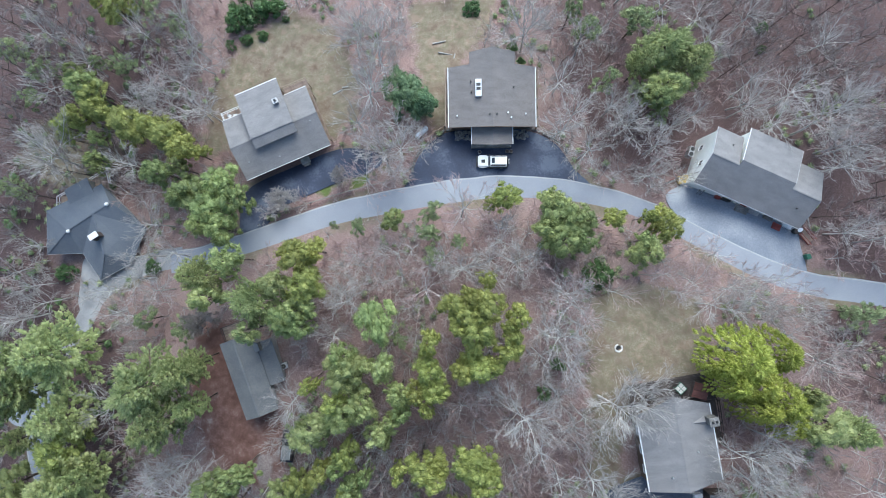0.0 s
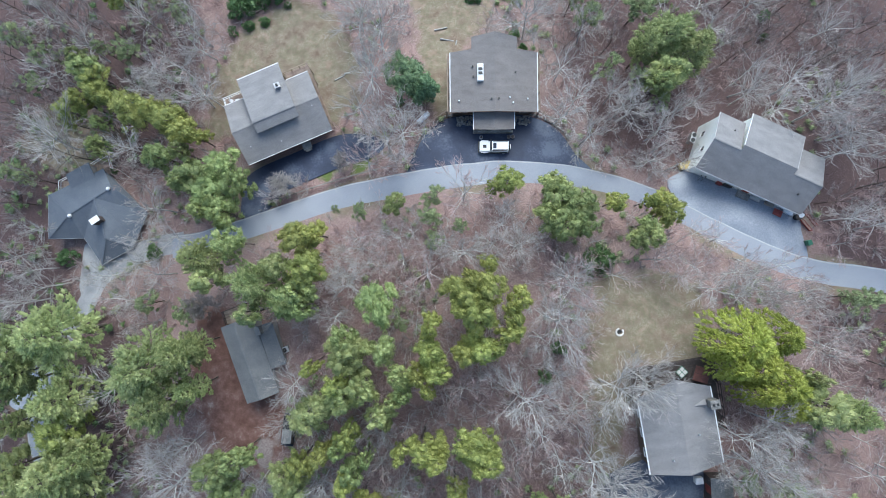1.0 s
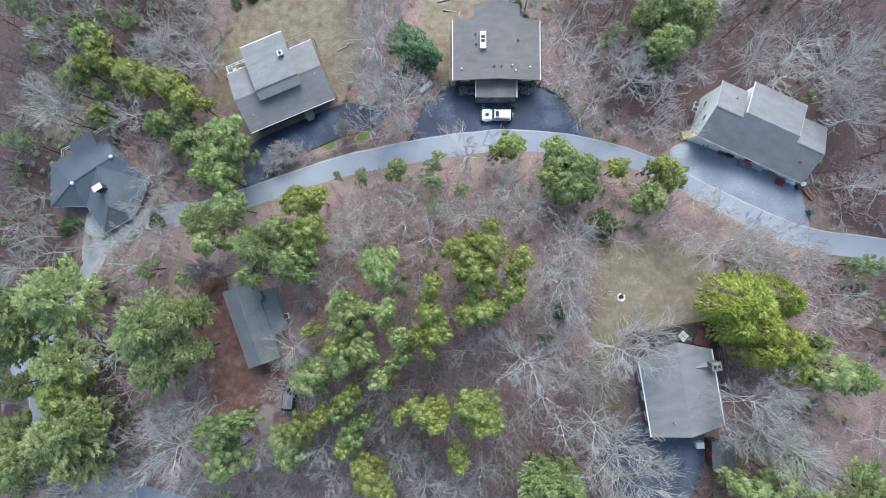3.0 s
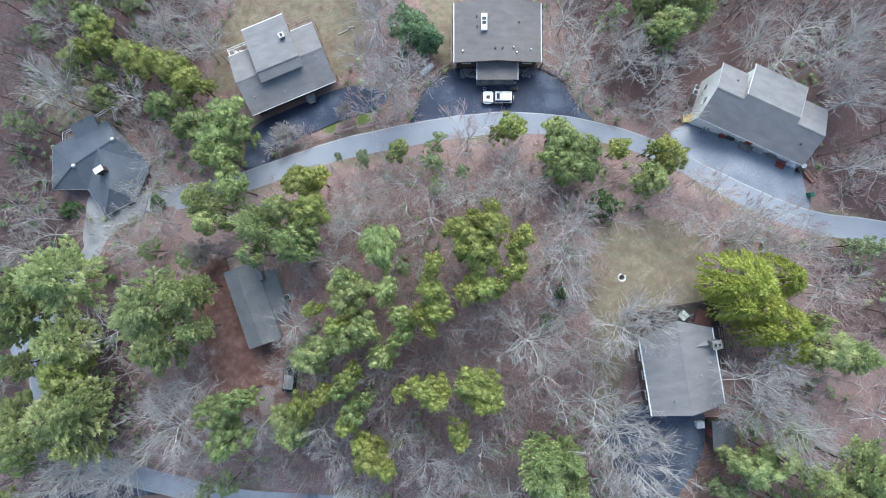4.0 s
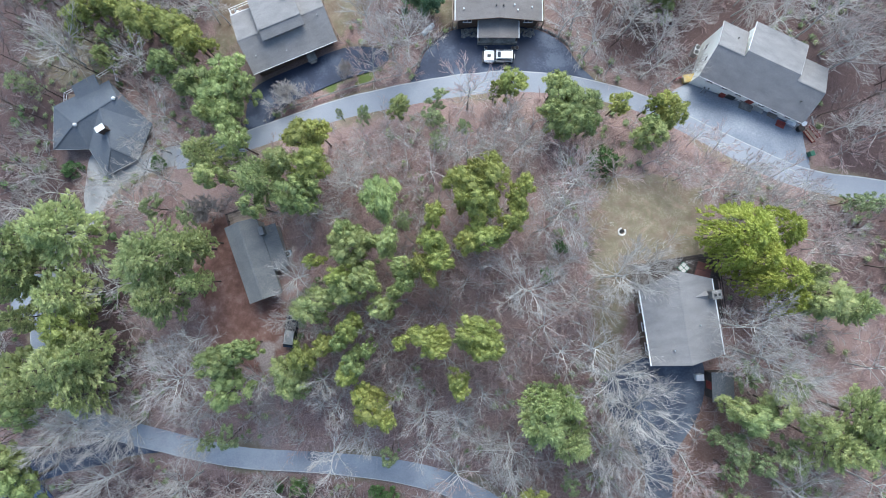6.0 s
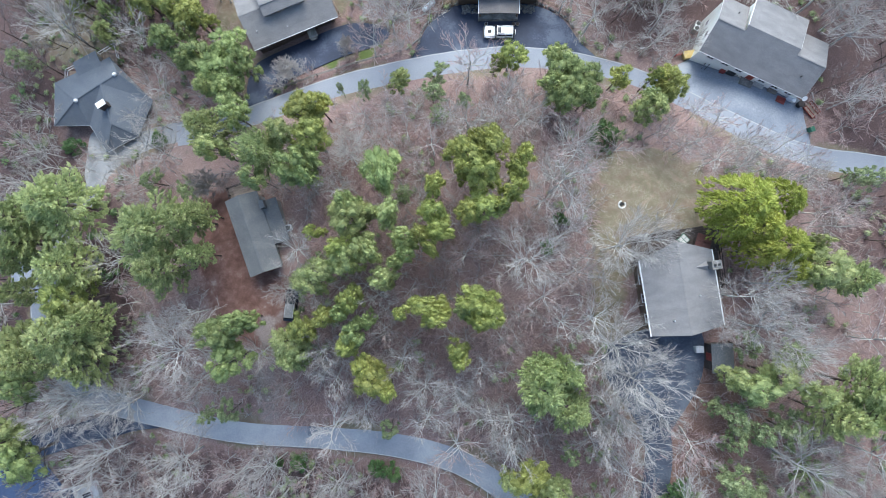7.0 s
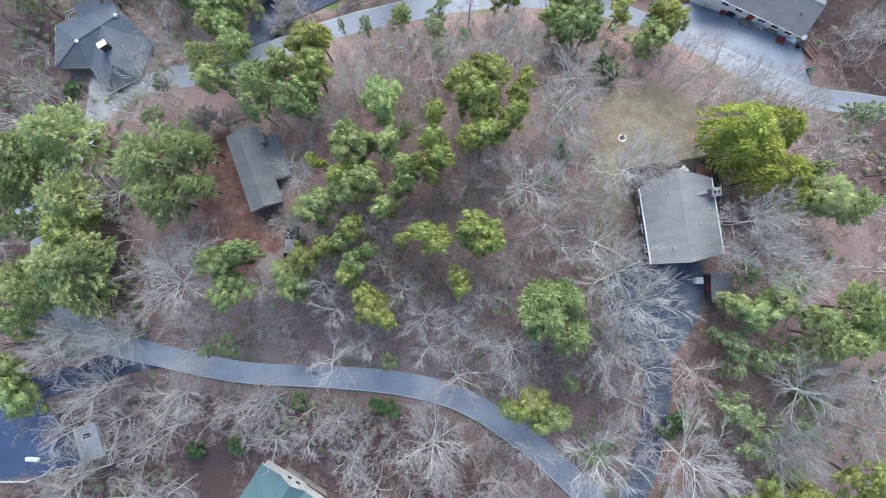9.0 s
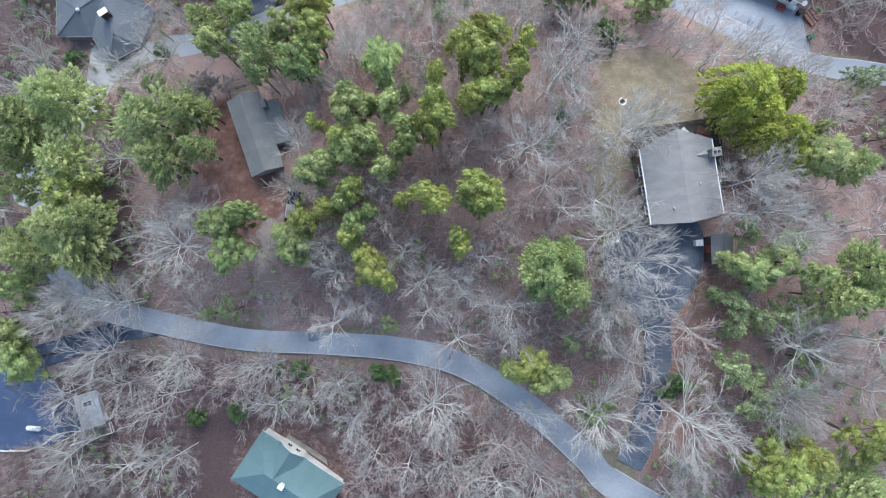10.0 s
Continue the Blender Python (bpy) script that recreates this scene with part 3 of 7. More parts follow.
def road_patch(name, x, y, turn, w, d, mat, label):
    """A thin repair laid into the lane."""
    bm = bmesh.new()
    c, s = math.cos(radians(turn)), math.sin(radians(turn))
    grid = [[bm.verts.new((x + c * a - s * e, y + s * a + c * e, 0)) for a in np.linspace(-w / 2, w / 2, 4)] for e in np.linspace(-d / 2, d / 2, 5)]
    for i in range(4):
        for j in range(3):
            bm.faces.new((grid[i][j], grid[i][j + 1], grid[i + 1][j + 1], grid[i + 1][j]))
    for v in bm.verts:
        v.co.z = float(height(v.co.x, v.co.y)) + 0.137
    me = bpy.data.meshes.new(name)
    bm.to_mesh(me)
    bm.free()
    me.materials.append(mat)
    tagged(new(name, me), label, "road", kind="structure")


road_patch("road_patch", -20.2, -45.4, 0, 1.7, 2.0, M["asphalt_patch"], "dark square asphalt repair in the lane")
road_patch("road_joint", 0.2, -48.2, -20, 0.35, 3.4, M["asphalt_patch"], "dark asphalt joint across the lane")


# ---- houses ----
def gable_roof(parent, u0, u1, v0, vr, v1, ze0, zr, ze1, mat, over=0.0, ridge0=0.0, ridge1=0.0, axis="u", name="roof"):
    """Two slopes that meet at a ridge at vr; eaves at v0 and v1. ridge0, ridge1: how far the ridge runs past the ends."""
    for a, za, s in ((v0, ze0, 0), (v1, ze1, 1)):
        q = [(u0, a, za), (u1, a, za), (u1 + ridge1, vr, zr), (u0 - ridge0, vr, zr)]
        if axis == "v":
            q = [(y, x, z) for x, y, z in q]
        part(name, slab(bmesh.new(), q, 0.18), mat, parent)
    q = [(u0 - ridge0 - 0.02, vr, zr + 0.0), (u1 + ridge1 + 0.02, vr, zr + 0.0)]
    if axis == "v":
        q = [(y, x, z) for x, y, z in q]
    part("ridge_cap", beam(bmesh.new(), q[0], q[1], 0.2, 0.03), mat, parent)


def verge(parent, p, q, w=0.12, h=0.2, name="fascia", mat="white"):
    part(name, beam(bmesh.new(), p, q, w, h), M[mat], parent)


def vent_pipe(parent, p, r=0.07, h=0.35, mat="dark_metal", name="vent_pipe"):
    part(name, rod(bmesh.new(), p, (p[0], p[1], p[2] + h), r, r, 10), M[mat], parent)


def deck(parent, x0, x1, y0, y1, z, down, mat="wood", along="x"):
    """A boarded deck on posts; each board is a piece."""
    d = new("deck")
    d.parent = parent
    n = max(2, int(((y1 - y0) if along == "x" else (x1 - x0)) / 0.3))
    for i in range(n):
        if along == "x":
            a = y0 + (y1 - y0) * i / n
            part("board", a_box(x0, x1, a, a + (y1 - y0) / n - 0.015, z - 0.05, z), M[mat], d)
        else:
            a = x0 + (x1 - x0) * i / n
            part("board", a_box(a, a + (x1 - x0) / n - 0.015, y0, y1, z - 0.05, z), M[mat], d)
    for x in (x0 + 0.1, x1 - 0.1):
        for y in (y0 + 0.1, y1 - 0.1):
            part("post", a_box(x - 0.07, x + 0.07, y - 0.07, y + 0.07, z - down, z - 0.05), M[mat], d)
    return d


def house_porch():
    """House with a ridge down its depth, rear wing and a gabled front porch."""
    h = thing("house", pose(7.5, 20.1, -0.6), "brown-grey shingled house with gabled porch and side decks", "house")
    ze, zr = 2.3, 4.4
    prism_pts = [(-6.0, 0.5), (6.0, 0.5), (6.0, 8.6), (3.1, 8.6), (3.1, 10.4), (-3.0, 10.4), (-3.0, 8.6), (-6.0, 8.6)]
    part("wall", prism(bmesh.new(), prism_pts, -4.5, 2.25), M["brown_wall"], h)
    for y0, y1 in ((0.55, 0.7), (10.2, 10.35)):
        bm = bmesh.new()
        k = 6.0 if y0 < 5 else 3.1
        zt = zr - 0.25
        zb = 2.2
        zk = zb + (zt - zb) * (1 - k / 6.6)
        a = [bm.verts.new(p) for p in ((-k, y0, zb), (k, y0, zb), (k, y0, zk), (0, y0, zt), (-k, y0, zk))]
        c = [bm.verts.new((v.co.x, y1, v.co.z)) for v in a]
        bm.faces.new(a)
        bm.faces.new(c[::-1])
        for i in range(5):
            bm.faces.new((a[i], c[i], c[(i + 1) % 5], a[(i + 1) % 5]))
        part("gable", bm, M["brown_wall"], h)
    s = (zr - ze) / 6.5
    gable_roof(h, 0, 8.95, -6.5, 0, 6.5, ze, zr, ze, M["shingle_brown"], ridge0=0.35, ridge1=0.3, axis="v")
    for sx in (-1, 1):
        e = 3.35
        part("roof", slab(bmesh.new(), [(sx * e, 8.9, zr - s * e + 0.01), (sx * e, 10.9, zr - s * e + 0.01), (0, 11.3, zr + 0.01), (0, 8.9, zr + 0.01)], 0.18), M["shingle_brown"], h)
        verge(h, (sx * 6.5, 0, ze - 0.06), (sx * 6.5, 8.95, ze - 0.06), 0.14, 0.16, "gutter")
        verge(h, (sx * 6.5, 0.0, ze - 0.1), (0, -0.35, zr - 0.1), 0.05, 0.2, "fascia", "brown_wall")
    # front porch with its own gable
    for sx in (-1, 1):
        part("porch_roof", slab(bmesh.new(), [(sx * 3.05, -2.45, 2.0), (sx * 3.05, 0.55, 2.0), (0, 0.55, 2.95), (0, -2.75, 2.95)], 0.15), M["shingle_brown"], h)
        verge(h, (sx * 3.07, -2.45, 1.95), (sx * 3.07, 0.1, 1.95), 0.12, 0.14, "gutter")
        for y in (-2.2, -0.2):
            part("porch_post", a_box(sx * 2.8 - 0.09, sx * 2.8 + 0.09, y - 0.09, y + 0.09, 0.0, 1.95), M["brown_wall"], h)
    part("porch_floor", a_box(-3.0, 3.0, -2.6, 0.5, -0.6, 0.38), M["stone"], h, "grey stone porch floor")
    for x in (-4.6, 4.6, -1.6, 1.6):
        window(h, pose(x, 0.5, 1.2, 0, 0, 180), 1.3, 1.1)
    part("door", a_box(-0.5, 0.5, 0.44, 0.5, 0.38, 2.2), M["dark_wood"], h)
    # roof plant and vents
    bx = new("roof_unit")
    bx.parent = h
    bx.location = (-2.1, 5.4, zr - s * 2.1)
    part("casing", a_box(-0.45, 0.45, -1.25, 1.25, -0.35, 0.55, bevel=0.04), M["white"], bx, "white metal casing")
    for y in (0.45, -0.15):
        part("vent_opening", a_box(-0.3, 0.3, y - 0.22, y + 0.22, 0.553, 0.6), M["dark_metal"], bx)
    part("flashing", slab(bmesh.new(), [(0.47, -0.5, 0.12), (1.9, 0.1, 0.55), (1.9, 0.2, 0.55), (0.47, 0.5, 0.12)], 0.06), M["shingle_brown"], bx)
    for x, y, m in ((-5.2, 1.6, "white"), (-0.5, 1.5, "dark_metal"), (0.55, 1.5, "dark_metal"), (2.2, 1.8, "white"), (2.7, 1.1, "white"), (4.9, 1.8, "white"), (3.1, 5.6, "dark_metal"), (-3.2, 6.5, "dark_metal"), (-3.1, 5.0, "dark_metal")):
        vent_pipe(h, (x, y, zr - s * abs(x) - 0.1), 0.12, 0.4, m)
    # decks along both sides, narrowing towards the rear wing
    for sx in (-1, 1):
        x0, x1 = sorted((sx * 6.0, sx * 6.95))
        deck(h, x0, x1, 0.2, 8.7, 0.9, 5.4, along="x")
        d = new("deck")
        d.parent = h
        for i in range(6):
            y0 = 8.72 + i * 0.17
            k = 6.9 - 0.62 * i
            x0, x1 = sorted((sx * 3.2, sx * k))
            part("board", a_box(x0, x1, y0, y0 + 0.155, 0.85, 0.9), M["wood"], d)
        part("post", a_box(sx * 3.6 - 0.07, sx * 3.6 + 0.07, 9.5, 9.64, -5.4, 0.85), M["wood"], d)
        railing("railing", h, [(sx * 6.9, 0.3, 0.9), (sx * 6.9, 8.75, 0.9), (sx * 3.3, 9.75, 0.9)], 1.0, M["wood"], 1.5)


def house_deck():
    """House at an angle with a raised middle block and decks."""
    h = thing("house", pose(-30.1, 13.1, -4.3, 0, 0, 22.7), "grey shingled house with raised dormer and rear decks", "house")
    L, D, zr, ze = 14.0, 9.9, 4.0, 2.3
    part("wall", prism(bmesh.new(), [(0.45, 0.9), (L - 0.9, 0.9), (L - 0.9, 9.3), (0.45, 9.3)], -5.5, 2.25), M["brown_wall"], h)
    for x in (0.5, L - 1.05):
        bm = bmesh.new()
        a = [bm.verts.new(p) for p in ((x, 0.95, 2.25), (x, 9.25, 2.25), (x, 5.0, zr - 0.3))]
        c = [bm.verts.new((v.co.x + 0.12, v.co.y, v.co.z)) for v in a]
        bm.faces.new(a)
        bm.faces.new(c[::-1])
        for i in range(3):
            bm.faces.new((a[i], c[i], c[(i + 1) % 3], a[(i + 1) % 3]))
        part("gable", bm, M["brown_wall"], h)
    gable_roof(h, 0, L, 0, 5.0, D, ze, zr, ze, M["shingle_grey"], ridge0=0.1, ridge1=0.1)
    verge(h, (0, 0.0, ze - 0.08), (L, 0.0, ze - 0.08), 0.14, 0.16, "gutter")
    # raised block
    part("wall", prism(bmesh.new(), [(4.0, 3.75), (10.1, 3.75), (10.1, 11.6), (4.0, 11.6)], -5.5, 3.25), M["brown_wall"], h)
    part("wall", prism(bmesh.new(), [(4.0, 3.7), (10.1, 3.7), (10.1, 9.0), (4.0, 9.0)], 3.25, 3.9), M["brown_wall"], h)
    part("dormer_roof", slab(bmesh.new(), [(3.6, 12.4, 3.45), (10.4, 12.4, 3.45), (10.4, 4.85, 5.1), (3.6, 4.85, 5.1)], 0.18), M["shingle_grey"], h)
    part("dormer_roof", slab(bmesh.new(), [(3.6, 3.3, 4.45), (10.4, 3.3, 4.45), (10.4, 4.85, 5.1), (3.6, 4.85, 5.1)], 0.18), M["shingle_grey"], h)
    part("ridge_cap", beam(bmesh.new(), (3.58, 4.85, 5.14), (10.42, 4.85, 5.14), 0.3, 0.05), M["shingle_grey"], h)
    verge(h, (3.6, 12.42, 3.38), (10.4, 12.42, 3.38), 0.12, 0.16, "fascia")
    for i in range(4):
        window(h, pose(4.9 + i * 1.45, 3.7, 4.0, 0, 0, 180), 1.0, 0.5)
    for x0, x1 in ((0, 3.6), (10.4, L)):
        verge(h, (x0, D + 0.02, ze - 0.08), (x1, D + 0.02, ze - 0.08), 0.14, 0.16, "gutter")
    ch = new("chimney")
    ch.parent = h
    ch.location = (9.15, 8.7, 4.0)
    part("casing", a_box(-0.36, 0.36, -0.36, 0.36, -0.6, 1.0, bevel=0.02), M["metal"], ch, "pale metal-clad chimney casing")
    part("cap", a_box(-0.42, 0.42, -0.42, 0.42, 1.0, 1.06), M["metal"], ch)
    part("flue", rod(bmesh.new(), (0, 0, 1.06), (0, 0, 1.4), 0.18, 0.16, 12), M["dark_metal"], ch)
    for x, y in ((1.6, 2.2), (12.7, 4.2), (6.2, 1.3)):
        vent_pipe(h, (x, y, ze + (zr - ze) * y / 5 - 0.05), 0.08, 0.35, "metal")
    # decks
    deck(h, 0.2, 3.6, 9.35, 11.3, 0.9, 6.5)
    railing("railing", h, [(0.2, 9.4, 0.9), (0.2, 11.25, 0.9), (3.6, 11.25, 0.9)], 1.0, M["white"], 1.2)
    deck(h, 10.4, 14.35, 9.35, 11.4, 0.9, 6.5)
    deck(h, 13.15, 14.35, 0.9, 9.3, 0.9, 5.5)
    railing("railing", h, [(10.4, 11.35, 0.9), (14.3, 11.35, 0.9), (14.3, 0.95, 0.9)], 1.0, M["wood"], 1.5)
    for x, y in ((1.2, 10.6), (2.1, 10.3)):
        c = thing("patio_chair", h.matrix_world @ pose(x, y, 0.9, 0, 0, 40 * x), "white plastic patio chair on a wooden deck", "chair", "chairs on the deck")
        part("seat", a_box(-0.25, 0.25, -0.25, 0.25, 0.38, 0.44, bevel=0.015), M["white"], c)
        part("backrest", a_box(-0.25, 0.25, 0.22, 0.27, 0.44, 0.9, bevel=0.015), M["white"], c)
        for sx in (-0.21, 0.21):
            for sy in (-0.21, 0.21):
                part("leg", a_box(sx - 0.025, sx + 0.025, sy - 0.025, sy + 0.025, 0, 0.38), M["white"], c)
    part("porch_step", a_box(8.5, 9.9, -0.75, 0.85, 0.1, 0.5), M["stone"], h, "grey front step landing")
    part("porch_step", a_box(8.7, 9.7, -1.1, -0.75, 0.1, 0.32), M["stone"], h)
    part("door", a_box(8.8, 9.7, 0.84, 0.9, 0.5, 2.2), M["dark_wood"], h)
    for x in (1.6, 3.6, 5.6, 7.2, 11.6):
        window(h, pose(x, 0.9, 1.4, 0, 0, 180), 1.1, 1.0)
    # shrubs' edging and meter boxes by the wall
    for x in (0.6, 1.2, 1.8):
        part("meter_box", a_box(x, x + 0.4, 0.55, 0.9, 0.3, 1.0, bevel=0.03), M["metal"], h)


def house_long():
    """Long white-sided house with a shed dormer; the land falls away behind it."""
    h = thing("house", pose(36.5, 11.4, 0.9, 0, 0, -24.9), "long white-sided house with grey shingle roof", "house")
    L, D, vr, ze, zr = 16.6, 8.85, 4.1, 2.7, 5.15
    part("wall", prism(bmesh.new(), [(0.25, 0.5), (L - 0.4, 0.5), (L - 0.4, 8.5), (0.25, 8.5)], -8.0, 2.6), M["siding"], h)
    for x in (0.26, L - 0.55):
        bm = bmesh.new()
        a = [bm.verts.new(p) for p in ((x, 0.5, 2.6), (x, 8.5, 2.6), (x, vr, zr - 0.25))]
        c = [bm.verts.new((v.co.x + 0.14, v.co.y, v.co.z)) for v in a]
        bm.faces.new(a)
        bm.faces.new(c[::-1])
        for i in range(3):
            bm.faces.new((a[i], c[i], c[(i + 1) % 3], a[(i + 1) % 3]))
        part("gable", bm, M["siding"], h)
    zc = ze + (zr - ze) * 4.8 / vr
    part("roof", slab(bmesh.new(), [(0, 0, ze), (L, 0, ze), (L, vr, zr), (12.2, vr, zr), (12.2, 4.8, zc), (4.1, 4.8, zc), (4.1, vr, zr), (0, vr, zr)], 0.18), M["shingle_grey"], h)
    for x0, x1 in ((0, 4.05), (12.25, L)):
        part("roof", slab(bmesh.new(), [(x0, vr + 0.01, zr), (x1, vr + 0.01, zr), (x1, D, ze + 0.05), (x0, D, ze + 0.05)], 0.18), M["shingle_grey"], h)
        part("ridge_cap", beam(bmesh.new(), (x0, vr, zr + 0.01), (x1, vr, zr + 0.01), 0.2, 0.03), M["shingle_grey"], h)
    for v, z0, z1 in ((0, ze, zr), (D, ze + 0.05, zr)):
        verge(h, (0.0, v, z0 - 0.11), (0.0, vr, z1 - 0.11), 0.06, 0.16)
        verge(h, (L, v, z0 - 0.11), (L, vr, z1 - 0.11), 0.06, 0.16, "fascia", "metal")
    verge(h, (0, -0.04, ze - 0.1), (L, -0.04, ze - 0.1), 0.12, 0.12, "gutter", "metal")
    # broad dormer to the rear; the front slope runs on up to its crest
    part("wall", prism(bmesh.new(), [(4.4, 4.8), (11.9, 4.8), (11.9, 9.9), (4.4, 9.9)], -8.0, 3.2), M["siding"], h)
    part("wall", prism(bmesh.new(), [(4.4, 4.4), (11.9, 4.4), (11.9, 6.6), (4.4, 6.6)], 3.2, 4.75), M["siding"], h)
    part("dormer_roof", slab(bmesh.new(), [(4.1, 4.81, zc), (12.2, 4.81, zc), (12.2, 10.2, 3.75), (4.1, 10.2, 3.75)], 0.16), M["shingle_grey"], h)
    verge(h, (4.08, 4.8, 5.5), (4.08, 10.2, 3.65), 0.08, 0.2)
    verge(h, (12.22, 4.8, 5.5), (12.22, 10.2, 3.65), 0.05, 0.16, "fascia", "metal")
    window(h, pose(0.25, 3.4, 1.2, 0, 0, 90), 0.9, 1.2)
    window(h, pose(0.25, 6.4, -1.4, 0, 0, 90), 0.9, 1.2)
    for x in (2.2, 4.6, 6.8, 10.5, 12.6, 14.8):
        window(h, pose(x, 0.5, 1.4, 0, 0, 180), 1.1, 1.0)
    part("door", a_box(8.4, 9.35, 0.44, 0.5, 0.1, 2.15), M["red"], h, "red front door")
    for x, y in ((14.4, 2.1), (2.6, 6.8)):
        z = ze + (zr - ze) * (y / vr if y < vr else (D - y) / (D - vr))
        vent_pipe(h, (x, y, z - 0.05), 0.09, 0.35)
    dish = new("satellite_dish")
    dish.parent = h
    dish.location = (16.4, -0.1, 2.75)
    bm = bmesh.new()
    bmesh.ops.create_cone(bm, cap_ends=True, segments=20, radius1=0.12, radius2=0.38, depth=0.1, matrix=pose(0.1, -0.1, 0.5, 35, 15, 0))
    part("dish", bm, M["white"], dish)
    part("bracket", rod(bmesh.new(), (0, 0, -0.1), (0.08, -0.06, 0.45), 0.025, 0.025, 8), M["metal"], dish)
    for y in (5.6, 4.7):
        ac = thing("heat_pump", h.matrix_world @ pose(-1.0, y, -1.9 + 0.35 * (5.6 - y)), "grey heat pump unit beside the house wall", "heat pump", "heat pumps by the long house")
        part("casing", a_box(-0.4, 0.4, -0.4, 0.4, -0.6, 0.9, bevel=0.04), M["metal"], ac)
        part("fan_grille", rod(bmesh.new(), (0, 0, 0.9), (0, 0, 0.94), 0.32, 0.32, 20), M["dark_metal"], ac)
    part("step", a_box(8.0, 9.9, -0.6, 0.42, -0.2, 0.12), M["stone"], h, "grey concrete entrance step")


def hip_face(parent, pts, mat, name="roof"):
    bm = bmesh.new()
    c = Vector((sum(p[0] for p in pts), sum(p[1] for p in pts), sum(p[2] for p in pts))) / len(pts)
    top = [bm.verts.new(p) for p in pts]
    mid = bm.verts.new(c)
    low = [bm.verts.new((p[0], p[1], p[2] - 0.16)) for p in pts]
    n = len(pts)
    for i in range(n):
        j = (i + 1) % n
        bm.faces.new((top[i], top[j], mid) if n > 3 else (top[i], top[j], mid))
        bm.faces.new((top[i], low[i], low[j], top[j]))
    return part(name, bm, mat, parent)


def house_slate():
    """Slate-blue hipped house with two wings."""
    h = thing("house", pose(-57, 5, -8.1), "slate-blue hipped roof house with white deck railings", "house")
    ze, zr = 2.2, 4.2
    A, B, J, K = (-2.0, 0.8, zr), (4.6, 5.1, zr), (2.0, 3.4, zr), (3.8, -2.9, zr - 0.1)
    SW, NW, V, T, E, F, N1 = (-6.4, -2.9, ze), (-6.5, 4.1, ze), (-0.7, -2.8, ze), (2.2, -7.1, ze), (7.2, -4.4, ze), (9.4, 1.2, ze), (2.2, 8.3, ze)
    m = M["shingle_blue"]
    for f in ((NW, SW, A), (SW, V, A), (A, V, J), (J, V, T, K), (K, T, E), (J, K, E, F), (J, F, B), (B, F, N1), (NW, A, J), (NW, J, B, N1)):
        hip_face(h, f, m)
    for p, q in ((A, B), (J, K), (A, SW), (A, NW), (K, T), (K, E), (B, F), (B, N1)):
        part("ridge_cap", beam(bmesh.new(), (p[0], p[1], p[2] + 0.03), (q[0], q[1], q[2] + 0.03), 0.28, 0.05), m, h)
    plan = [(-6.0, -2.4), (-0.9, -2.4), (2.2, -6.5), (6.7, -4.1), (8.8, 1.1), (2.1, 7.8), (-6.1, 3.7)]
    part("wall", prism(bmesh.new(), plan, -2.5, 2.1), M["grey_wall"], h)
    part("sunroom_roof", slab(bmesh.new(), [(-3.8, 7.4, 2.1), (-0.2, 9.4, 2.1), (1.6, 6.3, 2.75), (-2.2, 4.4, 2.75)], 0.16), m, h)
    part("wall", prism(bmesh.new(), [(-3.5, 7.2), (-0.3, 9.0), (1.3, 6.3), (-2.0, 4.6)], -3.5, 1.9), M["grey_wall"], h)
    # white trim along the south eaves
    for p, q in ((SW, V), (V, T), (T, E), (SW, NW)):
        verge(h, (p[0], p[1], p[2] - 0.1), (q[0], q[1], q[2] - 0.1), 0.08, 0.14, "fascia")
    ch = new("chimney")
    ch.parent = h
    ch.matrix_local = pose(2.9, -0.2, 3.6, 0, 0, 33)
    part("stack", a_box(-0.65, 0.65, -0.4, 0.4, -0.8, 2.0, bevel=0.02), M["dark_wood"], ch, "dark boarded chimney stack")
    part("cap", a_box(-0.75, 0.75, -0.46, 0.46, 2.0, 2.1), M["white"], ch, "white chimney cap")
    for x, y, z in ((-1.7, 0.6, zr - 0.1), (4.3, 4.8, zr - 0.1)):
        bm = bmesh.new()
        bmesh.ops.create_uvsphere(bm, u_segments=14, v_segments=8, radius=0.32, matrix=Matrix.Translation((x, y, z + 0.3)))
        part("roof_vent", bm, M["white"], h, "white domed roof vent", True)
    deck(h, -5.4, -3.0, 4.2, 6.6, 0.4, 4)
    railing("railing", h, [(-5.4, 4.6, 0.4), (-5.4, 6.5, 0.4), (-3.3, 7.6, 0.4)], 1.0, M["white"], 1.1)
    deck(h, 0.2, 2.6, 7.7, 10.0, 0.4, 4)
    railing("railing", h, [(-0.2, 9.3, 0.4), (2.4, 10.9, 0.4), (3.0, 8.6, 0.4)], 1.0, M["white"], 1.1)


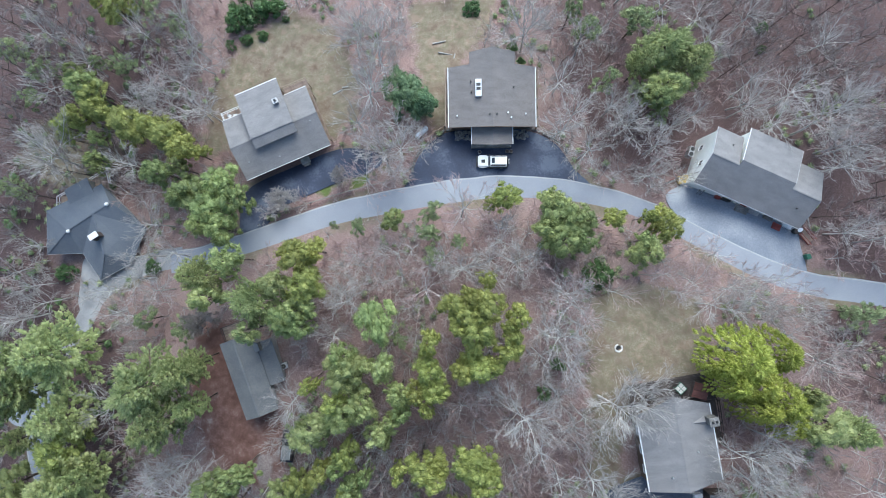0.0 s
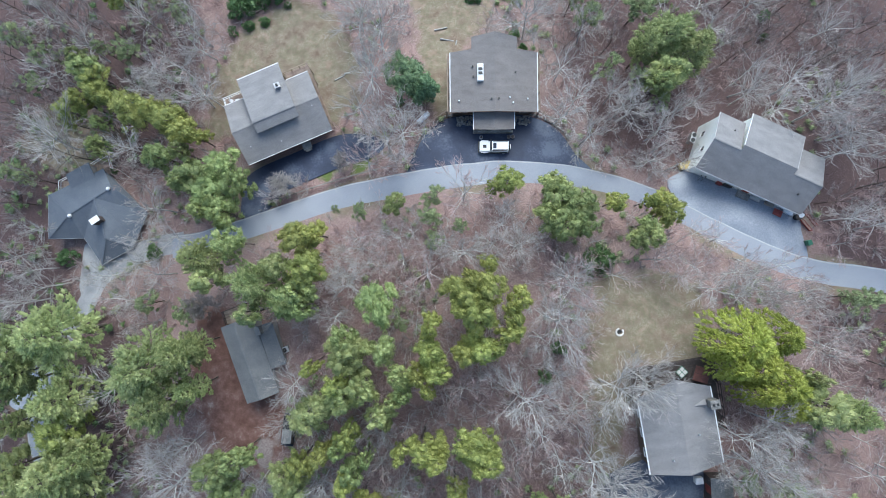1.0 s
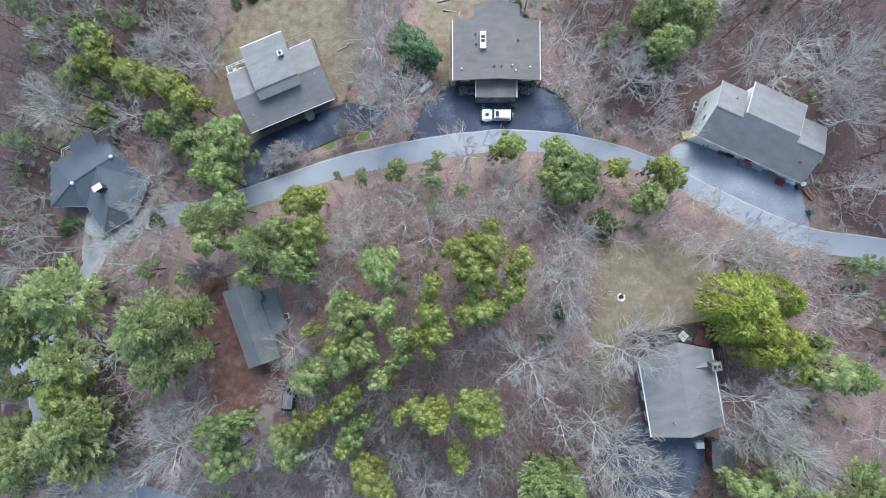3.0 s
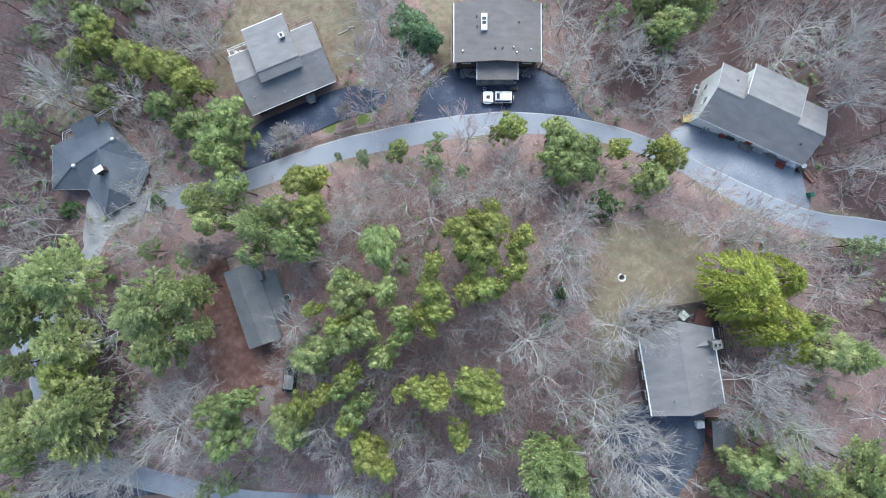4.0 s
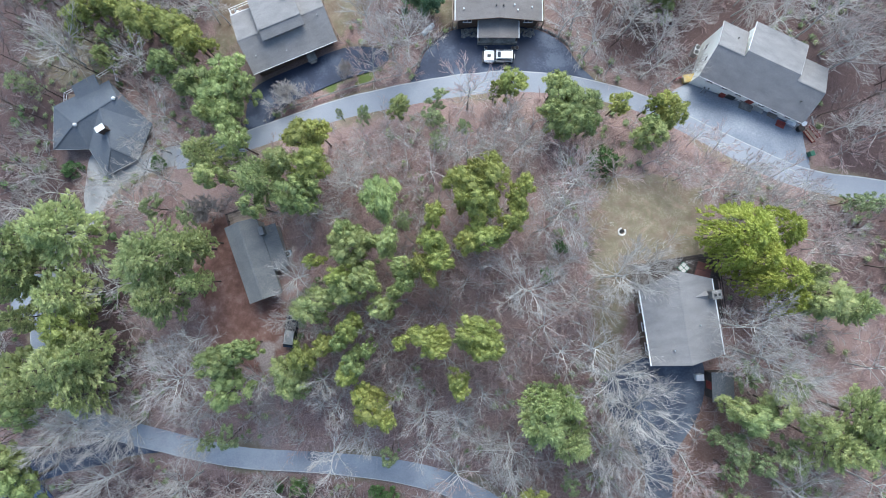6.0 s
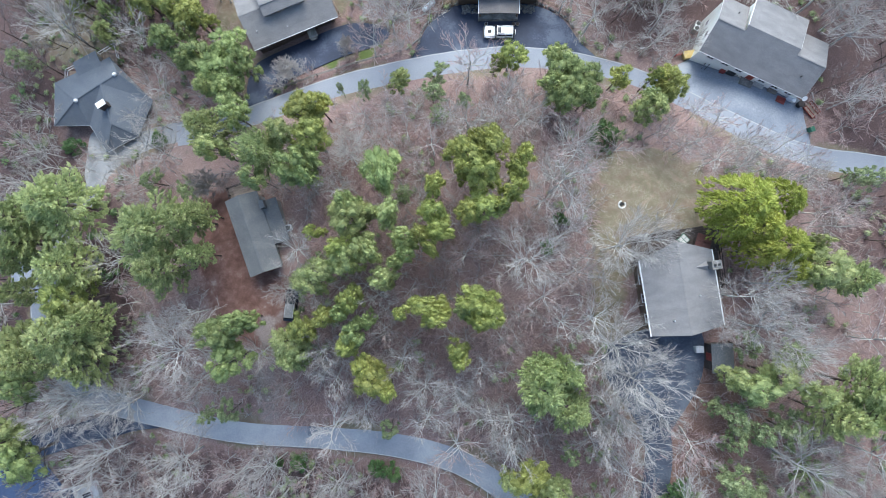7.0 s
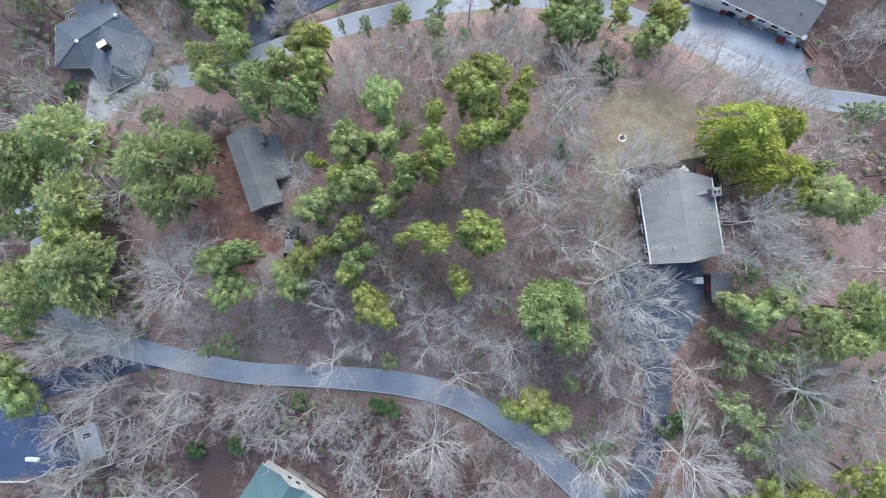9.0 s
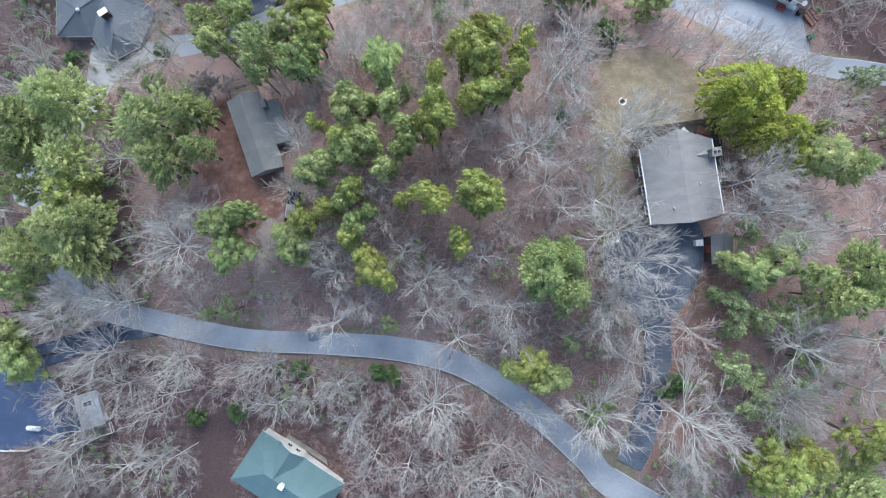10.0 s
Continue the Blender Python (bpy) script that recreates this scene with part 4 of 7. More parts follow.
def house_hill():
    """House on the hill with a prow roof over a glazed end."""
    h = thing("house", pose(25.4, -28.8, 10.4, 0, 0, 9.0), "grey shingled hill house with stone chimney and prow roof", "house")
    W, L, ze, zr = 9.3, 9.6, 4.4, 5.5
    part("wall", prism(bmesh.new(), [(0.5, 0.5), (4.6, 0.2), (8.8, 0.5), (8.8, 9.0), (4.6, 10.0), (0.5, 9.0)], -3, 4.3), M["brown_wall"], h)
    gable_roof(h, 0, L, 0, W / 2, W, ze, zr, ze, M["shingle_grey"], ridge0=0.5, ridge1=1.75, axis="v")
    for x in (0.0, W):
        verge(h, (x, 0, ze - 0.06), (x, L, ze - 0.06), 0.15, 0.16, "gutter")
    ch = new("chimney")
    ch.parent = h
    ch.matrix_local = pose(8.75, 7.7, 0)
    part("stack", a_box(-0.4, 0.7, -0.5, 0.5, -2.5, 5.9, bevel=0.05), M["stone"], ch, "grey field-stone chimney stack")
    part("cap", a_box(-0.47, 0.77, -0.57, 0.57, 5.9, 6.02, bevel=0.03), M["stone"], ch)
    for x in (-0.1, 0.4):
        part("flue", a_box(x - 0.12, x + 0.12, -0.14, 0.14, 6.02, 6.2), M["dark_metal"], ch)
    bm = bmesh.new()
    a, b, c, d = (bm.verts.new(p) for p in ((8.2, 7.05, 4.6), (8.2, 8.35, 4.6), (6.5, 7.7, 5.05), (8.2, 7.7, 5.2)))
    for f in ((a, c, d), (d, c, b), (a, d, b), (a, b, c)):
        bm.faces.new(f)
    part("cricket", bm, M["shingle_grey"], h)
    for x, y in ((6.6, 4.2), (2.9, 1.6)):
        vent_pipe(h, (x, y, ze + (zr - ze) * min(x, W - x) / (W / 2) - 0.05), 0.1, 0.4, "metal")
    for x in (1.6, 3.4, 5.8, 7.6):
        window(h, pose(x, 9.35 if 2 < x < 7 else 9.15, 2.2), 1.3, 1.8)
    for y in (2.0, 4.6, 7.0):
        window(h, pose(0.5, y, 2.4, 0, 0, 90), 1.1, 1.1)
    deck(h, 0.3, 11.6, 9.1, 12.7, 1.2, 4, "dark_wood")
    deck(h, 8.85, 11.4, 3.2, 9.05, 1.2, 4, "dark_wood", "y")
    railing("railing", h, [(0.4, 9.2, 1.2), (0.4, 12.6, 1.2), (6.5, 12.6, 1.2), (11.5, 12.6, 1.2), (11.5, 9.0, 1.2), (11.3, 3.3, 1.2)], 1.0, M["dark_wood"], 1.4)
    m = h.matrix_world
    tub = thing("hot_tub", m @ pose(9.4, 10.6, 1.2, 0, 0, -25), "square hot tub under a maroon vinyl cover", "hot tub")
    part("shell", a_box(-0.95, 0.95, -0.95, 0.95, 0, 0.8, bevel=0.06), M["dark_wood"], tub)
    for k in (-0.5, 0.5):
        part("cover", a_box(-1.0, 1.0, k - 0.48, k + 0.48, 0.8, 0.92, bevel=0.04), M["maroon"], tub)
    tb = thing("patio_table", m @ pose(7.0, 11.3, 1.2, 0, 0, 35), "green-framed glass patio table on a deck", "table")
    part("frame", a_box(-0.6, 0.6, -0.6, 0.6, 0.66, 0.7), M["green_dark"], tb)
    for x in (-0.28, 0.28):
        for y in (-0.28, 0.28):
            part("pane", a_box(x - 0.24, x + 0.24, y - 0.24, y + 0.24, 0.704, 0.72), M["stone_white"], tb)
    for x in (-0.5, 0.5):
        for y in (-0.5, 0.5):
            part("leg", a_box(x - 0.03, x + 0.03, y - 0.03, y + 0.03, 0, 0.66), M["green_dark"], tb)


def cabin():
    """Long low cabin with a side addition."""
    h = thing("cabin", pose(-28.0, -21.9, 2.4, 0, 0, 109.4), "low cabin with weathered grey roof and side addition", "cabin")
    # local x runs up the ridge, local y points away from it to the west
    L = 11.4
    part("wall", prism(bmesh.new(), [(0.4, -4.4), (L - 0.3, -4.4), (L - 0.3, -0.4), (0.4, -0.4)], -2.5, 2.55), M["grey_wall"], h)
    part("roof", slab(bmesh.new(), [(0, 0, 2.6), (0, -2.4, 3.8), (L, -2.4, 3.8), (L, 0, 2.6)], 0.16), M["shingle_old"], h)
    part("roof", slab(bmesh.new(), [(0, -4.8, 2.6), (L, -4.8, 2.6), (L, -2.4, 3.8), (0, -2.4, 3.8)], 0.16), M["shingle_old"], h)
    part("ridge_cap", beam(bmesh.new(), (0, -2.4, 3.84), (L, -2.4, 3.84), 0.3, 0.05), M["shingle_old"], h)
    part("gable", slab(bmesh.new(), [(0.45, -4.3, 2.5), (0.45, -0.5, 2.5), (0.55, -2.4, 3.6)], 0.1), M["grey_wall"], h)
    part("addition_wall", a_box(3.6, 9.6, -6.6, -4.45, -2.5, 1.9), M["grey_wall"], h)
    part("addition_roof", slab(bmesh.new(), [(3.4, -4.6, 2.5), (3.4, -6.9, 2.0), (9.8, -6.9, 2.0), (9.8, -4.6, 2.5)], 0.14), M["shingle_old"], h)
    part("chimney", a_box(8.6, 9.8, -5.4, -4.7, 0, 3.6, bevel=0.03), M["shingle_old"], h)
    deck(h, L, L + 2.2, -4.0, -0.2, 0.2, 2.5, "wood")
    railing("railing", h, [(L + 0.1, -0.3, 0.2), (L + 2.1, -0.3, 0.2), (L + 2.1, -3.9, 0.2)], 1.0, M["dark_wood"], 1.2)


def house_teal():
    """Blue-green roofed house at the lower lane; two crossing gables."""
    h = thing("house", pose(-24.4, -67.8, -6.2, 0, 0, -32.5), "house with blue-green shingle roof and pale gables", "house")
    h.scale = (0.84, 0.86, 1.0)
    ze, zr = 3.0, 5.4
    m = M["shingle_teal"]
    # main ridge along local x, cross gable along local y
    part("wall", prism(bmesh.new(), [(-8.6, -4.6), (8.6, -4.6), (8.6, 4.9), (-8.6, 4.9)], -3, 2.9), M["white"], h)
    g = -2.4
    c = (g, 0.2, zr)
    for f in (((-9, 5.3, ze), (-9, -5, ze), (-4.2, 0.2, zr)), ((-9, 5.3, ze), (-4.2, 0.2, zr), c, (g - 1.8, 5.3, ze)), ((9, -5, ze), (9, 5.3, ze), (5.0, 0.2, zr)), ((9, 5.3, ze), (g + 1.8, 5.3, ze), c, (5.0, 0.2, zr)), ((-9, -5, ze), (9, -5, ze), (5.0, 0.2, zr), (-4.2, 0.2, zr))):
        hip_face(h, f, m)
    part("roof", slab(bmesh.new(), [(g - 2.9, 5.4, ze + 0.2), (g, 5.6, zr - 0.2), (g, 0.2, zr + 0.02), (g - 2.6, 3.0, ze + 0.9)], 0.14), m, h)
    part("roof", slab(bmesh.new(), [(g + 2.9, 5.4, ze + 0.2), (g + 2.6, 3.0, ze + 0.9), (g, 0.2, zr + 0.02), (g, 5.6, zr - 0.2)], 0.14), m, h)
    part("gable_wall", prism(bmesh.new(), [(g - 2.4, 4.9), (g + 2.4, 4.9), (g + 2.4, 5.3), (g - 2.4, 5.3)], -3, 3.2), M["white"], h)
    for x in (-0.9, 0.9):
        window(h, pose(g + x, 5.3, 1.9), 0.9, 1.1)
    for p, q in (((-9, 5.35, ze - 0.06), (-5.0, 5.35, ze - 0.06)), ((0.2, 5.35, ze - 0.06), (9, 5.35, ze - 0.06))):
        verge(h, p, q, 0.14, 0.16, "gutter", "stone_white")
    deck(h, -4.8, 8.4, 5.35, 6.2, 0.4, 3.5, "wood_grey")
    ch = new("chimney")
    ch.parent = h
    ch.location = (-0.4, 0.3, zr - 0.6)
    part("stack", a_box(-0.4, 0.4, -0.34, 0.34, 0, 1.4, bevel=0.03), M["stone_white"], ch, "white painted chimney")
    part("cap", a_box(-0.52, 0.52, -0.45, 0.45, 1.4, 1.48), M["stone_white"], ch)


def garage_white():
    """Small pale gabled garage beside the blue court."""
    h = thing("garage", pose(-58.5, -58.4, -9.2, 0, 0, 17.0), "small pale grey gabled garage beside a parking court", "garage")
    part("wall", prism(bmesh.new(), [(-3.6, -2.4), (3.2, -2.4), (3.2, 2.6), (-3.6, 2.6)], -1.5, 2.7), M["white"], h)
    part("roof", slab(bmesh.new(), [(-3.9, -2.7, 2.8), (0.6, -2.7, 4.2), (0.6, 2.9, 4.2), (-3.9, 2.9, 2.8)], 0.15), M["shingle_navy"], h)
    part("roof", slab(bmesh.new(), [(3.5, -2.7, 2.8), (3.5, 2.9, 2.8), (0.6, 2.9, 4.2), (0.6, -2.7, 4.2)], 0.15), M["metal"], h, "pale metal roof slope")
    window(h, pose(2.1, 1.2, 3.54, 64, 0, -90), 0.8, 1.3, "skylight")
    deck(h, -3.4, 3.6, -4.6, -2.8, 0.9, 2.5, "wood")
    railing("railing", h, [(-3.4, -4.55, 0.9), (3.55, -4.55, 0.9), (3.55, -2.9, 0.9)], 1.0, M["white"], 1.4)


def small_shed():
    h = thing("garden_shed", pose(35.1, -31.7, 11.0, 0, 0, 2.0), "small dark shed with grey shingle roof", "shed")
    part("wall", prism(bmesh.new(), [(-1.15, -1.65), (1.2, -1.65), (1.2, 1.65), (-1.15, 1.65)], -1.6, 2.15), M["dark_wood"], h)
    part("roof", slab(bmesh.new(), [(-1.4, -1.9, 2.2), (0, -1.9, 2.75), (0, 1.9, 2.75), (-1.4, 1.9, 2.2)], 0.1), M["shingle_old"], h)
    part("roof", slab(bmesh.new(), [(1.4, -1.9, 2.2), (1.4, 1.9, 2.2), (0, 1.9, 2.75), (0, -1.9, 2.75)], 0.1), M["shingle_old"], h)
    part("ridge_cap", beam(bmesh.new(), (0, -1.9, 2.78), (0, 1.9, 2.78), 0.2, 0.04), M["shingle_old"], h)
    part("door", a_box(-1.21, -1.15, -0.5, 0.5, 0, 1.9), M["red"], h)
    f = thing("old_freezer", pose(33.0, -30.9, float(height(33.0, -30.9)) + 0.06, 0, 0, 5), "white chest freezer standing outside a shed", "freezer")
    part("cabinet", a_box(-0.5, 0.5, -0.4, 0.4, 0, 0.8, bevel=0.04), M["white"], f)
    part("lid", a_box(-0.52, 0.52, -0.42, 0.42, 0.805, 0.9, bevel=0.03), M["white"], f)


def house_edge():
    h = thing("house", pose(69.5, -52.0, float(height(69.5, -52)), 0, 0, 12), "pale-walled house half hidden by pines", "house")
    part("wall", prism(bmesh.new(), [(-3.4, -4), (5, -4), (5, 4), (-3.4, 4)], -3, 3), M["white"], h)
    gable_roof(h, -4.4, 4.4, -3.8, 0.8, 5.4, 3.0, 4.8, 3.0, M["shingle_grey"], axis="v")
    for y in (-2, 1.5):
        window(h, pose(-3.4, y, 1.6, 0, 0, 90), 1, 1.2)


house_porch()
house_deck()
house_long()
house_slate()
house_hill()
cabin()
house_teal()
garage_white()
small_shed()
house_edge()


# ---- trees ----
def tri_soup(name, tris, mat):
    """A mesh from loose triangles, an array of n x 3 corners."""
    v = np.asarray(tris, float).reshape(-1, 3)
    f = np.arange(len(v)).reshape(-1, 3)
    return mesh_of(name, v.tolist(), f.tolist(), mat)


class Limbs:
    """Collects tapered tubes into one mesh."""
    def __init__(self):
        self.v, self.f = [], []

    def tube(self, pts, radii, n):
        base = len(self.v)
        pts = [Vector(p) for p in pts]
        for i, (p, r) in enumerate(zip(pts, radii)):
            d = (pts[min(i + 1, len(pts) - 1)] - pts[max(i - 1, 0)]).normalized()
            a = d.orthogonal().normalized()
            b = d.cross(a)
            for k in range(n):
                w = 2 * math.pi * k / n
                self.v.append(tuple(p + (a * math.cos(w) + b * math.sin(w)) * r))
        for i in range(len(pts) - 1):
            for k in range(n):
                q = (k + 1) % n
                self.f.append((base + i * n + k, base + i * n + q, base + (i + 1) * n + q, base + (i + 1) * n + k))

    def mesh(self, name, mat):
        return mesh_of(name, self.v, self.f, mat, True)


def rand_dir(rng):
    v = Vector((rng.gauss(0, 1), rng.gauss(0, 1), rng.gauss(0, 1)))
    return v.normalized()


def branch_line(rng, p, d, length, segs, wander, lift):
    pts = [Vector(p)]
    d = Vector(d).normalized()
    for i in range(segs):
        d = (d + rand_dir(rng) * wander + Vector((0, 0, lift))).normalized()
        pts.append(pts[-1] + d * (length / segs))
    return pts


def at_line(pts, t):
    k = min(int(t * (len(pts) - 1)), len(pts) - 2)
    f = t * (len(pts) - 1) - k
    return pts[k].lerp(pts[k + 1], f), (pts[k + 1] - pts[k]).normalized()


def bare_tree_meshes(seed, height_m, spread, limbs, sub, fine, twigs, twig_mat, fork=0.35, thick=1.0, lift=0.0):
    """A leafless tree: a trunk that forks into curving limbs, and a crown of ever finer branches that fan out."""
    rng = random.Random(seed)
    trunk, tips = Limbs(), []
    r0 = 0.0125 * height_m * thick
    lean = Vector((rng.uniform(-0.07, 0.07), rng.uniform(-0.07, 0.07), 1))
    main = branch_line(rng, (0, 0, -0.4), lean, height_m * 0.66, 6, 0.07, 0.02)
    trunk.tube(main, [r0 * (1.05 - 0.11 * i) for i in range(7)], 5)

    def offshoot(d, angle):
        """A direction that leaves d by about that angle."""
        a = d.cross(rand_dir(rng))
        return (d * math.cos(angle) + a.normalized() * math.sin(angle)).normalized() if a.length > 1e-4 else d

    def strip(pts, w0, w1):
        n = len(pts) - 1
        for i in range(n):
            a, b = pts[i], pts[i + 1]
            side = (b - a).cross(Vector((0, 0, 1)) + rand_dir(rng) * 0.5).normalized()
            s, e = w0 + (w1 - w0) * i / n, w0 + (w1 - w0) * (i + 1) / n
            tips.append((a + side * s, a - side * s, b + side * e))
            tips.append((a - side * s, b - side * e, b + side * e))

    for i in range(limbs):
        t = fork + (0.99 - fork) * ((i + rng.random() * 0.7) / limbs) ** 0.7
        p, d = at_line(main, t)
        az = i * 2.399 + rng.uniform(-0.5, 0.5)
        inner = i >= limbs * 0.75
        steep = rng.uniform(1.3, 2.2) if inner else rng.uniform(0.35, 0.95) + lift
        ln = height_m * rng.uniform(0.26, 0.36) if inner else spread * rng.uniform(0.8, 1.25) * (1.25 - 0.25 * t)
        limb = branch_line(rng, p, (math.cos(az), math.sin(az), steep), ln, 6, 0.2, -0.02 if inner else 0.02)
        rl = r0 * 0.5 * rng.uniform(0.7, 1.15)
        trunk.tube(limb, [rl * (1 - 0.145 * k) for k in range(7)], 3)
        for j in range(sub):
            t2 = 0.16 + 0.82 * (j + rng.random()) / sub
            p2, d2 = at_line(limb, t2)
            l2 = ln * rng.uniform(0.34, 0.6) * (1.2 - 0.6 * t2)
            b2 = branch_line(rng, p2, offshoot(d2, rng.uniform(0.45, 0.85)) + Vector((0, 0, 0.12)), l2, 2, 0.24, 0.02)
            trunk.tube(b2, [rl * (0.55 - 0.25 * t2) * (1 - 0.36 * k) for k in range(3)], 3)
            for k in range(fine):
                t3 = 0.1 + 0.88 * (k + rng.random()) / fine
                p3, d3 = at_line(b2, t3)
                l3 = l2 * rng.uniform(0.4, 0.68) * (1.15 - 0.4 * t3)
                b3 = branch_line(rng, p3, offshoot(d3, rng.uniform(0.35, 0.7)) + Vector((0, 0, 0.08)), l3, 2, 0.24, 0.02)
                strip(b3, 0.023 * thick, 0.011)
                for q in range(twigs):
                    p4, d4 = at_line(b3, min(0.12 + 0.88 * (q + rng.random()) / twigs, 0.999))
                    e4 = p4 + (offshoot(d4, rng.uniform(0.25, 0.65)) + Vector((0, 0, 0.06))).normalized() * l3 * rng.uniform(0.35, 0.75)
                    w4 = (e4 - p4).cross(Vector((0, 0, 1)) + rand_dir(rng) * 0.6).normalized() * 0.016
                    tips.append((p4 + w4, p4 - w4, e4))
    return trunk.mesh("bare_trunk", M["bark"]), tri_soup("bare_crown", [[tuple(c) for c in t] for t in tips], twig_mat)


def ico():
    """Corners and faces of a twenty-sided ball."""
    bm = bmesh.new()
    bmesh.ops.create_icosphere(bm, subdivisions=1, radius=1.0)
    v = np.array([tuple(q.co) for q in bm.verts])
    bm.verts.index_update()
    f = np.array([[q.index for q in g.verts] for g in bm.faces])
    bm.free()
    return v, f


ICO_V, ICO_F = ico()


def sprays(rng, centres, radii, needles, length, width, flat=0.8, core=0.7, ways=None, up=0.25, bush=0.35):
    """Dense needle clumps: each an uneven inner mass thick with short blades that stand out of it.
    ways: the direction in which a clump is drawn out, if any."""
    c, r = np.asarray(centres, float), np.asarray(radii, float)
    n = len(c)
    w = np.zeros((n, 3)) if ways is None else np.asarray(ways, float)
    body = ICO_V[None] * r[:, None, None] * core * rng.uniform(0.65, 1.2, (n, len(ICO_V), 1)) * np.array([1, 1, flat])
    along = (body @ w[:, :, None])
    body = c[:, None] + body + along * w[:, None] * 0.7
    inner = body[:, ICO_F].reshape(-1, 3, 3)
    v = rng.normal(0, 1, (n, needles, 3))
    v[..., 2] = np.abs(v[..., 2]) - 0.25
    v /= np.linalg.norm(v, axis=-1, keepdims=True)
    off = v * (r[:, None, None] * core * rng.uniform(0.75, 1.1, (n, needles, 1))) * np.array([1, 1, flat])
    off = off + (off @ w[:, :, None]) * w[:, None] * 0.7
    base = c[:, None] + off
    d = v + w[:, None] * 0.9 + np.array([0, 0, up]) + rng.normal(0, bush, v.shape)
    d /= np.linalg.norm(d, axis=-1, keepdims=True)
    s = np.cross(d, rng.normal(0, 0.6, d.shape) + np.array([0, 0, 1.0]))
    s /= np.linalg.norm(s, axis=-1, keepdims=True) + 1e-9
    ln = length * rng.uniform(0.6, 1.35, (n, needles, 1))
    wd = width * rng.uniform(0.6, 1.3, (n, needles, 1))
    blade = np.stack([base - s * wd, base + s * wd, base + d * ln], -2).reshape(-1, 3, 3)
    return np.concatenate([inner, blade])


def pine_meshes(seed, height_m, radius, mat, puffs=52, needles=48, puff=0.25, length=0.25, width=0.056, low=0.4, nheads=5, gap=0.155, thin=0.0, name="pine"):
    """A round-headed pine whose crown is a heap of dense needle clumps on limbs. thin: the share of clumps left out."""
    rng = np.random.default_rng(seed)
    r2 = random.Random(seed)
    t = Limbs()
    line = branch_line(r2, (0, 0, -0.4), (0, 0, 1), height_m * 0.93, 6, 0.05, 0.05)
    t.tube(line, [0.16 * height_m / 12 * (1.05 - 0.14 * i) for i in range(7)], 6)
    heads = [(0.0, 0.0, 0.56, 1.0)]
    for i in range(nheads):
        az, d = i * 6.283 / nheads + rng.uniform(-0.5, 0.5), rng.uniform(0.36, 0.58)
        heads.append((math.cos(az) * d, math.sin(az) * d, rng.uniform(0.3, 0.46), rng.uniform(0.78, 0.98) - 0.2 * d))
    weigh = np.array([h[2] ** 2 for h in heads])
    cs, rs = [], []
    k = 0
    while len(cs) < puffs and k < 5000:
        k += 1
        hx, hy, hr, hz = heads[rng.choice(len(heads), p=weigh / weigh.sum())]
        az, rr = rng.uniform(0, 6.28), math.sqrt(rng.uniform(0.0, 1))
        dome = math.sqrt(max(0.0, 1 - (rr * 0.95) ** 2))
        drop = rng.uniform(0.0, 0.06) + (0.2 if rng.random() < 0.18 else 0.0)
        p = np.array([(hx + math.cos(az) * rr * hr) * radius, (hy + math.sin(az) * rr * hr) * radius,
                      max(height_m * low, height_m * (hz - drop) - hr * radius * 1.7 * (1 - dome))])
        if cs and min(np.linalg.norm((p - q) * (1, 1, 0.55)) for q in cs) < radius * gap:
            continue
        if rng.random() < thin:
            continue
        cs.append(p)
        rs.append(puff * radius * rng.uniform(0.7, 1.25))
        if len(cs) % 3 == 0:
            b, _ = at_line(line, min(0.95, max(0.3, p[2] / height_m - 0.22)))
            t.tube([b, b.lerp(Vector(p), 0.6) + Vector((0, 0, -0.15)), Vector(p)], [0.05, 0.035, 0.015], 3)
    tr = sprays(rng, cs, rs, needles, length, width)
    return t.mesh(name + "_trunk", M["bark_dark"]), tri_soup(name + "_crown", tr, mat)


def white_pine_meshes(seed, height_m, radius, mat, levels=9):
    """A tall pine with tiers of long boughs, each a plume of needle sprays that turn up at the tip."""
    rng = np.random.default_rng(seed)
    r2 = random.Random(seed)
    t = Limbs()
    line = branch_line(r2, (0, 0, -0.4), (0, 0, 1), height_m, 7, 0.025, 0.05)
    t.tube(line, [0.26 * height_m / 18 * (1.03 - 0.135 * i) for i in range(8)], 7)
    cs, rs, ws = [], [], []
    for i in range(levels):
        f = i / (levels - 1)
        z = 0.42 + 0.55 * f
        c, _ = at_line(line, z)
        reach = radius * (1 - f ** 1.5) * 0.92 + 0.5
        m = 7 if f < 0.7 else 5
        for j in range(m):
            az = j * 6.28318 / m + i * 1.3 + r2.uniform(-0.3, 0.3)
            ln = reach * r2.uniform(0.62, 1.15)
            b = branch_line(r2, c, (math.cos(az), math.sin(az), 0.1 + 0.55 * f), ln, 4, 0.1, 0.05)
            t.tube(b, [0.045, 0.034, 0.025, 0.016, 0.008], 3)
            n = max(2, int(ln / 0.52))
            for q in range(n):
                s = 0.34 + 0.66 * (q + 0.8 * r2.random()) / n
                p, d = at_line(b, min(s, 0.999))
                side = Vector((-d.y, d.x, 0)).normalized()
                wide = ln * 0.2 * (1.35 - s) + 0.1
                for k in (-1, 1) if s < 0.9 else (0,):
                    off = k * wide * r2.uniform(0.4, 1.2)
                    w = (d + side * k * 0.6 + Vector((0, 0, 0.15))).normalized()
                    cs.append(np.array(p + side * off))
                    ws.append(np.array(w))
                    rs.append(r2.uniform(0.27, 0.44))
    tr = sprays(rng, cs, rs, 8, 0.38, 0.066, flat=0.55, core=0.75, ways=ws, up=0.3, bush=0.3)
    return t.mesh("white_pine_trunk", M["bark_dark"]), tri_soup("white_pine_crown", tr, mat)


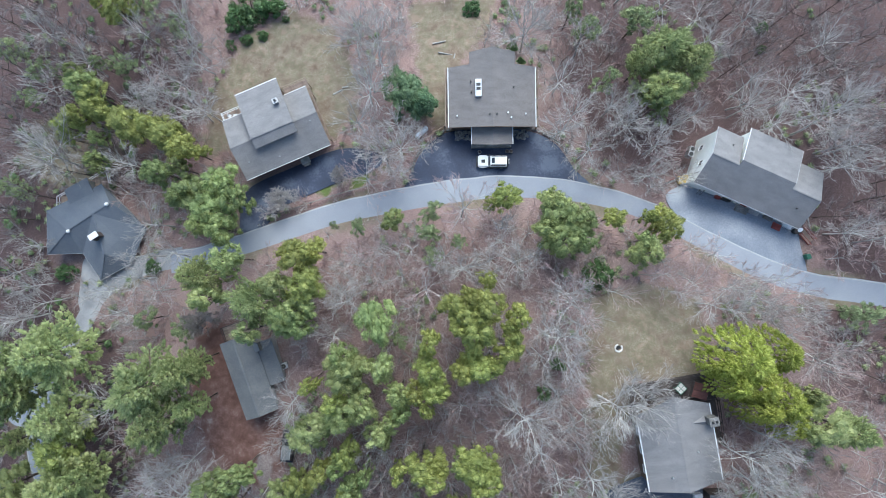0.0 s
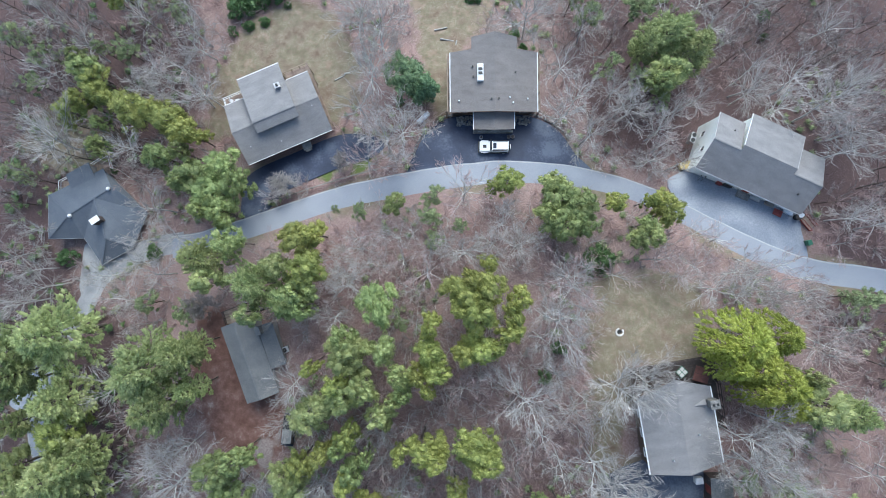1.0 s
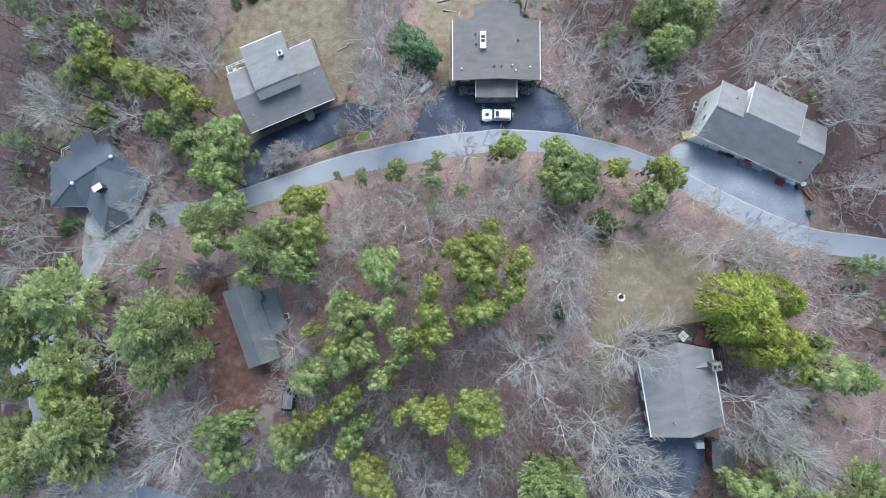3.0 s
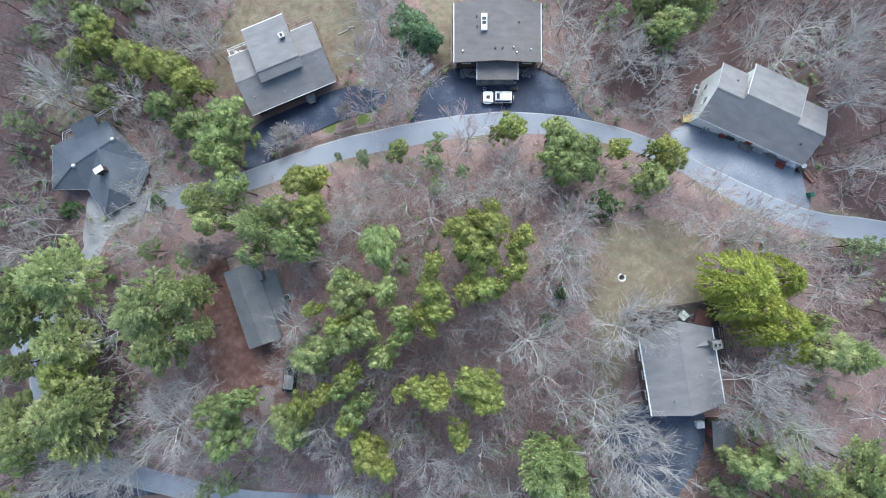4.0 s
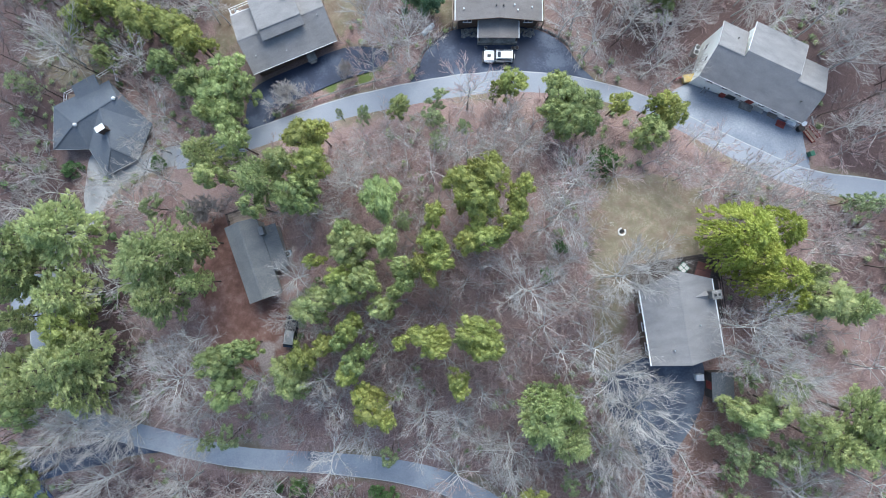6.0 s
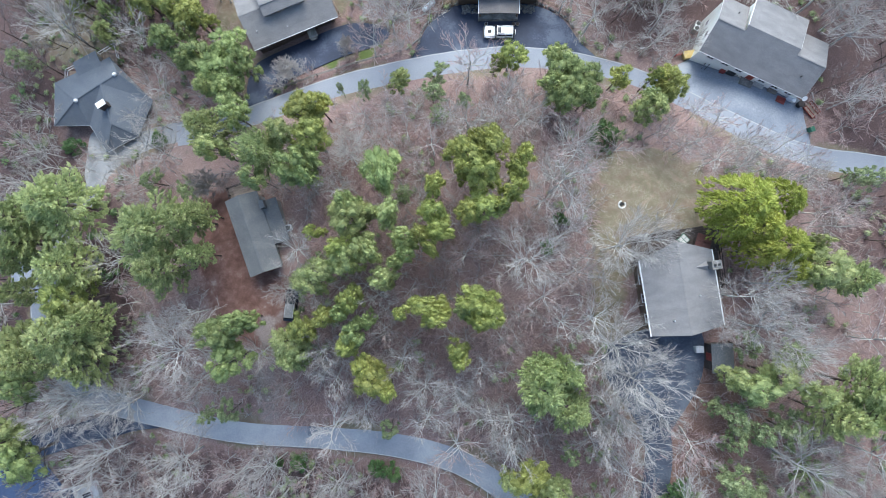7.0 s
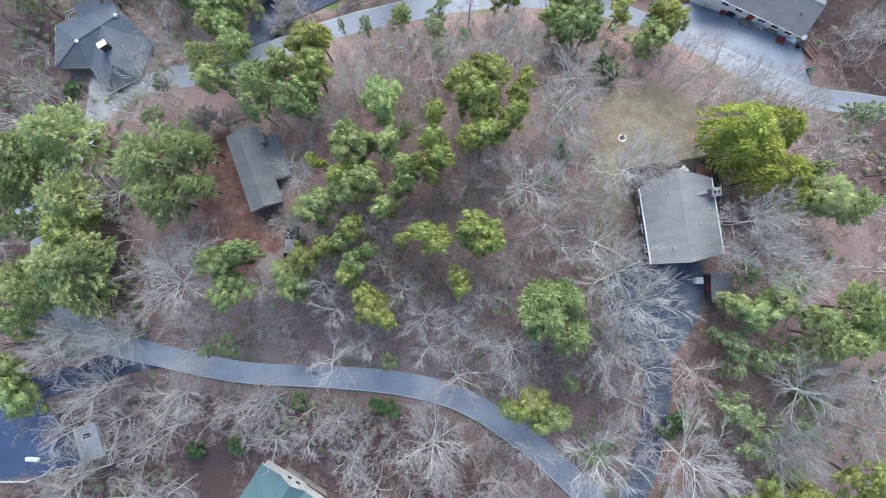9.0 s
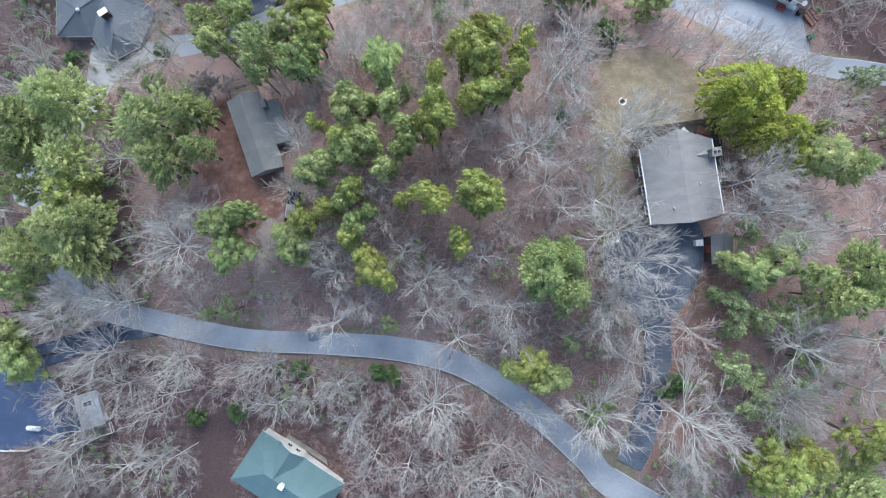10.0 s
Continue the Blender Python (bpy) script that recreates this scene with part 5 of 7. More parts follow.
def cedar_meshes(seed, height_m, radius, mat, fronds=290):
    """A dense broad evergreen whose surface is a thatch of drooping fronds."""
    rng = np.random.default_rng(seed)
    r2 = random.Random(seed)
    t = Limbs()
    line = branch_line(r2, (0, 0, -0.4), (0, 0, 1), height_m * 0.9, 6, 0.03, 0.05)
    t.tube(line, [0.22 * (1.05 - 0.14 * i) for i in range(7)], 6)
    cs, rs, ws = [], [], []
    lobes = [(rng.uniform(0, 6.28), rng.uniform(0.1, 0.22)) for _ in range(5)]
    for i in range(fronds):
        az = i * 2.39996 + rng.uniform(-0.15, 0.15)
        f = math.sqrt((i + 0.5) / fronds)
        edge = 1.0 + sum(a * math.cos((az - z) * (k + 2)) for k, (z, a) in enumerate(lobes)) * 0.35
        rr = radius * f * edge * rng.uniform(0.93, 1.05)
        z = height_m * (1.0 - 0.62 * f ** 2.4) * rng.uniform(0.94, 1.02)
        cs.append((math.cos(az) * rr, math.sin(az) * rr, z))
        w = np.array([math.cos(az), math.sin(az), 0.3 - 0.9 * f]) + rng.normal(0, 0.22, 3)
        ws.append(w / np.linalg.norm(w))
        rs.append(rng.uniform(0.26, 0.44) * radius / 5)
        if i % 12 == 0:
            b, _ = at_line(line, min(0.95, max(0.2, z / height_m - 0.3)))
            t.tube([b, Vector(cs[-1])], [0.05, 0.015], 3)
    tr = sprays(rng, cs, rs, 26, 0.3, 0.055, flat=0.6, core=0.85, ways=ws, up=0.15, bush=0.3)
    return t.mesh("evergreen_trunk", M["bark_dark"]), tri_soup("evergreen_crown", tr, mat)


def bush_meshes(seed, height_m, radius, mat, puffs=34):
    """A dense rounded evergreen bush of leafy clumps."""
    rng = np.random.default_rng(seed)
    t = Limbs()
    cs, rs = [], []
    for i in range(puffs):
        v = rng.normal(0, 1, 3)
        v[2] = abs(v[2]) * 0.9 + 0.1
        v /= np.linalg.norm(v)
        k = rng.uniform(0.5, 0.95)
        p = np.array([v[0] * radius * k, v[1] * radius * k, height_m * (0.15 + 0.75 * v[2] * k)])
        cs.append(p)
        rs.append(radius * rng.uniform(0.2, 0.34))
        if i % 5 == 0:
            t.tube([(0, 0, -0.2), Vector(p) * 0.5 + Vector((0, 0, 0.05)), Vector(p)], [0.06, 0.04, 0.015], 4)
    tr = sprays(rng, cs, rs, 46, 0.24, 0.065, bush=0.6)
    return t.mesh("bush_stem", M["bark_dark"]), tri_soup("bush_crown", tr, mat)


SORT = {}
SORT["pine_y"] = [(*pine_meshes(10 + i, 13, 2.6, M["needle_yellow"]), 13, 2.6) for i in range(5)]
SORT["pine_g"] = [(*pine_meshes(20 + i, 13, 2.8, M["needle_green"]), 13, 2.8) for i in range(5)]
SORT["pine_p"] = [(*pine_meshes(30 + i, 13, 2.8, M["needle_pale"], length=0.3), 13, 2.8) for i in range(3)]
SORT["pine_t"] = [(*pine_meshes(35 + i, 9, 2.6, M["needle_dull"], puffs=34, needles=60, puff=0.17, gap=0.19, low=0.25, thin=0.2), 9, 2.6) for i in range(3)]
SORT["spruce"] = [(*pine_meshes(45 + i, 7, 2.6, M["needle_deep"], puffs=90, needles=44, puff=0.22, low=0.12, gap=0.11, nheads=6), 7, 2.6) for i in range(2)]
SORT["white"] = [(*white_pine_meshes(40 + i, 19, 5.0, M["needle_pale"]), 19, 5.0) for i in range(4)]
SORT["cedar"] = [(*cedar_meshes(50 + i, 12, 4.4, M["needle_gold"]), 12, 4.4) for i in range(3)]
SORT["big_p"] = [(*white_pine_meshes(55 + i, 15, 4.0, M["needle_pale"], levels=8), 15, 4.0) for i in range(3)]
SORT["bush"] = [(*bush_meshes(60 + i, 2.6, 1.8, M["leaf_dark"]), 2.6, 1.8) for i in range(3)]
SORT["bare"] = [(*bare_tree_meshes(70 + i, 13, 4.2, 11, 6, 4, 5, M["twig"], fork=0.5), 13, 4.2) for i in range(6)]
SORT["bare_big"] = [(*bare_tree_meshes(80 + i, 16, 6.0, 13, 8, 6, 6, M["twig"], fork=0.45, thick=1.1), 16, 6.0) for i in range(5)]
SORT["bare_red"] = [(*bare_tree_meshes(90 + i, 11, 3.2, 10, 5, 4, 5, M["twig_red"], fork=0.45, thick=0.8), 11, 3.2) for i in range(4)]
SORT["sapling"] = [(*bare_tree_meshes(100 + i, 6.5, 2.4, 7, 4, 4, 4, M["twig" if i % 2 else "twig_red"], fork=0.25, thick=0.9), 6.5, 2.4) for i in range(4)]
SORT["orchard"] = [(*bare_tree_meshes(110 + i, 5.0, 1.9, 26, 7, 6, 7, M["twig"], fork=0.3, thick=0.8, lift=0.5), 5.0, 2.6) for i in range(2)]
KIND = {
    "pine_y": ("pine_tree", "yellow-green round-headed pine in the woods", "tree", "pines in the woods"),
    "pine_g": ("pine_tree", "mid-green round-headed pine in the woods", "tree", "pines in the woods"),
    "pine_p": ("pine_tree", "pale green pine with a loose round crown", "tree", "pines in the woods"),
    "pine_t": ("pine_tree", "thin dull green young pine under bare trees", "tree", "young pines under the bare trees"),
    "white": ("white_pine", "tall pale green white pine with feathery boughs", "tree", "white pines"),
    "big_p": ("pine_tree", "broad pale green pine with a clumped crown", "tree", "pines in the woods"),
    "spruce": ("spruce_tree", "dense dark green bushy spruce on the lawn edge", "tree", "yard spruces"),
    "cedar": ("evergreen_tree", "broad dense yellow-green evergreen beside the hill house", "tree", "broad evergreens"),
    "bush": ("evergreen_bush", "dense dark green rounded evergreen bush", "bush", "evergreen bushes"),
    "bare": ("bare_tree", "leafless grey-barked deciduous tree on leafy slope", "tree", "bare trees in the woods"),
    "bare_big": ("bare_tree", "large leafless tree with pale spreading limbs", "tree", "bare trees in the woods"),
    "bare_red": ("bare_tree", "slender leafless tree with reddish budding twigs", "tree", "bare trees in the woods"),
    "sapling": ("bare_sapling", "thin leafless sapling in the undergrowth", "tree", "saplings in the woods"),
    "orchard": ("ornamental_tree", "small bare ornamental tree in the front yard", "tree", "yard trees"),
}
PLANTED = []
pick = random.Random(5)


def plant(sort, x, y, tall, wide):
    """A tree of the sort, so tall and with a crown so wide (radius), at a place on the land."""
    tm, cm, h0, r0 = pick.choice(SORT[sort])
    name, label, cat, group = KIND[sort]
    root = new(name)
    root.location = (x, y, float(height(x, y)) - 0.05)
    root.rotation_euler = (0, 0, pick.uniform(0, 6.28))
    k = pick.uniform(0.84, 1.16)
    root.scale = (wide / r0 * k, wide / r0 / k, tall / h0)
    tagged(root, label, cat, group)
    for n, me in (("trunk", tm), ("crown", cm)):
        ob = new(n, me)
        ob.parent = root
    PLANTED.append((x, y, wide, sort))
    return root


# ---- trees that stand out, one by one ----
plant("pine_g", -55.7, 28.3, 12, 3.0)
plant("pine_g", -56.8, 30.2, 12, 2.0)
plant("pine_y", -54.2, 26.8, 11, 2.5)
plant("pine_y", -53.7, 24.5, 11, 2.5)
plant("pine_y", -57.9, 21.9, 11, 2.6)
plant("pine_y", -56.8, 23.4, 11, 2.0)
plant("pine_g", -54.4, 20.4, 8, 1.5)
plant("pine_g", -54.5, 17.0, 8, 1.7)
plant("pine_g", -54.1, 15.4, 8, 1.2)
plant("pine_y", -51.0, 41.1, 12, 2.8)
plant("pine_y", -54.0, 41.9, 12, 1.9)
plant("pine_t", -49.3, 42.8, 9, 2.8)
plant("pine_t", -42.8, 38.3, 9, 2.2)
plant("pine_t", -51.1, 32.7, 9, 2.6)
plant("pine_t", -54.8, 32.6, 9, 1.6)
plant("pine_t", -66.0, 27.4, 9, 2.0)
plant("pine_t", -69.9, 35.3, 9, 2.8)
plant("pine_t", -64.7, 32.2, 9, 2.4)
plant("pine_y", -48.3, 22.0, 11, 3.5)
plant("pine_y", -45.0, 21.8, 11, 2.4)
plant("pine_y", -42.1, 20.2, 11, 3.4)
plant("pine_y", -39.4, 18.1, 11, 2.5)
plant("pine_y", -37.6, 17.2, 11, 1.8)
plant("pine_g", -42.9, 14.2, 11, 2.7)
plant("pine_g", -39.8, 15.0, 11, 1.7)
plant("pine_g", -36.9, 10.9, 12, 3.8)
plant("pine_g", -32.6, 12.2, 12, 3.1)
plant("pine_g", -33.6, 8.1, 12, 3.8)
plant("pine_g", -30.4, 9.4, 12, 2.5)
plant("pine_g", -38.8, 10.4, 12, 2.3)
plant("pine_g", -31.8, 5.1, 12, 2.8)
plant("pine_g", -35.1, 6.2, 12, 2.5)
plant("pine_t", -69.3, 13.2, 7, 2.4)
plant("pine_t", -66.7, 11.8, 7, 1.6)
plant("white", -33.5, -1.5, 18, 3.4)
plant("white", -25.6, -4.9, 18, 3.8)
plant("pine_p", -29.6, 0.9, 16, 2.5)
plant("pine_p", -31.9, -4.4, 16, 2.3)
plant("pine_p", -22.5, -2.5, 16, 2.4)
plant("pine_p", -25.5, -8.6, 16, 1.9)
plant("pine_y", -19.7, 1.0, 14, 3.4)
plant("pine_y", -18.4, -3.0, 14, 3.2)
plant("pine_y", -17.8, 1.8, 14, 2.0)
plant("pine_g", -20.9, -6.8, 14, 3.1)
plant("pine_g", -19.2, -5.8, 14, 2.4)
plant("pine_g", -18.7, -8.3, 14, 1.7)
plant("white", -53.8, -11.6, 20, 6.1)
plant("white", -60.5, -13.8, 20, 4.0)
plant("white", -39.2, -15.4, 20, 5.4)
plant("white", -51.2, -29.9, 20, 5.7)
plant("white", -52.5, -20.3, 18, 4.7)
plant("white", -61.9, -19.2, 18, 3.3)
plant("white", -37.6, -20.7, 18, 4.0)
plant("white", -34.8, -14.0, 18, 3.1)
plant("white", -57.3, -33.2, 18, 3.8)
plant("white", -48.3, -27.8, 18, 3.1)
plant("white", -49.4, -34.1, 18, 3.1)
plant("white", -33.6, -18.8, 15, 2.3)
plant("white", -33.8, -13.1, 15, 2.2)
plant("pine_y", -52.2, -24.8, 15, 3.4)
plant("pine_g", -62.6, -31.8, 12, 3.7)
plant("pine_g", -62.7, -37.6, 12, 3.4)
plant("pine_t", -43.8, -7.8, 8, 2.2)
plant("pine_t", -38.0, -9.1, 8, 2.0)
plant("pine_g", -29.8, -29.0, 14, 3.4)
plant("pine_g", -28.8, -32.8, 14, 3.2)
plant("pine_g", -27.1, -27.5, 14, 2.2)
plant("pine_t", -33.7, -41.3, 9, 1.7)
plant("pine_t", -30.7, -40.7, 9, 2.1)
plant("pine_p", -21.3, -30.2, 11, 2.6)
plant("pine_p", -19.8, -31.9, 11, 2.3)
plant("pine_p", -21.0, -32.9, 11, 1.9)
plant("pine_t", -12.2, 5.4, 7, 1.6)
plant("pine_t", -1.8, 7.3, 7, 1.9)
plant("pine_t", -2.2, 4.3, 7, 2.1)
plant("pine_t", 2.1, 2.9, 7, 1.5)
plant("pine_t", -1.4, 1.0, 7, 1.7)
plant("pine_t", -15.8, 5.7, 7, 0.8)
plant("pine_t", -5.9, -10.4, 7, 1.5)
plant("pine_g", -7.1, 6.4, 8, 1.8)
plant("pine_y", 8.7, 9.2, 9, 2.5)
plant("pine_y", 6.6, 8.1, 9, 1.3)
plant("pine_g", 14.6, 8.3, 11, 2.4)
plant("pine_g", 15.6, 6.1, 11, 3.1)
plant("pine_g", 18.3, 5.5, 11, 2.9)
plant("pine_g", 14.0, 4.2, 11, 2.2)
plant("pine_g", 16.1, 2.9, 11, 2.9)
plant("pine_g", 18.5, 2.5, 11, 1.9)
plant("spruce", -5.2, 25.9, 7, 3.9)
plant("spruce", -2.8, 24.2, 7, 2.5)
plant("pine_g", -8.9, -7.6, 13, 3.4)
plant("pine_y", 2.6, -6.2, 15, 3.1)
plant("pine_y", 5.5, -5.4, 15, 2.8)
plant("pine_y", 4.0, -8.5, 15, 3.1)
plant("pine_y", 1.7, -7.9, 15, 1.6)
plant("pine_y", 3.6, -4.3, 15, 1.8)
plant("pine_y", 9.1, -6.7, 15, 1.9)
plant("pine_y", 8.3, -8.6, 15, 1.6)
plant("pine_y", 7.8, -10.5, 15, 1.9)
plant("pine_y", 5.8, -2.1, 9, 1.6)
plant("pine_y", 4.5, -12.9, 14, 2.6)
plant("pine_y", 2.3, -13.3, 14, 2.0)
plant("pine_y", 6.3, -12.5, 14, 1.5)
plant("pine_y", -1.7, -9.9, 14, 1.7)
plant("pine_y", -1.9, -13.4, 14, 2.3)
plant("pine_y", -1.2, -15.7, 14, 2.1)
plant("pine_y", -3.6, -16.2, 14, 1.6)
plant("pine_y", -2.3, -17.9, 14, 1.3)
plant("pine_g", -5.8, -16.5, 13, 2.0)
plant("pine_g", -5.5, -18.5, 13, 1.6)
plant("pine_g", -12.7, -14.0, 13, 3.3)
plant("pine_g", -13.2, -12.0, 13, 2.2)
plant("pine_g", -10.6, -18.1, 13, 2.5)
plant("pine_g", -13.2, -19.3, 13, 2.7)
plant("pine_g", -6.6, -19.5, 13, 1.5)
plant("pine_y", -14.2, -17.7, 13, 2.0)
plant("pine_y", -17.7, -15.7, 13, 1.3)
plant("pine_p", -8.0, -13.5, 12, 2.3)
plant("pine_p", -10.0, -13.1, 12, 1.3)
plant("pine_p", -8.5, -21.7, 12, 2.1)
plant("pine_p", -17.4, -21.0, 12, 2.7)
plant("pine_p", -18.1, -22.6, 12, 2.2)
plant("pine_y", -2.9, -25.1, 14, 2.4)
plant("pine_y", -1.5, -26.5, 14, 2.0)
plant("pine_y", -5.8, -26.0, 14, 1.3)
plant("pine_y", 3.7, -24.7, 14, 2.7)
plant("pine_y", 5.2, -26.1, 14, 2.1)
plant("pine_y", 3.9, -26.7, 14, 1.8)
plant("pine_g", 1.9, -25.4, 12, 1.6)
plant("pine_g", -14.0, -26.1, 12, 1.5)
plant("pine_g", -12.1, -28.9, 12, 2.3)
plant("pine_g", -7.4, -22.4, 12, 1.0)
plant("pine_g", -10.3, -27.1, 12, 1.3)
plant("pine_y", -12.7, -24.4, 12, 2.1)
plant("pine_y", -13.1, -30.4, 12, 2.0)
plant("pine_y", -16.1, -26.8, 12, 1.9)
plant("pine_y", -19.1, -28.3, 12, 2.3)
plant("pine_y", -10.0, -34.7, 12, 3.1)
plant("pine_y", -11.0, -33.1, 12, 1.9)
plant("pine_y", -7.8, -36.4, 12, 1.5)
plant("pine_y", 1.2, -30.5, 12, 1.8)
plant("pine_y", 1.6, -31.9, 12, 1.6)
plant("pine_t", -7.8, -42.3, 9, 1.7)
plant("pine_t", -6.5, -33.5, 9, 0.8)
plant("big_p", 12.2, -34.9, 16, 4.2)
plant("big_p", 14.9, -37.0, 16, 3.0)
plant("big_p", 11.3, -32.7, 16, 2.6)
plant("big_p", 14.2, -32.8, 16, 2.4)
plant("pine_y", 30.0, 6.2, 10, 2.0)
plant("pine_y", 30.9, 4.5, 10, 2.2)
plant("pine_y", 23.4, 6.0, 10, 1.8)
plant("pine_y", 28.3, 6.1, 10, 1.3)
plant("pine_g", 27.0, 1.2, 10, 2.6)
plant("pine_g", 27.0, 2.8, 10, 1.7)
plant("pine_t", 32.1, 21.3, 9, 1.6)
plant("pine_t", 30.4, 25.4, 9, 2.4)
plant("big_p", 33.2, 31.7, 15, 4.9)
plant("big_p", 37.6, 29.9, 15, 3.6)
plant("big_p", 29.9, 29.3, 15, 2.7)
plant("pine_g", 33.1, 25.7, 13, 3.8)
plant("pine_g", 31.7, 23.4, 13, 2.1)
plant("pine_t", 30.8, 37.8, 11, 3.3)
plant("pine_t", 22.4, 35.5, 11, 2.5)
plant("pine_t", 20.5, 39.1, 11, 2.1)
plant("pine_t", 24.4, 26.8, 11, 2.2)
plant("cedar", 36.4, -12.0, 13, 4.1)
plant("cedar", 41.5, -11.5, 13, 2.8)
plant("cedar", 33.6, -12.7, 12, 2.0)
plant("cedar", 38.2, -15.0, 12, 3.3)
plant("cedar", 41.4, -17.4, 12, 3.0)
plant("cedar", 38.1, -18.1, 12, 2.2)
plant("cedar", 34.7, -15.0, 12, 2.1)
plant("cedar", 42.7, -20.3, 10, 2.2)
plant("pine_p", 46.5, -19.9, 12, 3.5)
plant("pine_p", 45.6, -16.8, 12, 1.4)
plant("pine_p", 44.0, -20.8, 12, 1.7)
plant("big_p", 50.5, -21.5, 13, 2.9)
plant("pine_t", 58.5, -7.7, 7, 2.6)
plant("pine_t", 55.8, -7.4, 7, 1.9)
plant("pine_p", 37.3, -34.6, 10, 3.0)
plant("pine_p", 34.8, -33.4, 10, 2.0)
plant("pine_p", 39.8, -33.1, 10, 2.5)
plant("pine_t", 42.9, -31.1, 8, 2.9)
plant("pine_t", 35.0, -38.6, 8, 2.7)
plant("pine_t", 32.8, -37.3, 8, 1.2)
plant("pine_t", 37.1, -29.9, 8, 2.1)
plant("big_p", 48.7, -34.1, 16, 3.6)
plant("big_p", 45.1, -37.3, 16, 3.0)
plant("big_p", 49.4, -37.4, 16, 3.0)
plant("pine_p", 42.9, -34.7, 13, 2.1)
plant("pine_y", 39.4, -58.1, 13, 3.8)
plant("pine_y", 36.2, -58.3, 13, 2.3)
plant("pine_y", 42.4, -56.1, 13, 2.4)
plant("pine_y", 49.3, -54.0, 13, 2.9)
plant("big_p", 47.2, -59.0, 14, 3.8)
plant("pine_t", 38.6, -49.7, 8, 3.7)
plant("pine_t", 35.2, -46.5, 8, 2.9)
plant("pine_t", 42.0, -40.1, 8, 3.0)
plant("pine_t", 41.4, -53.9, 8, 2.6)
plant("pine_t", 38.2, -40.4, 8, 2.4)
plant("pine_t", 35.2, -41.8, 8, 2.0)
plant("pine_t", 44.6, -45.5, 8, 2.3)
plant("pine_t", 43.2, -48.9, 8, 2.1)
plant("pine_y", 9.9, -46.8, 11, 3.0)
plant("pine_p", 13.7, -48.1, 11, 2.4)
plant("pine_p", 11.9, -49.1, 11, 1.8)
plant("pine_p", 7.9, -47.4, 11, 1.5)
plant("pine_t", 18.9, -53.0, 9, 2.4)
plant("pine_t", 15.5, -44.0, 9, 1.6)
plant("pine_g", -62.6, -48.6, 14, 4.3)
plant("pine_g", -63.6, -45.3, 14, 3.4)
plant("white", -59.9, -17.3, 18, 3.6)
plant("white", -59.3, -23.8, 18, 2.8)
plant("bush", -32.6, 43.9, 4, 3.5)
plant("bush", -34.6, 41.5, 4, 2.3)
plant("bush", -28.6, 43.5, 4, 2.1)
plant("bush", -35.7, 37.4, 1.7, 1.0)
plant("bush", -33.0, 38.3, 1.7, 1.1)
plant("bush", -30.3, 39.1, 1.7, 1.0)
plant("bush", -26.5, 42.0, 1.2, 0.7)
plant("bush", 5.3, 42.7, 2.2, 1.6)
plant("bush", 11.7, 34.8, 2.2, 1.0)
plant("bush", 12.8, 32.3, 2.2, 0.7)
plant("bush", 54.6, 39.4, 2.2, 1.1)
plant("bush", 53.6, 35.3, 2.2, 0.7)
plant("pine_t", 11.4, 40.8, 4, 1.7)
plant("bush", 21.2, -1.8, 5, 2.3)
plant("bush", -46.4, -0.2, 2.5, 1.3)
plant("bush", -61.3, -0.8, 2.5, 1.7)
plant("bush", 13.3, -17.6, 2.5, 1.1)
plant("bush", 15.3, -13.7, 2.5, 1.1)
plant("bush", 47.7, -20.6, 2.5, 0.8)
plant("bush", 30.7, -49.3, 2.8, 1.6)
plant("bush", 29.0, -51.1, 2.8, 1.2)
plant("bush", -22.4, -50.3, 2.8, 1.4)
plant("bush", -10.2, -50.2, 2.8, 1.5)
plant("bush", -7.9, -50.4, 2.8, 1.4)
plant("bush", -32.7, -57.5, 2.8, 1.8)
plant("bush", -39.6, -58.8, 2.8, 1.6)
plant("bush", -25.7, -50.4, 2.8, 0.9)
plant("bush", 38.7, -35.9, 1.2, 0.4)
plant("bare_big", -60.9, 17.1, 15, 5.2)
plant("bare_big", -37.0, -31.7, 15, 5.8)
plant("bare_big", -8.5, 16.1, 15, 4.0)
plant("bare_big", 9.4, -19.1, 15, 4.4)
plant("bare_big", 20.5, -17.9, 15, 4.1)
plant("bare_big", 24.1, -16.3, 15, 3.7)
plant("bare_big", 20.3, -29.2, 16, 5.0)
plant("bare_big", 21.9, -33.9, 16, 4.6)
plant("bare_big", 35.6, -23.6, 16, 3.4)
plant("bare_big", 37.9, -27.3, 16, 4.4)
plant("bare_big", 42.1, -29.9, 16, 3.3)
plant("bare_big", -20.2, -17.7, 16, 3.1)
plant("bare", -64.3, -7.5, 13, 3.4)
plant("bare", -61.0, -5.0, 13, 2.9)
plant("bare", -43.2, 6.3, 13, 3.5)
plant("bare", -44.5, 1.6, 13, 2.7)
plant("bare", -47.6, 15.6, 13, 3.0)
plant("bare", -42.4, 25.6, 13, 3.0)
plant("bare", -38.2, 24.0, 13, 3.2)
plant("bare", -47.8, 25.7, 13, 3.0)
plant("bare", -35.5, -26.8, 12, 3.0)
plant("bare", -54.5, -39.5, 12, 3.9)
plant("bare", -46.5, -40.0, 12, 3.9)
plant("bare", -34.9, -41.5, 12, 3.1)
plant("bare", -25.4, -31.7, 12, 2.7)
plant("bare", -34.8, -36.1, 12, 2.8)
plant("bare", -63.2, -2.6, 12, 2.7)
plant("bare", -63.2, 3.0, 12, 2.5)
plant("orchard", -35.3, -8.2, 7, 3.3)
plant("orchard", -24.5, 10.1, 5, 2.9)
plant("orchard", -15.6, 13.5, 4.2, 2.0)
plant("bare", -6.4, 21.1, 9, 2.9)
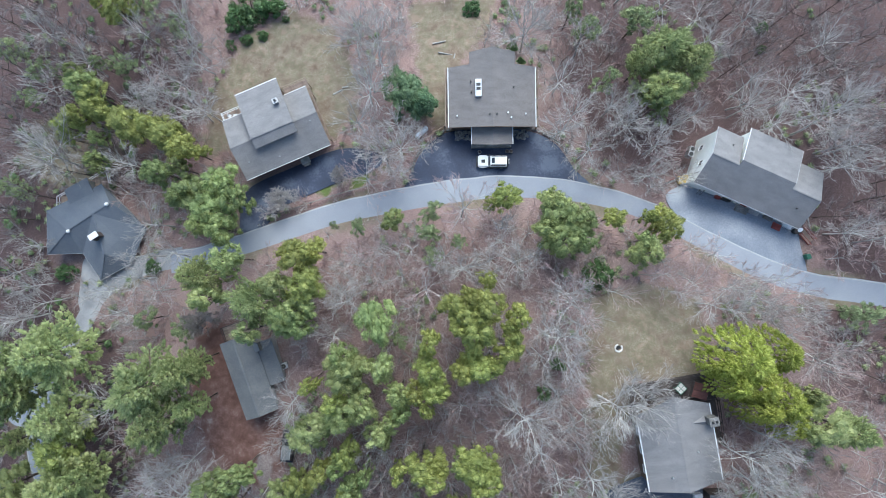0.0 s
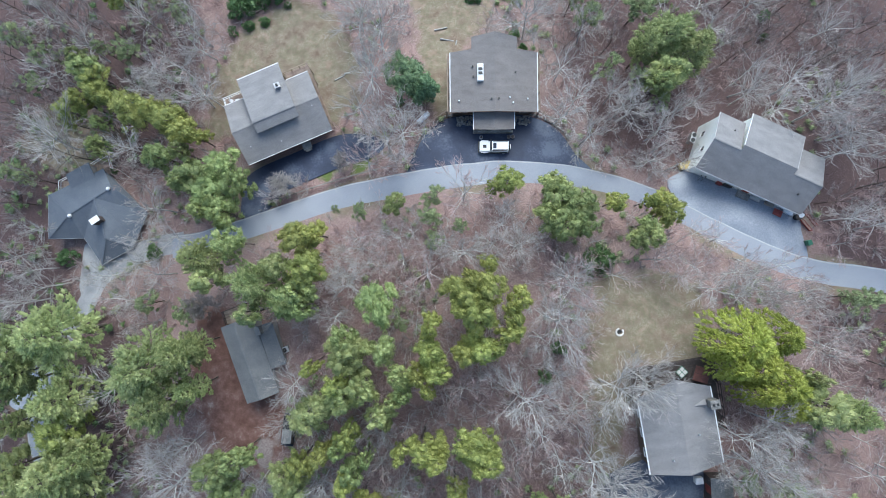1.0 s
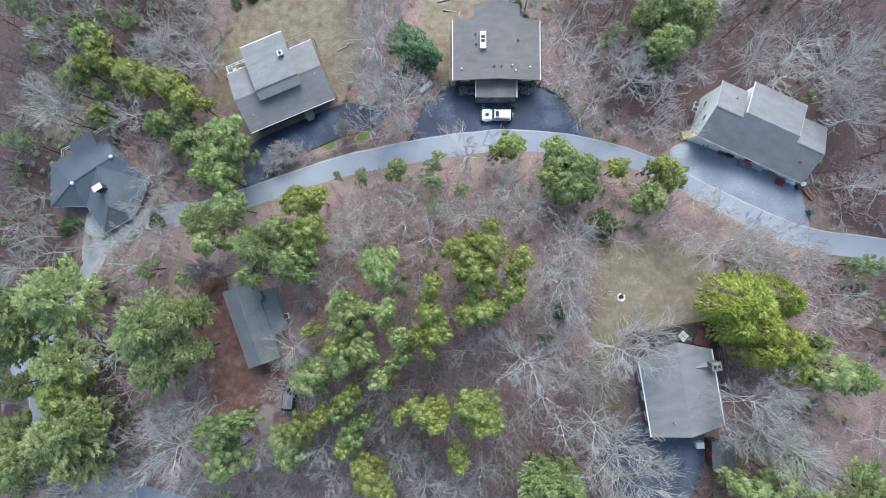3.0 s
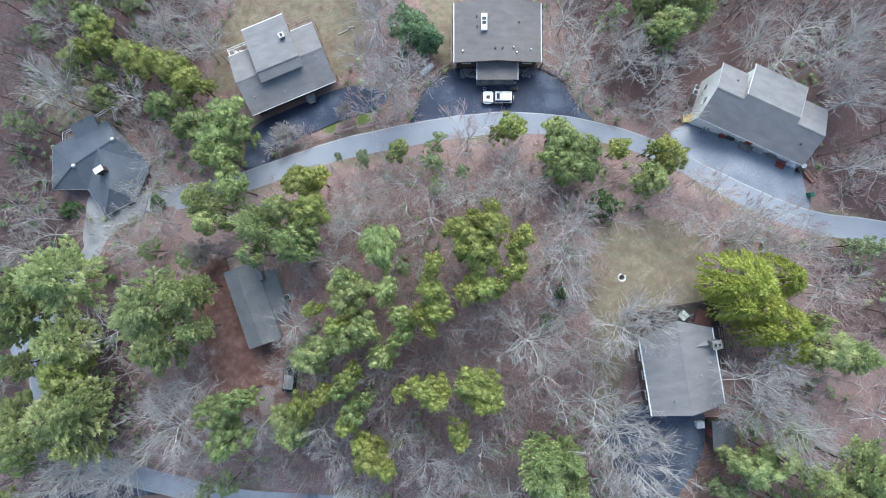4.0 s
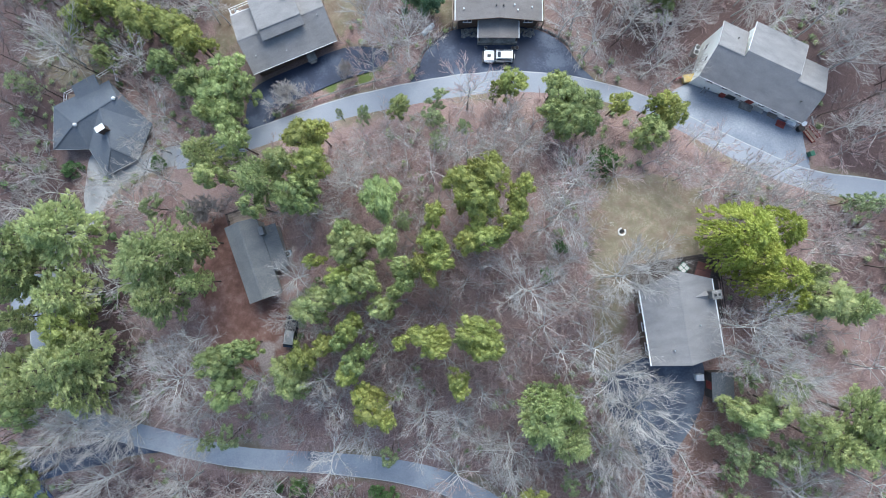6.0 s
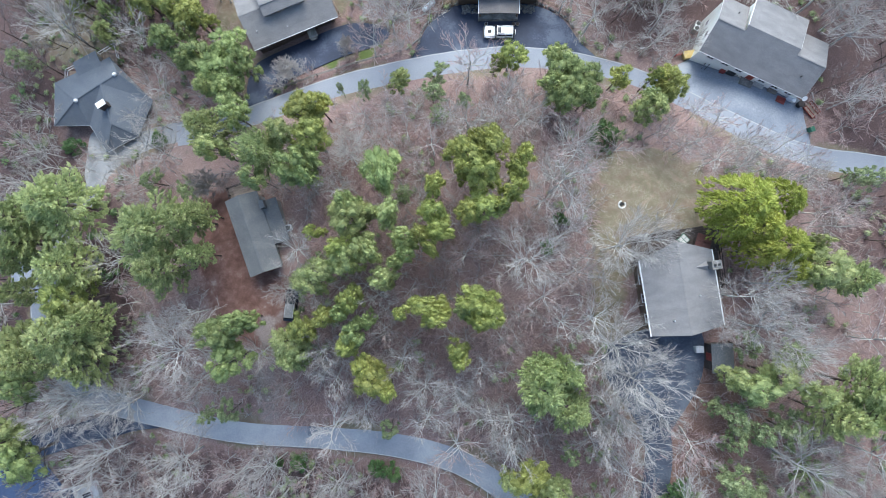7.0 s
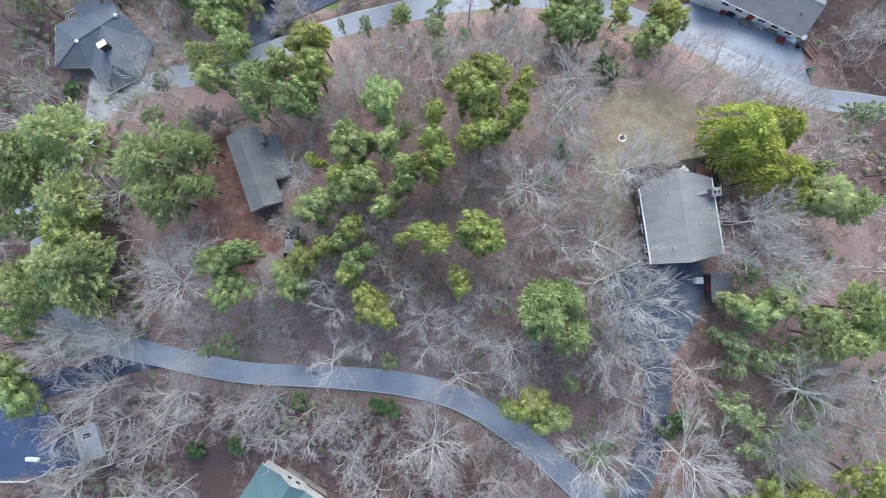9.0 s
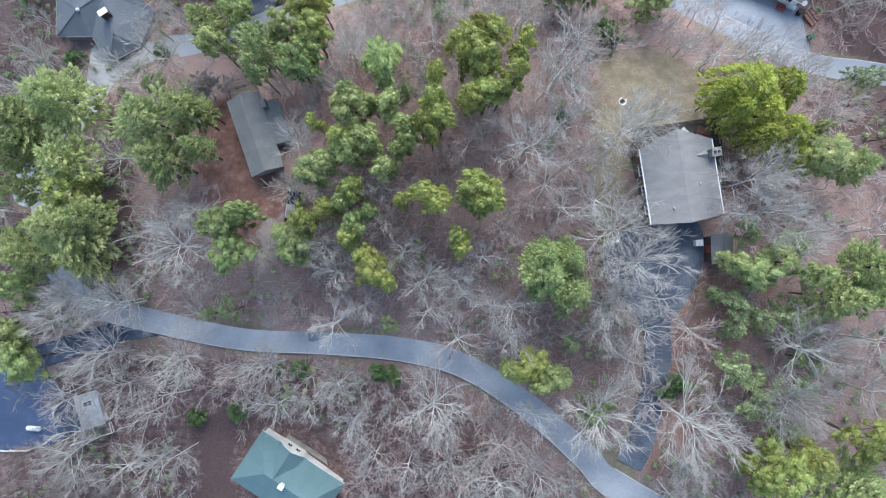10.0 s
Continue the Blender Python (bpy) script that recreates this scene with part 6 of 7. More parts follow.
plant("bare", -14.8, -3.3, 11, 2.6)
plant("bare", -15.1, -9.3, 11, 2.8)
plant("bare", -19.1, -9.5, 11, 2.5)
plant("bare", -21.6, -24.2, 11, 2.5)
plant("bare", -23.4, -9.3, 11, 2.2)
plant("bare", 2.7, -1.0, 11, 3.0)
plant("bare", 8.0, 3.4, 11, 3.0)
plant("bare", 10.2, 0.2, 11, 2.7)
plant("bare", 6.4, 0.1, 11, 2.3)
plant("bare", 0.5, 1.0, 11, 2.1)
plant("bare", -3.9, -10.2, 11, 1.7)
plant("bare", 15.8, -4.0, 14, 3.4)
plant("bare", 17.0, -7.6, 14, 3.0)
plant("bare", 15.3, -13.0, 14, 2.8)
plant("bare", 12.0, -11.7, 14, 2.5)
plant("bare", 13.6, -8.2, 14, 2.4)
plant("bare", 13.8, -16.5, 14, 2.9)
plant("bare", 16.9, -19.0, 14, 2.4)
plant("bare", 14.5, -27.1, 14, 3.3)
plant("bare", 19.7, -39.5, 14, 3.3)
plant("bare", 25.3, -37.9, 14, 2.8)
plant("bare", 39.9, -22.2, 14, 3.0)
plant("bare", 18.8, -21.6, 14, 2.7)
plant("bare_red", 1.9, -19.4, 11, 2.9)
plant("bare_red", 4.9, -16.6, 11, 2.3)
plant("bare_red", -8.7, 1.5, 11, 2.6)
plant("bare_red", -4.8, 2.2, 11, 2.1)
plant("bare_red", -11.8, 1.6, 11, 2.5)
plant("bare_red", -5.5, -2.6, 11, 2.3)
plant("bare_red", -7.8, -2.5, 11, 2.0)
plant("bare_red", -0.2, -19.5, 11, 1.9)
plant("bare", -5.9, -32.4, 13, 2.6)
plant("bare", -2.9, -35.8, 13, 3.3)
plant("bare", 0.6, -36.3, 13, 2.8)
plant("bare", 4.8, -33.1, 13, 2.6)
plant("bare", -15.4, -35.0, 13, 3.0)
plant("bare", -11.0, -39.4, 13, 2.7)
plant("bare", 5.4, -39.0, 13, 3.2)
plant("bare", -2.2, -40.3, 13, 2.9)
plant("bare", -9.1, -23.9, 13, 2.4)
plant("bare", -17.5, -23.9, 13, 2.3)
plant("bare", -16.9, -32.0, 13, 2.6)
plant("bare_red", -8.2, -28.5, 11, 2.2)
plant("bare_red", -5.1, -23.3, 11, 2.3)
plant("bare_red", -0.1, -28.7, 11, 2.1)
plant("bare_red", 6.8, -29.1, 11, 2.3)
plant("bare_red", 8.8, -26.2, 11, 2.1)
plant("bare", 20.7, 15.7, 13, 3.6)
plant("bare", 26.9, 19.5, 13, 3.6)
plant("bare", 29.4, 12.4, 13, 2.9)
plant("bare", 17.0, 19.0, 13, 3.2)
plant("bare", 34.1, 11.8, 13, 2.5)
plant("bare", 33.4, 19.6, 13, 2.8)
plant("bare", 54.0, 19.2, 13, 4.8)
plant("bare", 56.9, 13.1, 13, 4.2)
plant("bare", 56.9, 3.7, 13, 3.3)
plant("bare", 48.5, 19.7, 13, 3.2)
plant("bare", 45.9, 22.9, 13, 3.0)
plant("bare", 35.3, -5.9, 10, 2.9)
plant("bare", 41.6, -4.2, 10, 2.9)
plant("bare", 46.0, -10.1, 10, 2.7)
plant("bare", 53.7, -11.6, 10, 3.0)
plant("bare", 49.8, -13.9, 10, 2.6)
plant("bare", 39.1, -6.8, 10, 2.3)
plant("bare", 44.3, -6.3, 10, 2.6)
plant("bare", 49.3, -7.0, 10, 2.5)
plant("bare", 31.6, -4.3, 10, 2.2)
plant("bare", 34.3, -27.9, 10, 2.3)
plant("bare_red", 38.8, 0.6, 9, 2.9)
plant("bare_red", 35.1, 1.4, 9, 2.6)
plant("bare_red", 41.7, -1.8, 9, 2.7)
plant("bare_red", 47.1, -3.4, 9, 2.3)
plant("bare_red", 30.2, -1.9, 9, 2.1)
plant("bare_red", 49.5, -5.0, 9, 2.1)
plant("bare_red", 27.9, -1.9, 9, 1.9)
plant("bare_big", -49.2, -48.0, 16, 4.8)
plant("bare_big", -37.7, -48.3, 16, 4.4)
plant("bare_big", -55.9, -62.4, 16, 5.0)
plant("bare_big", -24.4, -48.9, 16, 4.0)
plant("bare_big", -1.7, -53.5, 16, 5.2)
plant("bare_big", 18.1, -53.2, 16, 5.2)
plant("bare_big", 28.9, -52.1, 16, 5.4)
plant("bare_big", 41.9, -43.4, 16, 4.6)
plant("bare_big", 41.0, -49.7, 16, 3.8)
plant("bare", -48.1, -52.4, 14, 3.9)
plant("bare", -44.3, -56.5, 14, 4.1)
plant("bare", -57.1, -55.2, 14, 3.9)
plant("bare", -48.5, -65.2, 14, 4.1)
plant("bare", -39.9, -63.2, 14, 3.0)
plant("bare", -24.5, -55.0, 14, 3.2)
plant("bare", -19.4, -54.6, 14, 2.9)
plant("bare", -14.4, -50.4, 14, 2.8)
plant("bare", -13.0, -56.8, 14, 3.5)
plant("bare", -9.8, -61.3, 14, 3.1)
plant("bare", 0.9, -60.8, 14, 3.4)
plant("bare", 4.5, -60.4, 14, 2.7)
plant("bare", -5.1, -62.3, 14, 2.8)
plant("bare", 11.2, -53.8, 14, 3.2)
plant("bare", 22.0, -45.3, 14, 3.8)
plant("bare", 23.8, -41.3, 14, 3.6)
plant("bare", 19.1, -38.6, 14, 2.9)
plant("bare", 8.3, -43.8, 14, 3.2)
plant("bare", 29.2, -58.5, 14, 3.3)
plant("bare", 38.3, -51.5, 14, 2.6)
plant("bare", 33.3, -54.8, 14, 2.9)
plant("bare_red", 6.6, -57.7, 11, 2.1)
plant("bare_red", 8.5, -61.3, 11, 2.0)
plant("bare_red", 5.8, -52.5, 11, 1.9)
plant("bare_red", 12.3, -60.1, 11, 2.2)
plant("bare", -45.0, 28.5, 13, 3.3)
plant("bare", -39.3, 35.0, 13, 3.5)
plant("bare", -48.5, 38.2, 13, 3.3)
plant("bare", -57.1, 32.6, 13, 3.7)
plant("bare", -62.1, 28.3, 13, 3.5)
plant("bare", -36.4, 23.8, 13, 3.1)
plant("bare", -45.4, 24.8, 13, 3.2)
plant("bare", -41.5, 39.9, 13, 3.1)
plant("bare", -13.5, 34.4, 13, 4.2)
plant("bare", -9.0, 31.1, 13, 3.4)
plant("bare", 17.6, 26.7, 13, 3.7)
plant("bare", 18.9, 20.6, 13, 3.5)
plant("bare", 22.0, 33.8, 13, 3.4)
plant("bare", 37.5, 21.9, 13, 3.2)
plant("bare", 49.4, 38.6, 13, 3.9)
plant("bare", 52.1, 24.2, 13, 4.4)
plant("bare", 59.4, 33.8, 13, 4.0)
plant("bare", 58.6, 16.1, 13, 3.4)
plant("bare", -64.3, 38.7, 13, 3.9)
plant("bare", -10.7, 27.6, 13, 2.9)
plant("bare", 43.6, 31.7, 13, 2.3)
plant("bare", 26.1, 20.1, 13, 3.2)
plant("bare", 31.4, 16.7, 13, 2.8)
plant("bare_big", 13.0, 34.4, 16, 4.5)
plant("bare_big", 56.7, 22.2, 16, 4.9)
plant("bare_big", -52.9, -39.5, 15, 4.2)
plant("bare_big", -46.4, -39.6, 15, 4.0)
plant("bare_big", -57.6, -42.4, 15, 3.5)
plant("bare_big", -50.8, -36.3, 15, 3.2)
plant("bare", -46.0, -1.8, 12, 3.2)
plant("bare", -42.2, -3.6, 12, 3.0)
plant("bare", -40.4, 1.5, 12, 2.7)
plant("bare", -46.0, -7.5, 12, 2.7)
plant("bare", -50.6, -3.3, 12, 2.6)
plant("bare", -11.7, -0.1, 9, 3.0)
plant("bare", -6.8, 1.5, 9, 2.7)
plant("bare", 2.7, -0.8, 9, 3.2)
plant("bare", 9.5, 0.2, 9, 3.2)
plant("bare", -13.7, -3.8, 9, 2.7)
plant("bare", -4.5, -5.9, 9, 1.9)
plant("bare", -9.6, -2.5, 9, 2.4)
plant("bare", -1.9, -0.3, 9, 2.4)
plant("bare", 6.4, -1.9, 9, 2.4)
plant("bare", 41.3, -5.8, 9, 3.0)
plant("bare", 39.5, -4.2, 9, 2.8)
plant("bare", 49.0, -8.0, 9, 2.9)
plant("bare", 44.2, -8.3, 9, 2.7)


# ---- the rest of the woods ----
CLEAR_LINES = ((UPPER, 2.2), (LOWER, 2.5), (GRAVEL, 0.6), (SPUR, 2.2), (H4DRIVE, 2.2))
CLEAR_AREAS = (PAD_H4, PAD_H1, PAD_H2, PAD_H3, PAD_H6, PAD_PINES, LAWN_1, LAWN_2, YARD_4, DIRT_W, DEEP_S)
HOUSES = ((38, 16, 4.5), (7.5, 25, 8.5), (-25.5, 20.5, 9.0), (46, 11.5, 9.5), (-56, 5.5, 7.5), (29.5, -23.5, 8), (-26.5, -16, 6.0), (-24.4, -67.6, 9.5), (-59.5, -57.5, 4.5), (35, -31.7, 3), (69.5, -52, 6))


def open_mask(x, y, extra=0.0):
    """Which places are not wooded: houses, lanes, courts and lawns."""
    m = np.zeros(len(x), bool)
    for cx, cy, r in HOUSES:
        m |= np.hypot(x - cx, y - cy) < r + extra
    for line, w in CLEAR_LINES:
        m |= dist_line(x, y, line) < w + extra
    for poly in CLEAR_AREAS:
        m |= inside(x, y, poly)
    return m


def scatter(seed, step, x0, x1, y0, y1, jitter):
    r = np.random.default_rng(seed)
    gx, gy = np.meshgrid(np.arange(x0, x1, step), np.arange(y0, y1, step))
    return (gx + r.uniform(-jitter, jitter, gx.shape)).ravel(), (gy + r.uniform(-jitter, jitter, gy.shape)).ravel()


def woods():
    r = random.Random(21)
    x, y = scatter(3, 4.3, -72, 73, -80, 49, 2.0)
    shut = open_mask(x, y, 0.6)
    left = {"bare": 285 - sum(1 for p in PLANTED if p[3].startswith("bare")), "sapling": 235}
    deep = inside(x, y, DEEP_W) | inside(x, y, DEEP_E)
    rest = []
    for px, py, s, dp in sorted(zip(x, y, shut, deep), key=lambda q: math.hypot(q[0], q[1] + 17)):
        kind, size = r.random(), r.uniform(0.8, 1.25)
        if s:
            continue
        gap = min(math.hypot(px - a, py - b) - (w * 0.55 if k.startswith("bare") else w * 0.85) for a, b, w, k in PLANTED)
        if gap < -0.3:
            continue
        near_green = min(math.hypot(px - a, py - b) - w for a, b, w, k in PLANTED if not k.startswith(("bare", "sap")))
        if near_green < 1.6:
            kind = 1.0
        if kind < 0.42 and left["bare"] > 0:
            left["bare"] -= 1
            if kind < 0.2:
                plant("bare", px, py, 13 * size, 3.7 * size)
            else:
                plant("bare_red", px, py, 11 * size, 3.2 * size)
        elif left["sapling"] > 0 and not (dp and kind < 0.85):
            left["sapling"] -= 1
            plant("sapling", px, py, 6.5 * size, 2.4 * size)
        else:
            rest.append((px, py, size))
    joined = {"bark": [], "twig": []}
    for px, py, size in rest:
        tm, cm, h0, r0 = r.choice(SORT["sapling"])
        a, tall, wide = r.uniform(0, 6.28), 12.0 * size / h0, 3.3 * size / r0
        turn = np.array([[math.cos(a), -math.sin(a)], [math.sin(a), math.cos(a)]])
        for key, me in (("bark", tm), ("twig", cm)):
            co = np.empty(len(me.vertices) * 3)
            me.vertices.foreach_get("co", co)
            co = co.reshape(-1, 3)
            if key == "bark":
                fs = np.empty(len(me.polygons) * 4, int)
                me.polygons.foreach_get("vertices", fs)
                q = fs.reshape(-1, 4)
                co = co[np.concatenate([q[:, [0, 1, 2]], q[:, [0, 2, 3]]]).ravel()]
            joined[key].append(np.concatenate([co[:, :2] @ turn.T * wide, co[:, 2:] * tall], 1) + (px, py, float(height(px, py))))
    # dark bark and darkened twigs put the outer woods' shade into the colours
    for key, name, mat, label in (("bark", "slender_trunks", "bark_dark", "slender trunks of the outer bare woods, shade put into their colour"), ("twig", "slender_crowns", "twig_shaded", "hazy leafless crowns of the outer bare woods, twigs darkened for shade")):
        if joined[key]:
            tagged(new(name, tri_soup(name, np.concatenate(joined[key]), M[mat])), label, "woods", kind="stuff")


woods()


def brush():
    """Leafless shrubs of the undergrowth: fans of thin stems, in two meshes."""
    rng = np.random.default_rng(8)
    x, y = scatter(4, 1.75, -73, 74, -80, 49, 1.0)
    ok = ~open_mask(x, y, 0.2)
    dense = np.array([noise.noise((a * 0.09, b * 0.09, 2.0)) for a, b in zip(x, y)])
    knoll = (x > -28) & (x < 48) & (y > -75) & (y < 10)
    ok &= dense > rng.uniform(-0.8, 0.4, len(x)) + np.where(knoll, -0.6, np.where(inside(x, y, DEEP_W) | inside(x, y, DEEP_E), 0.55, 0.15))
    x, y = x[ok], y[ok]
    n, stems, k = len(x), 8, 9
    size = rng.uniform(1.0, 2.1, n)
    root = np.stack([x, y, height(x, y)], 1)
    az = rng.uniform(0, 6.28318, (n, stems))
    out = rng.uniform(0.3, 1.3, (n, stems)) * size[:, None]
    stem = np.stack([np.cos(az) * out, np.sin(az) * out, rng.uniform(0.6, 1.4, (n, stems)) * size[:, None]], -1)
    f = rng.uniform(0.0, 0.85, (n, stems, k))
    f[..., 0] = 0.0
    start = root[:, None, None, :] + stem[:, :, None, :] * f[..., None]
    way = stem[:, :, None, :] * rng.uniform(0.3, 0.55, (n, stems, k, 1)) + rng.normal(0, 0.22, (n, stems, k, 3)) * size[:, None, None, None]
    way[:, :, 0, :] = stem
    side = np.cross(way, rng.normal(0, 0.45, way.shape) + np.array([0, 0, 1.0]))
    side /= np.linalg.norm(side, axis=-1, keepdims=True) + 1e-9
    tri = np.stack([start + side * 0.024, start - side * 0.024, start + way], -2)
    half = rng.random(n) < 0.42
    for name, which, mat, label in (("undergrowth", half, M["twig"], "grey leafless undergrowth over the leaf litter"), ("thicket", ~half, M["twig_red"], "reddish leafless thicket over the leaf litter")):
        tagged(new(name, tri_soup(name, tri[which].reshape(-1, 3, 3), mat)), label, "undergrowth", kind="stuff")


brush()


YOUNG = np.array([(36, -40), (52, -35), (60, -45), (58, -62), (40, -60), (34, -52)])


def green_brush():
    """Low evergreen undergrowth in patches, one mesh."""
    rng = np.random.default_rng(9)
    x, y = scatter(5, 1.3, -73, 74, -80, 49, 0.65)
    dense = np.array([noise.noise((a * 0.07, b * 0.07, 9.0)) for a, b in zip(x, y)])
    ok = ~open_mask(x, y, 0.3) & ((dense > 0.12 + rng.uniform(-0.1, 0.1, len(x))) | (inside(x, y, YOUNG) & (dense > rng.uniform(-0.5, 0.1, len(x)))))
    c = np.stack([x, y, height(x, y) + 0.5], 1)
    ok &= rng.random(len(x)) < 0.4
    tr = sprays(rng, c[ok], rng.uniform(0.4, 0.95, ok.sum()), 30, 0.34, 0.06, flat=0.6, core=0.6, bush=0.6)
    tagged(new("evergreen_undergrowth", tri_soup("evergreen_undergrowth", tr, M["needle_dull"])), "low dull green evergreen undergrowth in the woods", "undergrowth", kind="stuff")
    dark = ~open_mask(x, y, 0.3) & inside(x, y, DEEP_W) & (dense < rng.uniform(-0.15, 0.1, len(x)) + 0.1)
    dark &= rng.random(len(x)) < 0.2
    tr = sprays(rng, c[dark] + (0, 0, 0.4), rng.uniform(0.5, 1.3, dark.sum()), 36, 0.34, 0.06, flat=0.7, core=0.6, bush=0.6)
    tagged(new("evergreen_thicket", tri_soup("evergreen_thicket", tr, M["leaf_dark"])), "dark green evergreen thicket under the bare woods", "undergrowth", kind="stuff")


green_brush()


def far_woods():
    """The woods beyond, too far off to tell apart: one mesh of bare and evergreen crowns."""
    r = random.Random(31)
    x, y = scatter(6, 8.5, -150, 150, -160, 130, 3.5)
    ok = ((np.abs(x) > 74) | (y > 50) | (y < -82)) & ~open_mask(x, y, 2.0)
    for name, sort, share, label in (("far_bare_woods", "sapling", 0.7, "leafless woods stretching over the hills"), ("far_pine_woods", "pine_g", 0.3, "dark green pines among far woods")):
        verts = []
        for px, py in zip(x[ok], y[ok]):
            if r.random() > share:
                continue
            tm, cm, h0, r0 = r.choice(SORT[sort])
            co = np.empty(len(cm.vertices) * 3)
            cm.vertices.foreach_get("co", co)
            co = co.reshape(-1, 9)[:: (10 if sort == "sapling" else 24)].reshape(-1, 3)
            a = r.uniform(0, 6.28)
            k = (12 if sort == "sapling" else 14) * r.uniform(0.8, 1.2) / h0
            rot = np.array([[math.cos(a), -math.sin(a)], [math.sin(a), math.cos(a)]])
            q = np.concatenate([co[:, :2] @ rot.T * k * 1.1, co[:, 2:] * k], 1) + (px, py, float(height(px, py)))
            verts.append(q)
        v = np.concatenate(verts)
        tagged(new(name, tri_soup(name, v, M["twig" if sort == "sapling" else "needle_green"])), label, "woods", kind="stuff")


far_woods()


# ---- vehicles ----
def wheel(parent, x, y, r, side):
    w = new("wheel")
    w.parent = parent
    w.location = (x, y, r)
    bm = bmesh.new()
    rod(bm, (0, -0.12, 0), (0, 0.12, 0), r, r, 20)
    bmesh.ops.bevel(bm, geom=[e for e in bm.edges if len(e.link_faces) == 2 and abs(e.verts[0].co.y - e.verts[1].co.y) < 1e-4], offset=0.04, segments=2, affect="EDGES")
    part("tyre", bm, M["rubber"], w)
    part("rim", rod(bmesh.new(), (0, side * 0.1, 0), (0, side * 0.135, 0), r * 0.6, r * 0.5, 14), M["metal"], w)


def jeep():
    """Boxy white off-road car with a hard top; it faces -x."""
    x, y = 7.65, 15.2
    c = thing("off_road_car", pose(x, y, float(height(x, y)) + 0.08, 0, 0, -1), "boxy white off-road car parked on dark asphalt", "car")
    bm = bmesh.new()
    box(bm, -2.25, 2.05, -0.78, 0.78, 0.5, 1.08, bevel=0.06)
    part("body", bm, M["car_white"], c)
    part("hood", slab(bmesh.new(), [(-2.25, -0.62, 1.12), (-2.25, 0.62, 1.12), (-0.75, 0.74, 1.24), (-0.75, -0.74, 1.24)], 0.14), M["car_white"], c)
    part("hood_vent", slab(bmesh.new(), [(-1.75, -0.22, 1.185), (-1.75, 0.22, 1.185), (-1.25, 0.25, 1.225), (-1.25, -0.25, 1.225)], 0.02), M["dark_metal"], c)
    part("windscreen", slab(bmesh.new(), [(-0.74, -0.7, 1.24), (-0.74, 0.7, 1.24), (-0.42, 0.64, 1.8), (-0.42, -0.64, 1.8)], 0.05), M["glass"], c)
    part("cabin", a_box(-0.4, 1.95, -0.74, 0.74, 1.05, 1.3, bevel=0.03), M["car_white"], c)
    for s in (-1, 1):
        part("side_window", a_box(-0.35, 1.85, s * 0.70 - 0.02, s * 0.70 + 0.02, 1.3, 1.72), M["glass"], c)
        part("running_board", a_box(-1.2, 1.0, s * 0.86 - 0.08, s * 0.86 + 0.08, 0.42, 0.48), M["dark_metal"], c)
        part("mirror", a_box(-0.68, -0.5, s * 0.92 - 0.1, s * 0.92 + 0.1, 1.22, 1.42, bevel=0.03), M["dark_metal"], c)
        part("headlight", rod(bmesh.new(), (-2.28, s * 0.48, 0.92), (-2.22, s * 0.48, 0.92), 0.11, 0.11, 14), M["glass"], c)
        for wx in (-1.5, 1.35):
            part("fender", a_box(wx - 0.55, wx + 0.55, s * 0.84 - 0.11, s * 0.84 + 0.11, 0.88, 0.96, bevel=0.03), M["car_white"] if wx < 0 else M["dark_metal"], c)
            wheel(c, wx, s * 0.8, 0.4, s)
    part("roof_front", a_box(-0.45, 0.42, -0.7, 0.7, 1.76, 1.84, bevel=0.04), M["car_white"], c)
    part("sunroof", a_box(-0.28, 0.2, -0.42, 0.42, 1.842, 1.86), M["glass"], c)
    part("roof_rear", a_box(0.44, 2.0, -0.71, 0.71, 1.74, 1.86, bevel=0.05), M["car_white"], c)
    for s in (-0.6, 0.6):
        part("roof_rail", a_box(-0.3, 1.9, s - 0.03, s + 0.03, 1.87, 1.92), M["dark_metal"], c)
    part("rear_window", a_box(1.93, 1.97, -0.6, 0.6, 1.25, 1.72), M["glass"], c)
    part("front_bumper", a_box(-2.5, -2.27, -0.85, 0.85, 0.5, 0.72, bevel=0.04), M["dark_metal"], c)
    part("rear_bumper", a_box(2.06, 2.22, -0.8, 0.8, 0.5, 0.7, bevel=0.04), M["dark_metal"], c)
    sp = new("spare_wheel")
    sp.parent = c
    part("tyre", rod(bmesh.new(), (2.08, 0, 1.0), (2.3, 0, 1.0), 0.4, 0.38, 20), M["rubber"], sp)
    part("cover", a_box(2.31, 2.4, -0.36, 0.36, 0.72, 1.32, bevel=0.05), M["car_white"], sp)


